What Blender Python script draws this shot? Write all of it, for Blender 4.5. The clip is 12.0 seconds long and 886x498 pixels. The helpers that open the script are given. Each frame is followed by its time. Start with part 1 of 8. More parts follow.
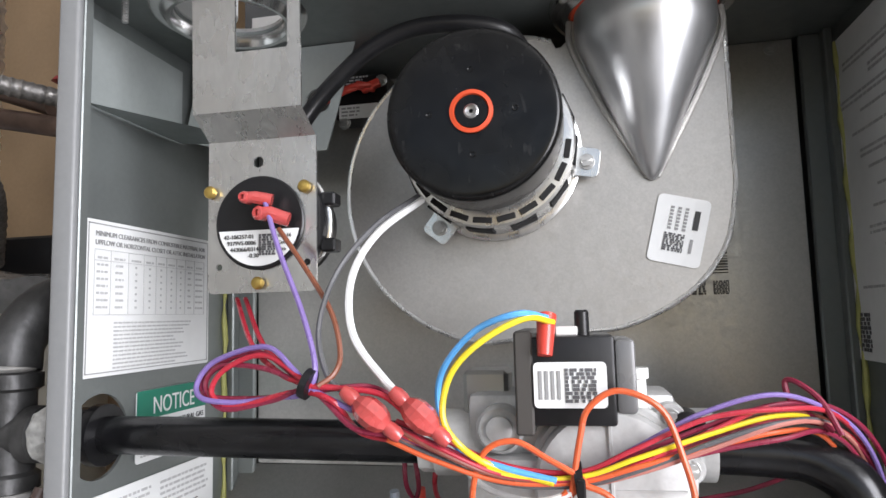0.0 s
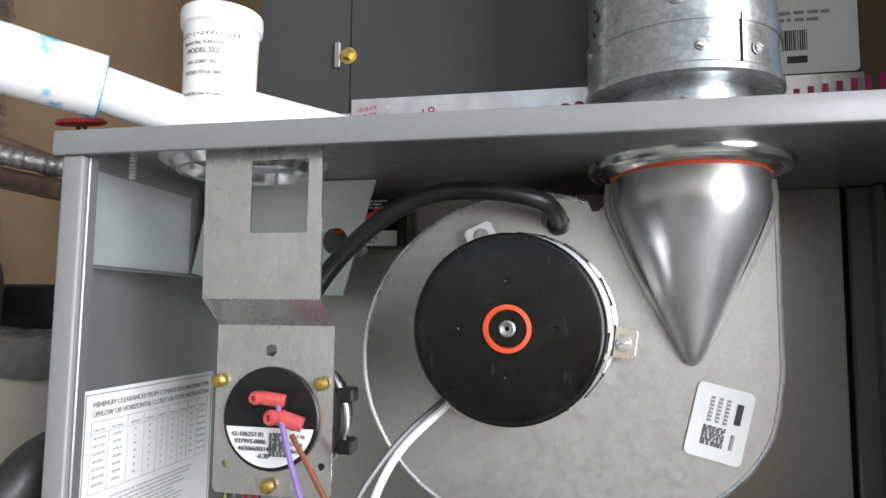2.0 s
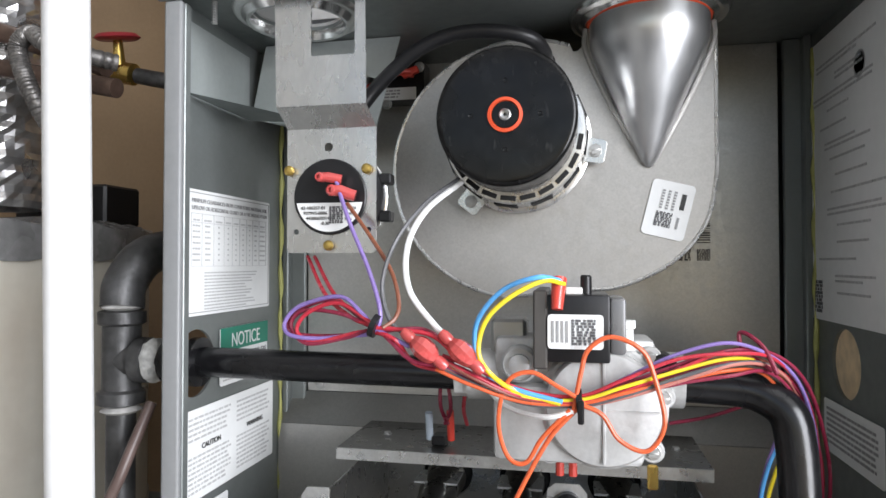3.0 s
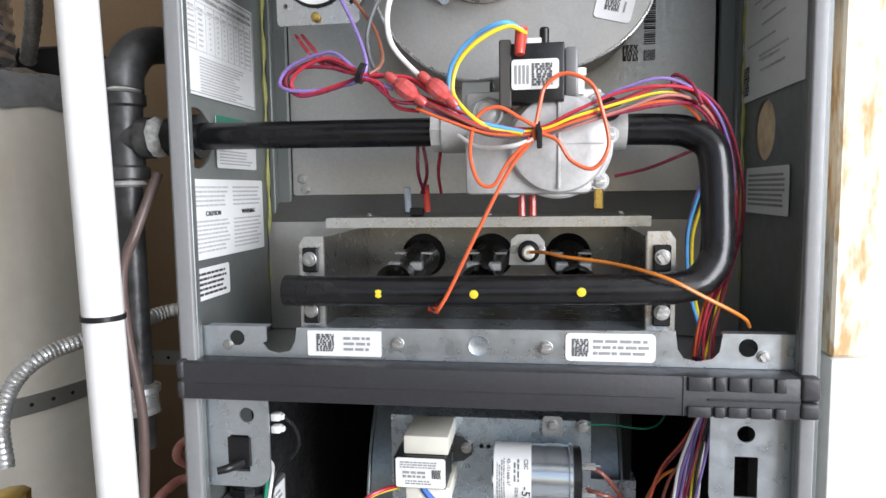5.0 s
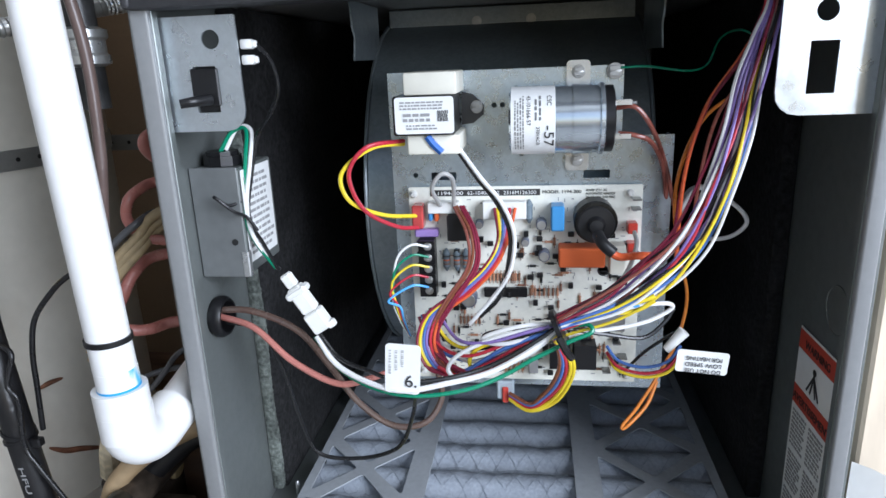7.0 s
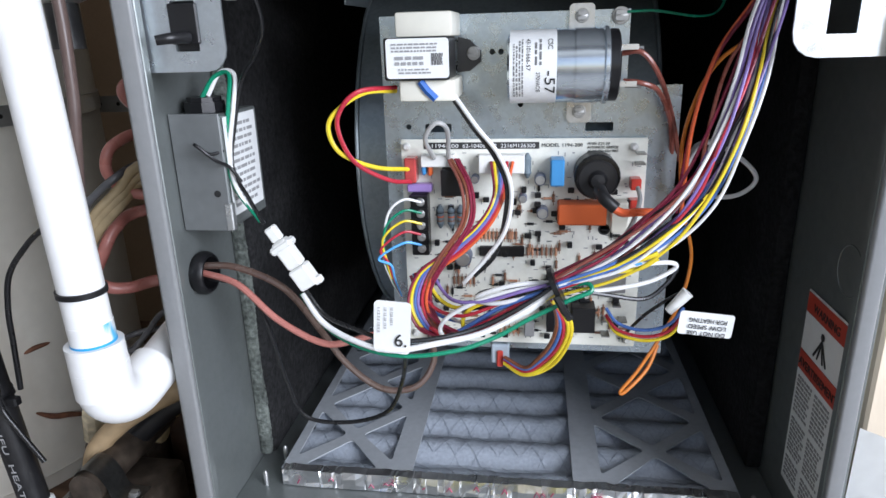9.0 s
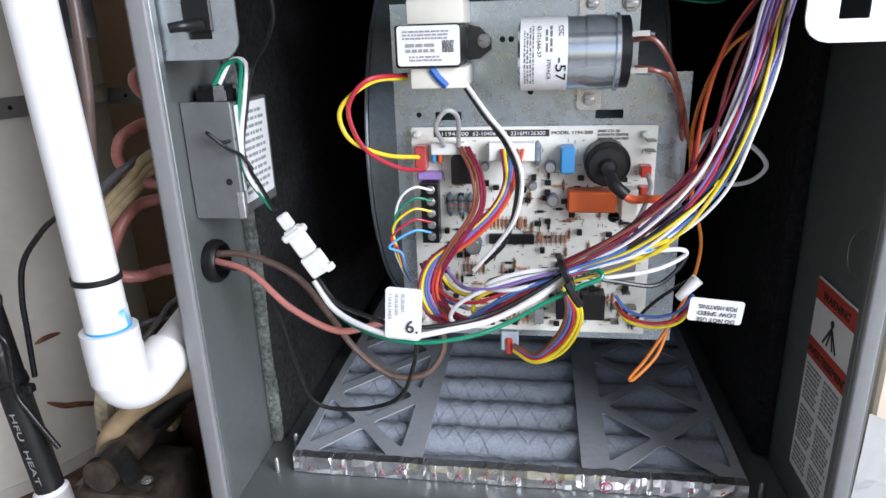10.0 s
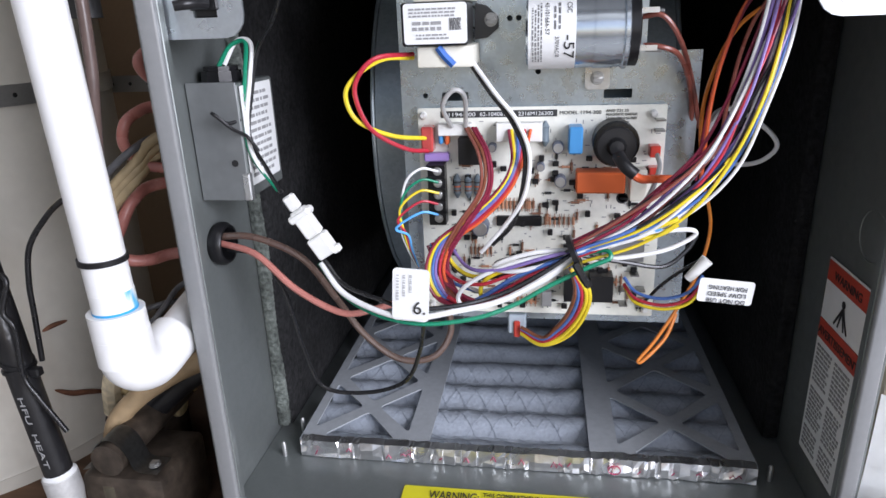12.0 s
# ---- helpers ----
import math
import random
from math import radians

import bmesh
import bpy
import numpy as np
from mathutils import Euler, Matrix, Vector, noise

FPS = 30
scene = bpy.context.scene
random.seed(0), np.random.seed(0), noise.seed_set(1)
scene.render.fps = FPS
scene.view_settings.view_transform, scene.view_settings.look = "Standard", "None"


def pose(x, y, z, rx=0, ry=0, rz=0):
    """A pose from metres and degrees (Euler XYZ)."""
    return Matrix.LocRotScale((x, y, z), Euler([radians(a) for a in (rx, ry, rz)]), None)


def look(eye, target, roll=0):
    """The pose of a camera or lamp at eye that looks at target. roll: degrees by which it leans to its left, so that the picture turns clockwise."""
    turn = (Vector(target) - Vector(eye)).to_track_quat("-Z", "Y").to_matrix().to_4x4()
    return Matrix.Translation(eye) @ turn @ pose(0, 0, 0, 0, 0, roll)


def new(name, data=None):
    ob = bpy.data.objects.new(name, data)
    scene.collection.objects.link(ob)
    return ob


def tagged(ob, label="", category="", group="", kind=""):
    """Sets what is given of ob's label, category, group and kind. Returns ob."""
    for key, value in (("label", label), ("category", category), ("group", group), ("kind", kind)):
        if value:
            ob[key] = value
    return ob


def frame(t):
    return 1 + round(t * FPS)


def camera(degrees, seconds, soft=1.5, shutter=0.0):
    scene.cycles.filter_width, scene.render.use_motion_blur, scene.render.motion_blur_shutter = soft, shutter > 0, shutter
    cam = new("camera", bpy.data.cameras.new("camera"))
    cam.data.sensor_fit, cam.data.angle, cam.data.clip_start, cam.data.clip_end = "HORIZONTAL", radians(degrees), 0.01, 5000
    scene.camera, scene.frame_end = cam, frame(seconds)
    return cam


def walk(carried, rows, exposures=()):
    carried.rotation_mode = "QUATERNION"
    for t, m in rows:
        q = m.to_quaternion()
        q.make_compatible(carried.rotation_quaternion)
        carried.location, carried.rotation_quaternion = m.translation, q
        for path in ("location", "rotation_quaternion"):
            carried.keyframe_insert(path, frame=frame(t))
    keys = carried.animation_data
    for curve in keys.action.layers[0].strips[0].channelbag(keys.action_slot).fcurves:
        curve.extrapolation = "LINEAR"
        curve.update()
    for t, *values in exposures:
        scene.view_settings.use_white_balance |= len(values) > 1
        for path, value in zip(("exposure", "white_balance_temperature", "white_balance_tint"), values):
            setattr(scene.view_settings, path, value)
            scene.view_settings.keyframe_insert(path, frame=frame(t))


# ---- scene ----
cam = camera(68.5, 12.0)
PATH = [
    (0, (0.044, -0.298, 0.612), (-0.349, 1.653, 0.816), -1.5),
    (0.5, (0.035, -0.283, 0.669), (-0.339, 1.659, 0.965), 0.5),
    (1, (0.025, -0.288, 0.718), (-0.374, 1.656, 0.964), 1.8),
    (1.5, (0.024, -0.286, 0.724), (-0.351, 1.664, 0.956), 1.3),
    (2, (0.028, -0.285, 0.715), (-0.364, 1.667, 0.9), 0.6),
    (2.5, (0.03, -0.303, 0.67), (-0.334, 1.662, 0.756), -0.7),
    (3, (0.041, -0.384, 0.62), (-0.362, 1.574, 0.662), -0.0),
    (3.2, (0.043, -0.415, 0.607), (-0.318, 1.551, 0.663), 0.2),
    (4.8, (0.045, -0.454, 0.522), (-0.261, 1.516, 0.362), -1.0),
    (5, (0.042, -0.449, 0.508), (-0.248, 1.521, 0.325), -0.8),
    (5.2, (0.045, -0.446, 0.494), (-0.247, 1.521, 0.278), -1.1),
    (5.5, (0.041, -0.437, 0.463), (-0.256, 1.525, 0.214), -0.7),
    (6, (0.032, -0.417, 0.408), (-0.249, 1.527, 0.031), -1.4),
    (6.2, (0.027, -0.411, 0.385), (-0.242, 1.523, -0.046), -1.7),
    (6.4, (0.026, -0.406, 0.364), (-0.245, 1.522, -0.091), -2.0),
    (6.5, (0.023, -0.402, 0.358), (-0.241, 1.514, -0.15), -2.0),
    (7, (0.023, -0.398, 0.324), (-0.256, 1.502, -0.238), -2.4),
    (7.2, (0.021, -0.4, 0.314), (-0.257, 1.499, -0.247), -1.9),
    (9, (0.024, -0.381, 0.302), (-0.251, 1.499, -0.323), -1.7),
    (9.5, (0.022, -0.384, 0.3), (-0.257, 1.494, -0.327), -1.8),
    (10, (0.02, -0.385, 0.299), (-0.267, 1.486, -0.345), -1.9),
    (10.5, (0.018, -0.387, 0.297), (-0.27, 1.482, -0.355), -1.9),
    (11, (0.016, -0.388, 0.293), (-0.281, 1.48, -0.359), -2.0),
    (11.5, (0.016, -0.385, 0.294), (-0.278, 1.477, -0.372), -2.2),
    (12, (0.018, -0.385, 0.291), (-0.283, 1.477, -0.375), -2.2),
]
walk(cam, [(t, look(eye, target, roll)) for t, eye, target, roll in PATH],
     [(0, 0.26, 6500, 13), (1.2, 0.28, 6420, 11), (3, 0.33, 6420, 11), (5, 0.28, 6380, 12), (6.5, 0.24, 5880, 10), (7.5, 0.20, 5800, 10), (9.5, 0.20, 6060, 13), (12, 0.20, 6160, 16)])

# ---------------------------------------------------------------- world and light
world = bpy.data.worlds.new("world")
scene.world = world
world.use_nodes = True
wn = world.node_tree
sky = wn.nodes.new("ShaderNodeTexSky")
sky.sky_type = 'NISHITA'
sky.sun_disc = False
sky.sun_elevation = radians(40)
sky.sun_rotation = radians(150)
wn.nodes["Background"].inputs[1].default_value = 0.1
wn.links.new(sky.outputs[0], wn.nodes["Background"].inputs[0])


def area_lamp(name, eye, target, w, h, watts, colour):
    d = bpy.data.lights.new(name, 'AREA')
    d.shape, d.size, d.size_y, d.energy, d.color = 'RECTANGLE', w, h, watts, colour
    ob = new(name, d)
    ob.matrix_world = look(eye, target)
    return ob


# daylight of the open doorway behind the camera
area_lamp("doorway_daylight", (1.62, -1.38, 0.85), (0.0, 0.2, 0.35), 1.15, 1.6, 74, (0.93, 0.95, 1.0))


# ---------------------------------------------------------------- materials
def material(name, colour, rough=0.5, metal=0.0, grain=0.0, grain_size=60.0, stain=0.0, stain_size=8.0, bump=0.0,
             stretch=(1, 1, 1), spec=0.5, vary=0.0, spangle=0.0, coat=0.0):
    m = bpy.data.materials.new(name)
    m.use_nodes = True
    nt = m.node_tree
    p = nt.nodes["Principled BSDF"]
    p.inputs["Roughness"].default_value = rough
    p.inputs["Metallic"].default_value = metal
    p.inputs["Specular IOR Level"].default_value = spec
    p.inputs["Coat Weight"].default_value = coat
    tc = nt.nodes.new("ShaderNodeTexCoord")
    mp = nt.nodes.new("ShaderNodeMapping")
    mp.inputs["Scale"].default_value = stretch
    nt.links.new(tc.outputs["Object"], mp.inputs["Vector"])

    def tex(size, detail):
        n = nt.nodes.new("ShaderNodeTexNoise")
        n.inputs["Scale"].default_value = size
        n.inputs["Detail"].default_value = detail
        nt.links.new(mp.outputs[0], n.inputs["Vector"])
        return n

    base = nt.nodes.new("ShaderNodeRGB")
    base.outputs[0].default_value = (*colour, 1)
    out = base.outputs[0]

    def shade(src, fac_out, lo, hi):
        r = nt.nodes.new("ShaderNodeMapRange")
        r.inputs["From Min"].default_value, r.inputs["From Max"].default_value = 0.3, 0.7
        r.inputs["To Min"].default_value, r.inputs["To Max"].default_value = lo, hi
        nt.links.new(fac_out, r.inputs["Value"])
        v = nt.nodes.new("ShaderNodeVectorMath")
        v.operation = 'SCALE'
        nt.links.new(src, v.inputs[0])
        nt.links.new(r.outputs[0], v.inputs["Scale"])
        return v.outputs[0]

    if stain:
        out = shade(out, tex(stain_size, 3).outputs[0], 1 - stain, 1 + stain * 0.6)
    if grain:
        out = shade(out, tex(grain_size, 4).outputs[0], 1 - grain, 1 + grain)
    if spangle:
        v = nt.nodes.new("ShaderNodeTexVoronoi")
        v.inputs["Scale"].default_value = 420
        nt.links.new(mp.outputs[0], v.inputs["Vector"])
        s = nt.nodes.new("ShaderNodeSeparateColor")
        nt.links.new(v.outputs["Color"], s.inputs[0])
        out = shade(out, s.outputs[0], 1 - spangle, 1 + spangle)
    if vary:
        oi = nt.nodes.new("ShaderNodeObjectInfo")
        out = shade(out, oi.outputs["Random"], 1 - vary, 1 + vary)
    nt.links.new(out, p.inputs["Base Color"])
    rn = tex(grain_size * 0.35, 3)
    rr = nt.nodes.new("ShaderNodeMapRange")
    rr.inputs["From Min"].default_value, rr.inputs["From Max"].default_value = 0.3, 0.7
    rr.inputs["To Min"].default_value, rr.inputs["To Max"].default_value = max(rough - 0.06, 0.02), min(rough + 0.08, 1)
    nt.links.new(rn.outputs[0], rr.inputs["Value"])
    nt.links.new(rr.outputs[0], p.inputs["Roughness"])
    if bump:
        b = nt.nodes.new("ShaderNodeBump")
        b.inputs["Strength"].default_value = bump
        b.inputs["Distance"].default_value = 0.002
        nt.links.new(tex(grain_size, 5).outputs[0], b.inputs["Height"])
        nt.links.new(b.outputs[0], p.inputs["Normal"])
    return m


M_PAINT = material("grey_cabinet_paint", (0.225, 0.230, 0.232), 0.34, 0.0, 0.03, 260, 0.05, 9, 0.04)
M_PAINTIN = material("grey_inner_sheet", (0.195, 0.212, 0.206), 0.36, 0.45, 0.03, 300, 0.05, 6, 0.02)
M_GALV = material("galvanised_steel", (0.64, 0.65, 0.645), 0.30, 0.80, 0.04, 300, 0.06, 12, 0.03, spangle=0.03)
M_BRIGHT = material("bright_rolled_zinc", (0.70, 0.70, 0.685), 0.27, 0.92, 0.04, 260, 0.10, 26, 0.0, stretch=(1.3, 1, 0.6))
M_BAFFLE = material("pale_galvanised_sheet", (0.38, 0.41, 0.40), 0.42, 0.35, 0.03, 300, 0.05, 10, 0.03)
M_GALVD = material("dull_galvanised_panel", (0.46, 0.455, 0.435), 0.34, 0.72, 0.05, 700, 0.03, 9, 0.03, spangle=0.02)
M_ZINC = material("bright_zinc_bracket", (0.60, 0.65, 0.69), 0.30, 0.85, 0.03, 200, 0.04, 8, 0.02, spangle=0.02)
# burner box steel, base colour lowered to carry its shade and dark reflections
M_BURN = material("heat_dulled_steel", (0.27, 0.265, 0.25), 0.30, 0.92, 0.05, 300, 0.12, 14, 0.03)
M_CAST = material("sand_cast_aluminium", (0.56, 0.56, 0.55), 0.50, 0.45, 0.06, 300, 0.08, 20, 0.08)
M_HOUSING = material("aluminised_inducer_steel", (0.415, 0.405, 0.385), 0.42, 0.62, 0.05, 700, 0.04, 8, 0.03, spangle=0.02)
M_CONE = material("drawn_steel_outlet", (0.62, 0.625, 0.63), 0.34, 0.9, 0.04, 160, 0.08, 14, 0.03, stretch=(1, 1, 0.12))
M_RING = material("polished_pressed_steel", (0.72, 0.72, 0.71), 0.18, 0.95, 0.03, 160, 0.05, 14, 0.02)
M_BLACK = material("black_enamel", (0.006, 0.006, 0.006), 0.24, 0.0, 0.3, 120, 0.4, 30, 0.05, spec=0.28)
M_BLACKPIPE = material("black_gas_pipe", (0.009, 0.009, 0.010), 0.24, 0.0, 0.4, 90, 0.3, 14, 0.12, spec=0.45)
M_PLASTICK = material("black_plastic", (0.010, 0.010, 0.011), 0.34, 0.0, 0.1, 120, 0.1, 20, 0.04, spec=0.4)
M_RUBBER = material("black_rubber_tube", (0.011, 0.011, 0.012), 0.36, 0.0, 0.2, 90, 0.3, 15, 0.08, spec=0.4)
M_FOAM = material("black_foam_tape", (0.030, 0.030, 0.033), 0.50, 0.0, 0.12, 300, 0.12, 12, 0.10, spec=0.5)
M_LINER = material("black_fibre_liner", (0.018, 0.018, 0.0185), 0.95, 0.0, 0.5, 220, 0.5, 14, 0.8, spec=0.2)
M_BLOWER = material("blower_housing_steel", (0.24, 0.275, 0.29), 0.36, 0.7, 0.05, 110, 0.08, 9, 0.03, spangle=0.05)
M_PLATE = material("control_plate_steel", (0.50, 0.57, 0.62), 0.28, 0.75, 0.03, 300, 0.08, 12, 0.03, spangle=0.03)
M_PVC = material("white_pvc", (0.80, 0.80, 0.79), 0.33, 0.0, 0.03, 90, 0.05, 12, 0.03)
M_WHITEP = material("white_nylon", (0.78, 0.78, 0.75), 0.42, 0.0, 0.03, 120, 0.05, 20, 0.03)
M_CREAMP = material("cream_bobbin_plastic", (0.76, 0.74, 0.64), 0.45, 0.0, 0.03, 120, 0.06, 20, 0.03)
M_PAPER = material("white_label_paper", (0.78, 0.79, 0.78), 0.55, 0.0, 0.02, 120, 0.03, 15, 0.02)
M_INK = material("black_label_ink", (0.03, 0.03, 0.03), 0.6)
M_INKG = material("grey_fine_print", (0.30, 0.30, 0.30), 0.6)
M_INKD = material("worn_label_ink", (0.10, 0.10, 0.105), 0.6)
M_INKL = material("light_fine_print", (0.46, 0.46, 0.46), 0.6)
M_GREEN = material("green_label", (0.02, 0.20, 0.13), 0.5)
M_YELLOWL = material("yellow_warning_label", (0.72, 0.66, 0.02), 0.5, 0.0, 0.03, 60)
M_REDL = material("red_label_panel", (0.46, 0.055, 0.03), 0.5)
M_BRASS = material("brass", (0.60, 0.42, 0.12), 0.30, 0.95, 0.1, 120)
M_SCREW = material("zinc_screw", (0.45, 0.45, 0.44), 0.42, 0.9, 0.1, 160)
M_REDP = material("red_terminal_vinyl", (0.62, 0.06, 0.04), 0.30, 0.0, 0.05, 120, 0.1, 40, coat=0.3)
M_PINKP = material("translucent_red_nylon", (0.50, 0.075, 0.07), 0.22, 0.0, 0.12, 160, 0.25, 90, coat=0.5)
M_SILI = material("red_silicone_seal", (0.62, 0.07, 0.02), 0.5, 0.0, 0.08, 90)
M_PCB = material("cream_circuit_board", (0.80, 0.80, 0.72), 0.38, 0.0, 0.04, 300, 0.05, 40)
M_BLUEC = material("blue_film_capacitor", (0.06, 0.26, 0.55), 0.35)
M_ORANGEC = material("orange_relay_block", (0.62, 0.12, 0.03), 0.4)
M_TAN = material("tan_component", (0.33, 0.16, 0.09), 0.5, vary=0.4)
M_GREYBLUE = material("grey_blue_resistor", (0.22, 0.28, 0.32), 0.5, vary=0.3)
M_ALUCAN = material("aluminium_can", (0.60, 0.66, 0.71), 0.24, 0.85, 0.03, 120, 0.04, 20, 0.02, stretch=(0.2, 1, 1))
M_FILTER = material("pleated_filter_media", (0.37, 0.405, 0.455), 0.9, 0.0, 0.10, 320, 0.10, 20, 0.35, spec=0.1)
M_CARD = material("grey_cardboard_frame", (0.38, 0.40, 0.42), 0.6, 0.0, 0.06, 200, 0.08, 16, 0.06)
M_FOIL = material("foil_tape", (0.84, 0.83, 0.83), 0.30, 0.95, 0.08, 60, 0.10, 30, 0.5)
M_WALL = material("beige_drywall", (0.40, 0.28, 0.17), 0.85, 0.0, 0.04, 120, 0.25, 2.5, 0.1)
M_TANK = material("white_tank_jacket", (0.66, 0.63, 0.55), 0.5, 0.0, 0.03, 60, 0.10, 4, 0.06)
M_DRY = material("white_drywall", (0.80, 0.79, 0.76), 0.85, 0.0, 0.04, 120, 0.08, 4, 0.15)
# grey chosen for an unseen wall, to weaken the light it bounces
M_GREYWALL = material("grey_bare_drywall", (0.34, 0.33, 0.31), 0.85, 0.0, 0.04, 120, 0.12, 3, 0.1)
M_FLUE = material("spangled_vent_pipe", (0.50, 0.53, 0.54), 0.30, 0.92, 0.04, 200, 0.10, 14, 0.03, spangle=0.10)
M_WOOD = material("stained_raw_wood", (0.76, 0.68, 0.55), 0.8, 0.0, 0.10, 60, 0.25, 14, 0.3, stretch=(1, 1, 0.25))

M_PLY = material("weathered_plywood", (0.11, 0.062, 0.035), 0.85, 0.0, 0.45, 40, 0.6, 9, 0.4, stretch=(0.2, 1, 1))
M_IRON = material("black_iron_fitting", (0.075, 0.075, 0.075), 0.42, 0.55, 0.35, 90, 0.45, 26, 0.4)
M_COPPER = material("copper_tube", (0.45, 0.22, 0.14), 0.40, 0.9, 0.15, 60, 0.35, 12, 0.06)
M_DARKP = material("dark_painted_coil_case", (0.060, 0.061, 0.062), 0.36, 0.2, 0.06, 160, 0.15, 5, 0.04)
M_TABS = material("tinned_brass_tab", (0.30, 0.30, 0.29), 0.35, 0.95, 0.15, 200)
# near black: the shade inside holes, slots and throats as colour, also the flue seam
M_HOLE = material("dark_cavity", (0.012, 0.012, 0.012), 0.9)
# tan lightened so the backing of the side opening looks lit
M_BACKING = material("plain_cardboard", (0.85, 0.66, 0.42), 0.9, 0.0, 0.12, 120, 0.15, 25, 0.2)
M_INSUL = material("black_pipe_insulation", (0.013, 0.013, 0.014), 0.34, 0.0, 0.3, 90, 0.4, 16, 0.35)
M_CONCRETE = material("concrete_floor", (0.36, 0.35, 0.33), 0.85, 0.0, 0.12, 60, 0.2, 3, 0.3)

def stain_streaks(m, colour, size, low, high):
    """Blend streaky stains of another colour into a material's base colour."""
    nt = m.node_tree
    p = nt.nodes["Principled BSDF"]
    src = p.inputs["Base Color"].links[0].from_socket
    tc = nt.nodes.new("ShaderNodeTexCoord")
    mp = nt.nodes.new("ShaderNodeMapping")
    mp.inputs["Scale"].default_value = (1, 1, 0.3)
    n = nt.nodes.new("ShaderNodeTexNoise")
    n.inputs["Scale"].default_value, n.inputs["Detail"].default_value = size, 6
    r = nt.nodes.new("ShaderNodeMapRange")
    r.inputs["From Min"].default_value, r.inputs["From Max"].default_value = low, high
    mix = nt.nodes.new("ShaderNodeMix")
    mix.data_type = 'RGBA'
    mix.inputs[7].default_value = (*colour, 1)
    nt.links.new(tc.outputs["Object"], mp.inputs["Vector"])
    nt.links.new(mp.outputs[0], n.inputs["Vector"])
    nt.links.new(n.outputs[0], r.inputs["Value"])
    nt.links.new(r.outputs[0], mix.inputs[0])
    nt.links.new(src, mix.inputs[6])
    nt.links.new(mix.outputs[2], p.inputs["Base Color"])


M_PVCB = material("primed_white_pvc", (0.80, 0.80, 0.79), 0.33, 0.0, 0.03, 90, 0.05, 12, 0.03)
stain_streaks(M_PVCB, (0.10, 0.45, 0.70), 55, 0.585, 0.66)
stain_streaks(M_WOOD, (0.56, 0.36, 0.17), 130, 0.50, 0.66)
stain_streaks(M_TANK, (0.42, 0.34, 0.25), 5, 0.55, 0.80)
stain_streaks(M_BLACK, (0.028, 0.027, 0.026), 260, 0.64, 0.80)
stain_streaks(M_WALL, (0.20, 0.12, 0.07), 2.2, 0.50, 0.60)
WIRE_COLOURS = {
    "red": (0.47, 0.03, 0.05), "maroon": (0.23, 0.022, 0.05), "orange": (0.68, 0.12, 0.04), "yellow": (0.80, 0.62, 0.03),
    "blue": (0.08, 0.17, 0.46), "sky": (0.12, 0.42, 0.85), "white": (0.78, 0.78, 0.77), "black": (0.014, 0.014, 0.015),
    "grey": (0.10, 0.10, 0.105), "purple": (0.23, 0.16, 0.41), "brown": (0.22, 0.075, 0.04), "green": (0.01, 0.22, 0.12),
    "umber": (0.115, 0.075, 0.060), "pink": (0.44, 0.17, 0.14), "amber": (0.62, 0.20, 0.03), "clear": (0.45, 0.45, 0.44), "oxide": (0.24, 0.075, 0.055)}
M_WIRE = {k: material("wire_" + k, c, 0.27, 0.0, 0.05, 150, 0.08, 30) for k, c in WIRE_COLOURS.items()}


# ---------------------------------------------------------------- mesh helpers
def box(bm, x0, x1, y0, y1, z0, z1, bevel=0.0, seg=1):
    r = bmesh.ops.create_cube(bm, size=1.0, matrix=Matrix.Translation(((x0 + x1) / 2, (y0 + y1) / 2, (z0 + z1) / 2)) @ Matrix.Diagonal((x1 - x0, y1 - y0, z1 - z0, 1)))
    if bevel:
        vs = set(r["verts"])
        es = [e for e in bm.edges if e.verts[0] in vs and e.verts[1] in vs]
        bmesh.ops.bevel(bm, geom=es, offset=bevel, segments=seg, affect='EDGES', profile=0.5)
    return bm


def cyl(bm, p0, p1, r0, r1=None, seg=24, caps=True):
    p0, p1 = Vector(p0), Vector(p1)
    d = p1 - p0
    m = Matrix.Translation((p0 + p1) / 2) @ d.to_track_quat('Z', 'Y').to_matrix().to_4x4()
    bmesh.ops.create_cone(bm, cap_ends=caps, segments=seg, radius1=r0, radius2=r0 if r1 is None else r1, depth=d.length, matrix=m)
    return bm


def lathe(bm, p0, axis, profile, seg=40, start=0.0, turn=360.0):
    """Rings of (radius, distance along the axis) joined round the axis through p0."""
    q = Vector(axis).to_track_quat('Z', 'Y').to_matrix()
    rings = []
    full = turn >= 360
    n = seg if full else seg + 1
    for r, h in profile:
        ring = []
        for i in range(n):
            a = radians(start + turn * i / seg)
            ring.append(bm.verts.new(Vector(p0) + q @ Vector((r * math.cos(a), r * math.sin(a), h))))
        rings.append(ring)
    for a, b in zip(rings, rings[1:]):
        for i in range(n if full else n - 1):
            j = (i + 1) % n
            bm.faces.new((a[i], a[j], b[j], b[i]))
    if full:
        if profile[0][0] > 1e-5:
            bm.faces.new(list(reversed(rings[0])))
        if profile[-1][0] > 1e-5:
            bm.faces.new(rings[-1])
    return bm


def spline(points, steps=8):
    """Catmull-Rom curve through the points."""
    ps = [Vector(p) for p in points]
    if len(ps) == 2:
        return ps
    ps = [ps[0] * 2 - ps[1]] + ps + [ps[-1] * 2 - ps[-2]]
    out = []
    for a, b, c, d in zip(ps, ps[1:], ps[2:], ps[3:]):
        for i in range(steps):
            t = i / steps
            out.append(0.5 * ((2 * b) + (c - a) * t + (2 * a - 5 * b + 4 * c - d) * t * t + (3 * b - a - 3 * c + d) * t ** 3))
    out.append(ps[-2])
    return out


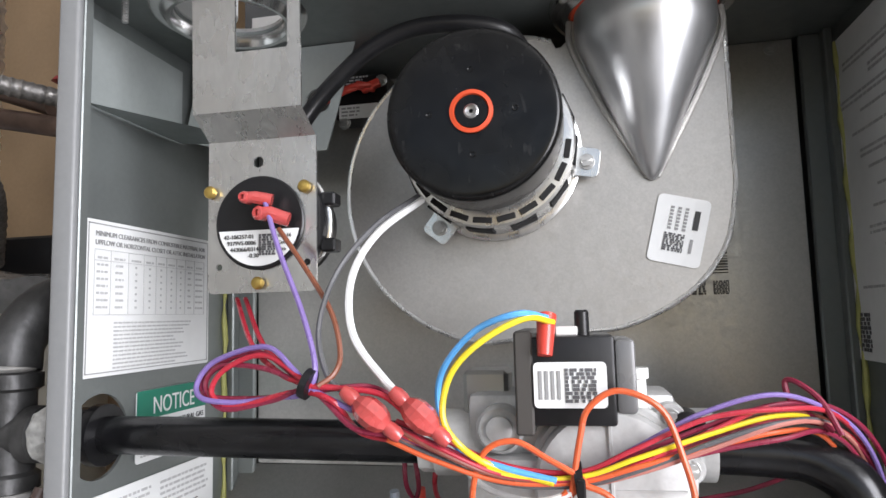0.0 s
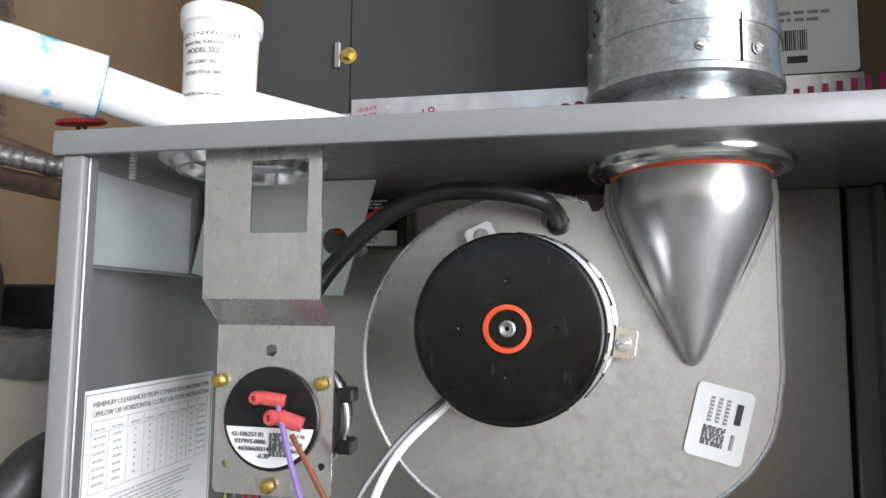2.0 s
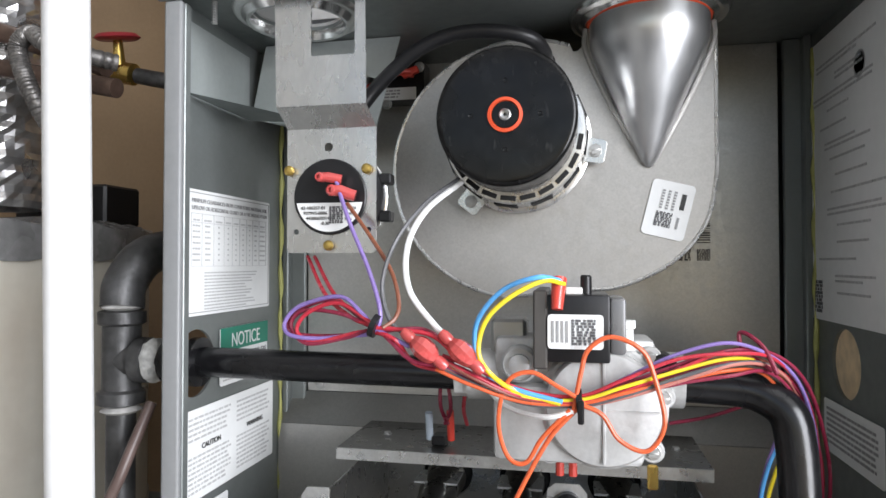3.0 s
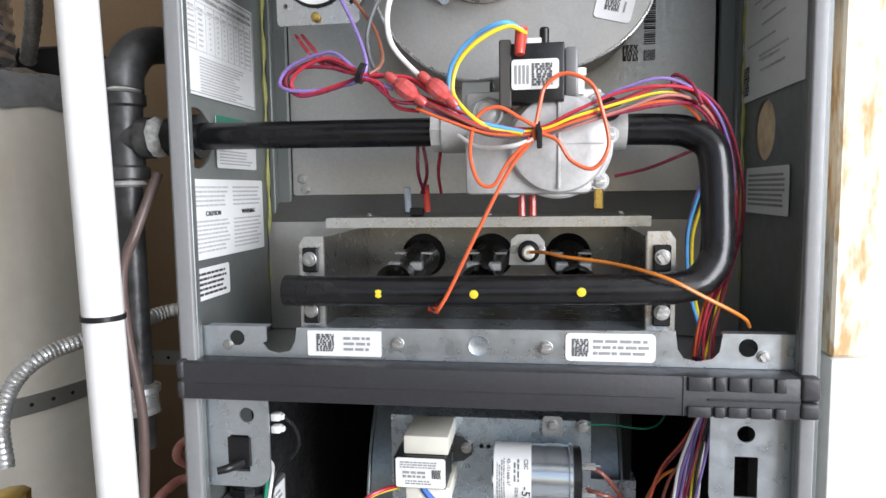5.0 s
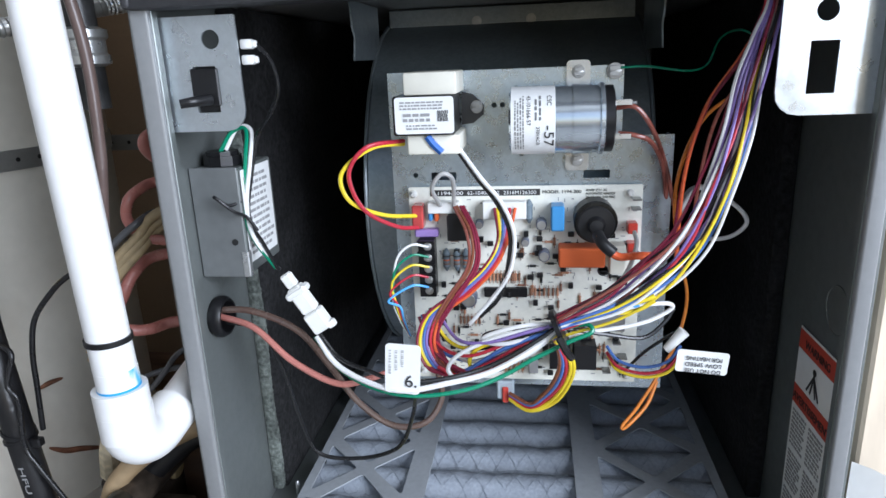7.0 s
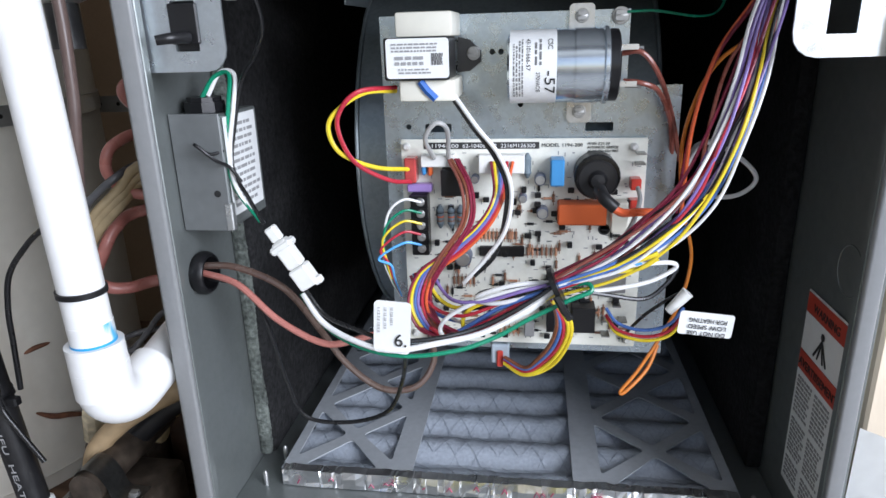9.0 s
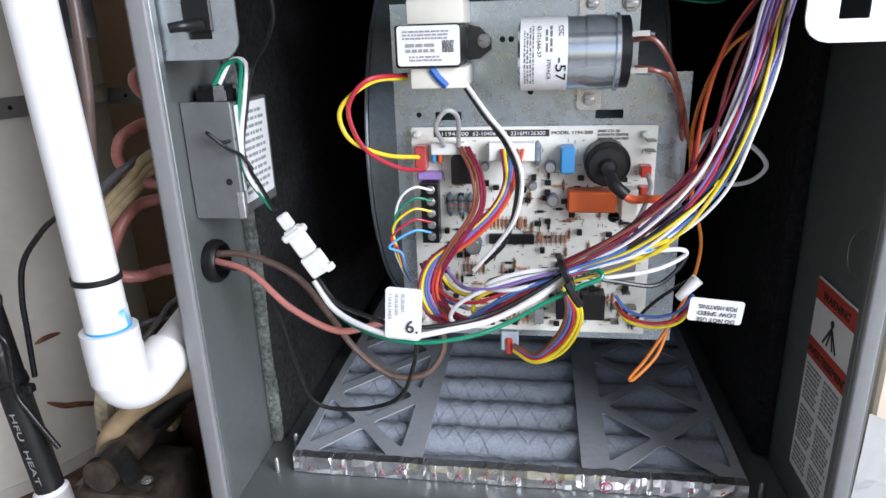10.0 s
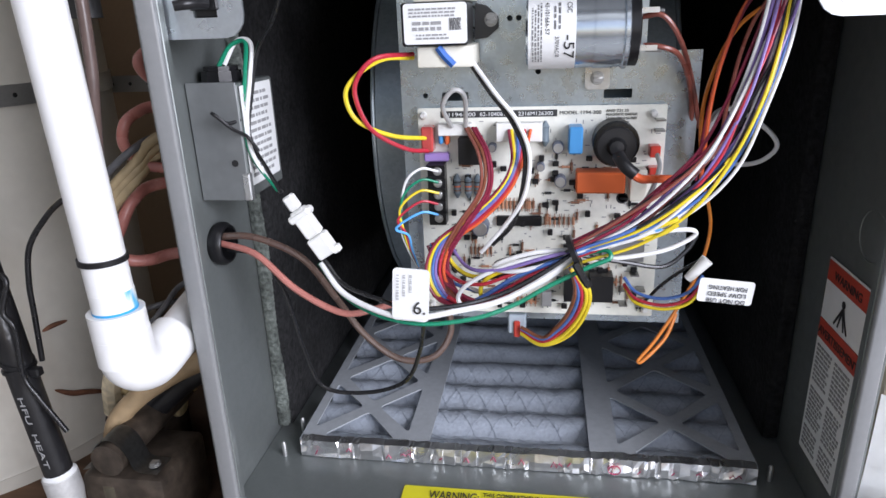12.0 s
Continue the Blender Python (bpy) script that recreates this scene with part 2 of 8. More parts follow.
def sweep(bm, path, radius, seg=8, caps=True):
    """A round tube along a path; radius may be a function of 0..1 along it."""
    n = len(path)
    up = None
    rings = []
    for i, p in enumerate(path):
        d = (path[min(i + 1, n - 1)] - path[max(i - 1, 0)])
        d = d.normalized() if d.length > 1e-9 else Vector((0, 0, 1))
        if up is None:
            up = Vector((0, 0, 1)) if abs(d.z) < 0.9 else Vector((1, 0, 0))
        side = d.cross(up)
        if side.length < 1e-6:
            side = d.cross(Vector((1, 0, 0)))
        side.normalize()
        up = side.cross(d).normalized()
        r = radius(i / max(n - 1, 1)) if callable(radius) else radius
        rings.append([bm.verts.new(p + (side * math.cos(2 * math.pi * k / seg) + up * math.sin(2 * math.pi * k / seg)) * r) for k in range(seg)])
    for a, b in zip(rings, rings[1:]):
        for k in range(seg):
            j = (k + 1) % seg
            bm.faces.new((a[k], b[k], b[j], a[j]))
    if caps:
        bm.faces.new(rings[0])
        bm.faces.new(list(reversed(rings[-1])))
    return bm


def finish(name, bm, mat, smooth=35):
    bmesh.ops.recalc_face_normals(bm, faces=bm.faces)
    me = bpy.data.meshes.new(name)
    bm.to_mesh(me)
    bm.free()
    me.materials.append(mat)
    if smooth:
        for p in me.polygons:
            p.use_smooth = True
        me.set_sharp_from_angle(angle=radians(smooth))
    return me


def part(name, bm, mat, parent, label="", smooth=35):
    ob = new(name, finish(name, bm, mat, smooth) if isinstance(bm, bmesh.types.BMesh) else bm)
    ob.parent = parent
    if label:
        tagged(ob, label)
    return ob


def thing(name, label, category, kind="", group="", at=(0, 0, 0), turn=(0, 0, 0)):
    ob = new(name)
    ob.empty_display_size = 0.02
    ob.matrix_world = pose(*at, *turn)
    return tagged(ob, label, category, group, kind)


def solid(name, bm, mat, label, category, kind="", group="", smooth=35):
    """A thing of a single mesh."""
    return tagged(new(name, finish(name, bm, mat, smooth)), label, category, group, kind)


def B():
    return bmesh.new()


def round_rect(w, h, r, cx=0.0, cz=0.0, n=4):
    """Outline of a rounded rectangle; r may be one radius or four (bottom left, bottom right, top right, top left)."""
    rs = r if isinstance(r, (tuple, list)) else (r,) * 4
    out = []
    for k, (sx, sz, a0) in enumerate(((-1, -1, 180), (1, -1, 270), (1, 1, 0), (-1, 1, 90))):
        q = rs[k]
        for i in range(n + 1 if q > 0 else 1):
            a = radians(a0 + 90 * i / n) if q > 0 else 0
            ox, oz = (q * math.cos(a), q * math.sin(a)) if q > 0 else (0, 0)
            out.append((cx + sx * (w / 2 - q) + ox, cz + sz * (h / 2 - q) + oz))
    return out


def circle(r, cx=0.0, cz=0.0, n=24):
    return [(cx + r * math.cos(2 * math.pi * i / n), cz + r * math.sin(2 * math.pi * i / n)) for i in range(n)]


def plate(loops, thick, mat, m=None, bevel=0.0):
    """A flat sheet with holes: the first loop is the outline, the rest are openings. It lies in x and z, its front facing -y at y = 0."""
    c = bpy.data.curves.new("sheet", 'CURVE')
    c.dimensions, c.fill_mode, c.extrude, c.bevel_depth = '2D', 'BOTH', max(thick / 2 - bevel, 0.00005), bevel
    for loop in loops:
        s = c.splines.new('POLY')
        s.points.add(len(loop) - 1)
        for p, (x, z) in zip(s.points, loop):
            p.co = (x, z, 0, 1)
        s.use_cyclic_u = True
    tmp = bpy.data.objects.new("sheet", c)
    scene.collection.objects.link(tmp)
    dg = bpy.context.evaluated_depsgraph_get()
    me = bpy.data.meshes.new_from_object(tmp.evaluated_get(dg))
    bpy.data.objects.remove(tmp)
    bpy.data.curves.remove(c)
    me.transform((m or Matrix()) @ pose(0, 0, 0, 90) @ Matrix.Translation((0, 0, -thick / 2)))
    me.materials.clear()
    me.materials.append(mat)
    return me


def screw_mesh(r=0.0043, h=0.0032, name="screw", slot=True):
    """Hex washer head screw; head towards -y, seat at y = 0."""
    bm = B()
    lathe(bm, (0, 0, 0), (0, -1, 0), [(r * 1.35, 0), (r * 1.35, h * 0.22), (r * 1.25, h * 0.3)], 20)
    lathe(bm, (0, 0, 0), (0, -1, 0), [(r, h * 0.28), (r, h * 0.9), (r * 0.85, h)], 6)
    if slot:
        for s in (-1, 1):
            box(bm, -r * 0.80, r * 0.80, -h * 1.16, -h * 0.9, s * r * 0.46 - r * 0.30, s * r * 0.46 + r * 0.30)
    return finish(name, bm, M_SCREW, 30)


SCREW = screw_mesh()
SCREWB = finish("brass_screw", lathe(B(), (0, 0, 0), (0, -1, 0), [(0.0035, 0), (0.0035, 0.002), (0.0026, 0.0032), (0.001, 0.0036)], 14), M_BRASS)


def screw(parent, x, y, z, s=1.0, me=None, rz=0, rx=0, spin=0):
    ob = new("screw", me or SCREW)
    ob.parent = parent
    ob.matrix_basis = pose(x, y, z, rx, 0, rz) @ pose(0, 0, 0, 0, spin, 0) @ Matrix.Diagonal((s, s, s, 1))
    return ob


# ---------------------------------------------------------------- labels and lettering
def words(bm, x0, x1, z0, z1, rows, seed=1, y=-0.0005, thick=0.5, ragged=0.3, chunk=(1.2, 4.0)):
    """Lines of fine print as short bars."""
    rnd = random.Random(seed)
    step = (z1 - z0) / rows
    for i in range(rows):
        z = z1 - step * (i + 0.5)
        h = step * (0.30 + thick * 0.35)
        x, end = x0, x1 - (x1 - x0) * ragged * rnd.random()
        while x < end - step * 0.3:
            w = min(step * rnd.uniform(0.45, 1.9), end - x)
            box(bm, x, x + w, y, y + 0.0004, z - h / 2, z + h / 2)
            x += w + step * rnd.uniform(0.30, 0.50)
    return bm


def patch(x0, x1, z0, z1, seed=1, y=None):
    """A dense printed block of short dark dashes."""
    bm = B()
    rnd = random.Random(seed)
    n = 9
    step = (z1 - z0) / n
    for i in range(n):
        x = x0
        while x < x1 - 0.0003:
            w = min(step * rnd.choice((0.8, 1.0, 1.8)), x1 - x)
            box(bm, x, x + w, IY if y is None else y, (IY if y is None else y) + 0.0004, z0 + step * (i + 0.12), z0 + step * (i + 0.98))
            x += w + step * rnd.choice((0.5, 0.9))
    return bm


def bars(bm, x0, x1, z0, z1, n, seed=1, y=-0.0005, upright=True):
    """A barcode."""
    rnd = random.Random(seed)
    for i in range(n):
        a, b = i / n, (i + rnd.uniform(0.25, 0.75)) / n
        if upright:
            box(bm, x0 + (x1 - x0) * a, x0 + (x1 - x0) * b, y, y + 0.0004, z0, z1)
        else:
            box(bm, x0, x1, y, y + 0.0004, z0 + (z1 - z0) * a, z0 + (z1 - z0) * b)
    return bm


def lettering(string, size, mat, parent, m, centre=False, width=None):
    c = bpy.data.curves.new("lettering", 'FONT')
    c.body, c.size, c.extrude = string, size, 0.00015
    c.align_x = 'CENTER' if centre else 'LEFT'
    tmp = bpy.data.objects.new("lettering", c)
    scene.collection.objects.link(tmp)
    me = bpy.data.meshes.new_from_object(tmp.evaluated_get(bpy.context.evaluated_depsgraph_get()))
    bpy.data.objects.remove(tmp)
    bpy.data.curves.remove(c)
    if width:
        xs = [v.co.x for v in me.vertices]
        me.transform(Matrix.Diagonal((width / max(max(xs) - min(xs), 1e-6), 1, 1, 1)))
    me.transform(pose(0, 0, 0, 90))
    me.materials.clear()
    me.materials.append(mat)
    ob = new("lettering", me)
    ob.parent = parent
    ob.matrix_basis = m
    return ob




def label(parent, m, w, h, text="", r=0.003, mat=None, name="label"):
    """A paper label centred on m, its face towards local -y."""
    ob = part(name, plate([round_rect(w, h, r)], 0.0006, mat or M_PAPER, pose(0, -0.0008, 0)), None, parent, text)
    ob.matrix_basis = m
    return ob


def ink(lab, bm, mat=None, name="print"):
    return part(name, bm, mat or M_INK, lab, smooth=0)


IY = -0.0013   # the plane of the ink on a label


# ---------------------------------------------------------------- furnace cabinet
def furnace_cabinet():
    f = thing("furnace_cabinet", "grey painted steel gas furnace cabinet with its door panels taken off", "furnace")
    zt, zb, back = 0.801, -0.063, 0.72

    def side(sgn, holes, liner):
        me = plate([[(-0.007, zb), (back, zb), (back, zt - 0.002), (-0.007, zt - 0.002)]] + holes, 0.0022, M_PAINTIN)
        ob = part("side_panel", me, None, f)
        ob.matrix_basis = pose(sgn * 0.2195, 0, 0, 0, 0, 90) if sgn < 0 else pose(0.2217, 0, 0, 0, 0, 90)
        bm = B()
        x0, x1 = (-0.2184, -0.2060) if sgn < 0 else (0.2082, 0.2180)
        box(bm, x0, x1, -0.0135, -0.0085, zb, 0.7885, 0.0018, 3)
        part("front_flange", bm, M_PAINT, f)
        bm = B()
        xa, xb = (-0.2076, -0.2061) if sgn < 0 else (0.2083, 0.2098)
        box(bm, xa, xb, -0.0084, -0.002, zb, 0.7885, 0.0006)
        xa, xb = (-0.2216, -0.2170) if sgn < 0 else (0.2170, 0.2216)
        box(bm, xa, xb, -0.0084, -0.0072, zb, 0.7885, 0.0004)
        part("flange_return", bm, M_PAINTIN, f)
        if liner:
            bm = B()
            e = 0.100 if sgn < 0 else 0.118
            xa, xb = (-0.2190, -0.2060) if sgn < 0 else (0.2060, 0.2190)
            box(bm, xa, xb, e, back - 0.01, zb + 0.006, 0.368, 0.003, 2)
            part("insulation_liner", bm, M_LINER, f, "black fibre insulation glued to the blower compartment wall")

    side(-1, [circle(0.0235, 0.027, 0.550, 32), circle(0.0145, 0.039, 0.141, 24)], True)
    side(1, [circle(0.0240, 0.105, 0.551, 32)], True)
    # fuzzy cut edge of the liner
    bm = B()
    rnd = random.Random(4)
    z = zb + 0.02
    lo, hi = [], []
    for i in range(240):
        a = -0.055 + i * 0.00146
        e = 0.0007 * math.sin(i * 0.07) + rnd.uniform(-0.0004, 0.0004)
        f0 = 0.0958 + rnd.uniform(-0.0004, 0.0004)
        lo.append([bm.verts.new(p) for p in ((-0.2188, f0 + 0.0006, a), (-0.2165, f0 - 0.0004, a), (-0.2130, f0 - 0.0006 + rnd.uniform(-0.0004, 0.0004), a), (-0.2095 + e, f0 + rnd.uniform(0, 0.0008), a), (-0.2086 + e, 0.1012, a))])
    for p, q in zip(lo, lo[1:]):
        for k in range(4):
            bm.faces.new((p[k], p[k + 1], q[k + 1], q[k]))
    part("liner_edge", bm, material("frayed_fibre_edge", (0.14, 0.155, 0.14), 0.95, 0, 0.5, 260, 0.5, 30, 0.9, spec=0.1), f, "frayed grey fibre edge")
    # top panel with the flue collar opening and the spare knock-out
    me = plate([round_rect(0.4435, back + 0.012, 0.002, 0, (back - 0.012) / 2), circle(0.0405, 0.091, 0.100, 36), circle(0.0310, -0.152, 0.045, 36)], 0.0022, M_PAINTIN)
    ob = part("top_panel", me, None, f)
    ob.matrix_basis = Matrix.Translation((0, 0, 0.7985)) @ pose(0, 0, 0, -90)
    bm = B()
    box(bm, -0.2232, 0.2232, -0.0150, -0.0110, 0.7885, 0.8010, 0.0014, 2)
    part("top_flange", bm, M_PAINT, f)
    # rear, floor, compartment divider
    bm = B()
    box(bm, -0.2195, 0.2195, back, back + 0.002, zb, zt - 0.003)
    part("rear_panel", bm, M_PAINTIN, f)
    bm = B()
    box(bm, -0.2190, 0.2190, -0.0090, 0.62, -0.0640, -0.0615)
    part("bottom_panel", bm, M_PAINTIN, f)
    bm = B()
    box(bm, -0.2225, 0.2225, -0.0135, -0.0092, -0.0900, -0.0600, 0.0012)
    part("bottom_flange", bm, M_PAINT, f)
    bm = B()
    box(bm, -0.2190, 0.2190, 0.0040, back - 0.002, 0.3700, 0.3725)
    part("blower_deck", bm, M_GALVD, f)
    bm = B()
    box(bm, -0.2190, 0.2190, 0.2200, 0.2230, 0.3740, 0.7960)
    part("inner_bulkhead", bm, M_PAINTIN, f)
    # vestibule panel, the posts beside it and the ledge under it
    me = plate([round_rect(0.398, 0.292, 0.001, -0.001, 0.650)], 0.0016, M_GALVD, pose(0, 0.1750, 0))
    part("vestibule_panel", me, None, f, "dull galvanised panel behind the inducer")
    for sgn in (-1, 1):
        bm = B()
        box(bm, *sorted((sgn * 0.2005, sgn * 0.2185)), 0.1690, 0.1740, 0.4790, 0.7960, 0.001)
        box(bm, *sorted((sgn * 0.2130, sgn * 0.2185)), 0.1600, 0.1692, 0.4790, 0.7960, 0.001)
        part("corner_post", bm, M_PAINTIN, f)
        bm = B()
        path = [Vector((sgn * 0.2180, 0.1560 + 0.0012 * math.sin(i * 1.7), 0.385 + i * 0.0133)) for i in range(31)]
        sweep(bm, path, lambda s: 0.0017 + 0.0009 * math.sin(s * 60), 6)
        part("sealant_bead", bm, material("yellow_sealant", (0.38, 0.38, 0.12), 0.6, 0, 0.2, 60), f, "dirty yellow sealant bead")
    bm = B()
    v = [bm.verts.new(p) for p in ((-0.2185, 0.1740, 0.5035), (0.2185, 0.1740, 0.5035), (0.2185, 0.1540, 0.4790), (-0.2185, 0.1540, 0.4790))]
    bm.faces.new(v)
    bmesh.ops.solidify(bm, geom=bm.faces[:], thickness=0.002)
    part("sloped_ledge", bm, M_GALVD, f)
    bm = B()
    box(bm, -0.2185, 0.2185, 0.1540, 0.1560, 0.3735, 0.4785)
    part("burner_bulkhead", bm, M_GALVD, f)
    for x, z in ((0.184, 0.790), (-0.190, 0.520), (0.195, 0.520), (-0.187, 0.51)):
        screw(f, x, 0.1742, z, 0.8)
    # screw tips through the top
    for x, y, l in ((-0.198, 0.012, 0.016), (0.012, 0.150, 0.022)):
        bm = B()
        for i in range(9):
            lathe(bm, (x, y, 0.797), (0, 0, -1), [(0.0016, l * i / 9), (0.0021, l * (i + 0.5) / 9), (0.0016, l * (i + 1) / 9)], 8)
        part("screw_tip", bm, M_SCREW, f)
    # stamped ring of the knock-out
    bm = B()
    lathe(bm, (-0.152, 0.045, 0.7970), (0, 0, -1), [(0.0312, -0.0040), (0.0318, 0.0040), (0.0335, 0.0075), (0.0360, 0.0080), (0.0380, 0.0055), (0.0395, 0.0036), (0.0420, 0.0040), (0.0445, 0.0030), (0.0465, 0.0)], 48)
    bmesh.ops.delete(bm, geom=[q for q in bm.faces if len(q.verts) > 4], context='FACES_ONLY')
    part("stamped_ring", bm, M_RING, f, "stamped bright metal ring of a vent knock-out")
    # round dents in the blower compartment wall
    ob = part("knockout_rim", lathe(B(), (0.2194, 0.030, 0.155), (-1, 0, 0), [(0.0150, -0.0014), (0.0163, 0.0004), (0.0167, 0.0004), (0.0178, -0.0014)], 32), M_PAINTIN, f)
    return f


cabinet = furnace_cabinet()


def air_deflector():
    d = thing("sheet_metal_baffle", "folded galvanised sheet baffle fixed in the upper corner", "baffle")
    t = 0.0011

    def panel(a, b, c, e):
        bm = B()
        bm.faces.new([bm.verts.new(p) for p in (a, b, c, e)])
        bmesh.ops.solidify(bm, geom=bm.faces[:], thickness=t)
        part("fold", bm, M_BAFFLE, d)
    panel((-0.2180, 0.004, 0.735), (-0.2180, 0.098, 0.735), (-0.1650, 0.098, 0.7300), (-0.1650, 0.075, 0.7300))
    part("fold", box(B(), -0.2193, -0.2182, 0.006, 0.098, 0.7365, 0.7860), M_BAFFLE, d)
    me = plate([[(-0.2172, 0.7370), (-0.2050, 0.7950), (-0.0925, 0.7955), (-0.1125, 0.7230), (-0.1650, 0.7230)], circle(0.0085, -0.1185, 0.757)], 0.0012, M_BAFFLE, pose(0, 0.100, 0))
    part("fold", me, None, d)
    return d


air_deflector()


# ---------------------------------------------------------------- door rail, foam strip, switch brackets
def door_rail():
    d = thing("door_rail", "bluish zinc-plated steel cross rail with two notches and screws", "rail")
    out = [(-0.2110, 0.386), (0.2110, 0.386), (0.2110, 0.4095), (0.1640, 0.4095), (0.1620, 0.397), (0.1575, 0.3920), (0.1480, 0.3900), (0.1390, 0.392), (0.1350, 0.398), (0.1335, 0.4105),
           (-0.1335, 0.4085), (-0.1350, 0.398), (-0.1390, 0.391), (-0.1480, 0.3890), (-0.1560, 0.391), (-0.1600, 0.3965), (-0.1570, 0.398), (-0.1570, 0.4090), (-0.2080, 0.4090), (-0.2110, 0.4060)]
    part("rail_face", plate([out, circle(0.0058, -0.180, 0.400), circle(0.0062, 0.180, 0.400)], 0.0016, M_ZINC), None, d)
    bm = B()
    box(bm, -0.132, 0.132, 0.0018, 0.046, 0.4060, 0.4075)
    box(bm, -0.205, -0.158, 0.0018, 0.012, 0.4072, 0.4085)
    box(bm, 0.165, 0.207, 0.0018, 0.012, 0.4076, 0.4089)
    part("rail_top", bm, M_ZINC, d)
    part("knockout", lathe(B(), (0.0005, -0.0002, 0.398), (0, -1, 0), [(0.0072, 0.0), (0.0072, 0.0006), (0.0066, 0.0002), (0.0, 0.0002)], 28), M_ZINC, d)
    for x, z, s, sp in ((-0.058, 0.398, 0.85, 30), (0.047, 0.3975, 0.85, 10), (-0.187, 0.395, 0.7, 0), (0.1895, 0.3945, 0.7, 50)):
        screw(d, x, -0.0003, z, s, spin=sp)
    a = label(d, pose(-0.0975, 0, 0.3975), 0.055, 0.0188, "white printed model label", 0.0008)
    bm = words(B(), 0.0, 0.020, -0.006, 0.006, 3, 3, IY, 0.5, 0.1)
    ink(a, bm, M_INKG)
    ink(a, patch(-0.0205, -0.0075, -0.0060, 0.0070, 83), M_INKD, "printed_patch")
    a = label(d, pose(0.0905, 0, 0.3985), 0.060, 0.0195, "white printed model label", 0.003)
    ink(a, words(B(), -0.011, 0.027, -0.006, 0.0065, 3, 5, IY, 0.5, 0.1), M_INKG)
    ink(a, patch(-0.0255, -0.0145, -0.0065, 0.0060, 1), M_INKD, "printed_patch")
    return d


door_rail()


def foam_strip():
    f = thing("foam_gasket_strip", "black foam tape gasket stuck across the cabinet divider", "gasket")
    bm = B()
    box(bm, -0.2160, 0.2070, -0.0200, 0.003, 0.3585, 0.3858, 0.0022, 2)
    part("strip", bm, M_FOAM, f)
    for a, b in ((-0.205, -0.165), (-0.160, 0.130)):
        part("crease", box(B(), a, b, -0.0206, -0.0196, 0.3705, 0.3710, 0.0002), M_FOAM, f)
    part("seam", box(B(), 0.1345, 0.1352, -0.0206, -0.0196, 0.3590, 0.3852, 0.0002), M_FOAM, f)
    # pinched ribs along both edges of the end
    rnd = random.Random(2)
    for z0, z1 in ((0.3588, 0.3662), (0.3762, 0.3856)):
        x = 0.1375
        for w in (0.0165, 0.0085, 0.0135, 0.0150, 0.0085):
            part("rib", box(B(), x, x + w - 0.0022, -0.0216 - rnd.uniform(0, 0.0006), -0.0190, z0, z1, 0.0010, 2), M_FOAM, f)
            x += w
    part("fold", box(B(), 0.150, 0.206, -0.0212, -0.0190, 0.3700, 0.3712, 0.0005), M_FOAM, f)
    for z0, z1 in ((0.3590, 0.3700), (0.3708, 0.3866)):
        part("wrapped_end", box(B(), 0.2060, 0.2180, -0.0212, 0.003, z0, z1, 0.0025, 3), M_FOAM, f)
    for z0, z1 in ((0.3590, 0.3725), (0.3732, 0.3872)):
        part("wrapped_end", box(B(), -0.2180, -0.2120, -0.0214, 0.003, z0, z1, 0.0025, 3), M_FOAM, f)
    return f


foam_strip()


def switch_bracket(cx, sgn):
    w, h, cz = 0.0535, 0.0700, 0.3200
    r = (0.001, 0.013, 0.001, 0.001) if sgn < 0 else (0.013, 0.001, 0.001, 0.001)
    slot = round_rect(0.0150, 0.0285, 0.0006, cx + (0.003 if sgn < 0 else -0.0030), 0.3110)
    hole = circle(0.0058, cx + (0.0095 if sgn < 0 else -0.0035), 0.3410)
    return plate([round_rect(w, h, r, cx, cz), slot, hole], 0.0016, M_ZINC)


def terminal_mesh():
    bm = B()
    box(bm, -0.1590, -0.1515, 0.0055, 0.0125, -0.0030, 0.0030, 0.0012, 2)
    box(bm, -0.1520, -0.1490, 0.0070, 0.0110, -0.0022, 0.0022, 0.0008)
    return finish("spade_terminal", bm, M_WHITEP)


lb = thing("interlock_bracket", "zinc-plated bracket holding the black door interlock switch", "bracket")
part("bracket_plate", switch_bracket(-0.1845, -1), None, lb)
bm = box(B(), -0.1890, -0.1740, 0.002, 0.020, 0.2970, 0.3250, 0.0008)
box(bm, -0.1905, -0.1725, -0.0020, 0.0015, 0.3010, 0.3240, 0.0008)
part("switch_body", bm, M_PLASTICK, lb)
bm = sweep(B(), spline([(-0.1790, -0.002, 0.3050), (-0.1850, -0.012, 0.3045), (-0.1920, -0.016, 0.3035)]), lambda s: 0.0036 - 0.0008 * s, 12)
part("switch_lever", bm, M_PLASTICK, lb)
TERM = terminal_mesh()
for z in (0.3280, 0.3375):
    ob = new("spade_terminal", TERM)
    ob.parent = lb
    ob.matrix_basis = pose(0, 0, z)
rb = thing("interlock_bracket", "bright zinc-plated bracket with an empty switch cut-out", "bracket")
part("bracket_plate", switch_bracket(0.1838, 1), None, rb)
part("bracket_return", box(B(), 0.2090, 0.2105, 0.0018, 0.016, 0.2860, 0.3540), M_ZINC, rb)


# ---------------------------------------------------------------- draft inducer
IX, IZ = 0.004, 0.688


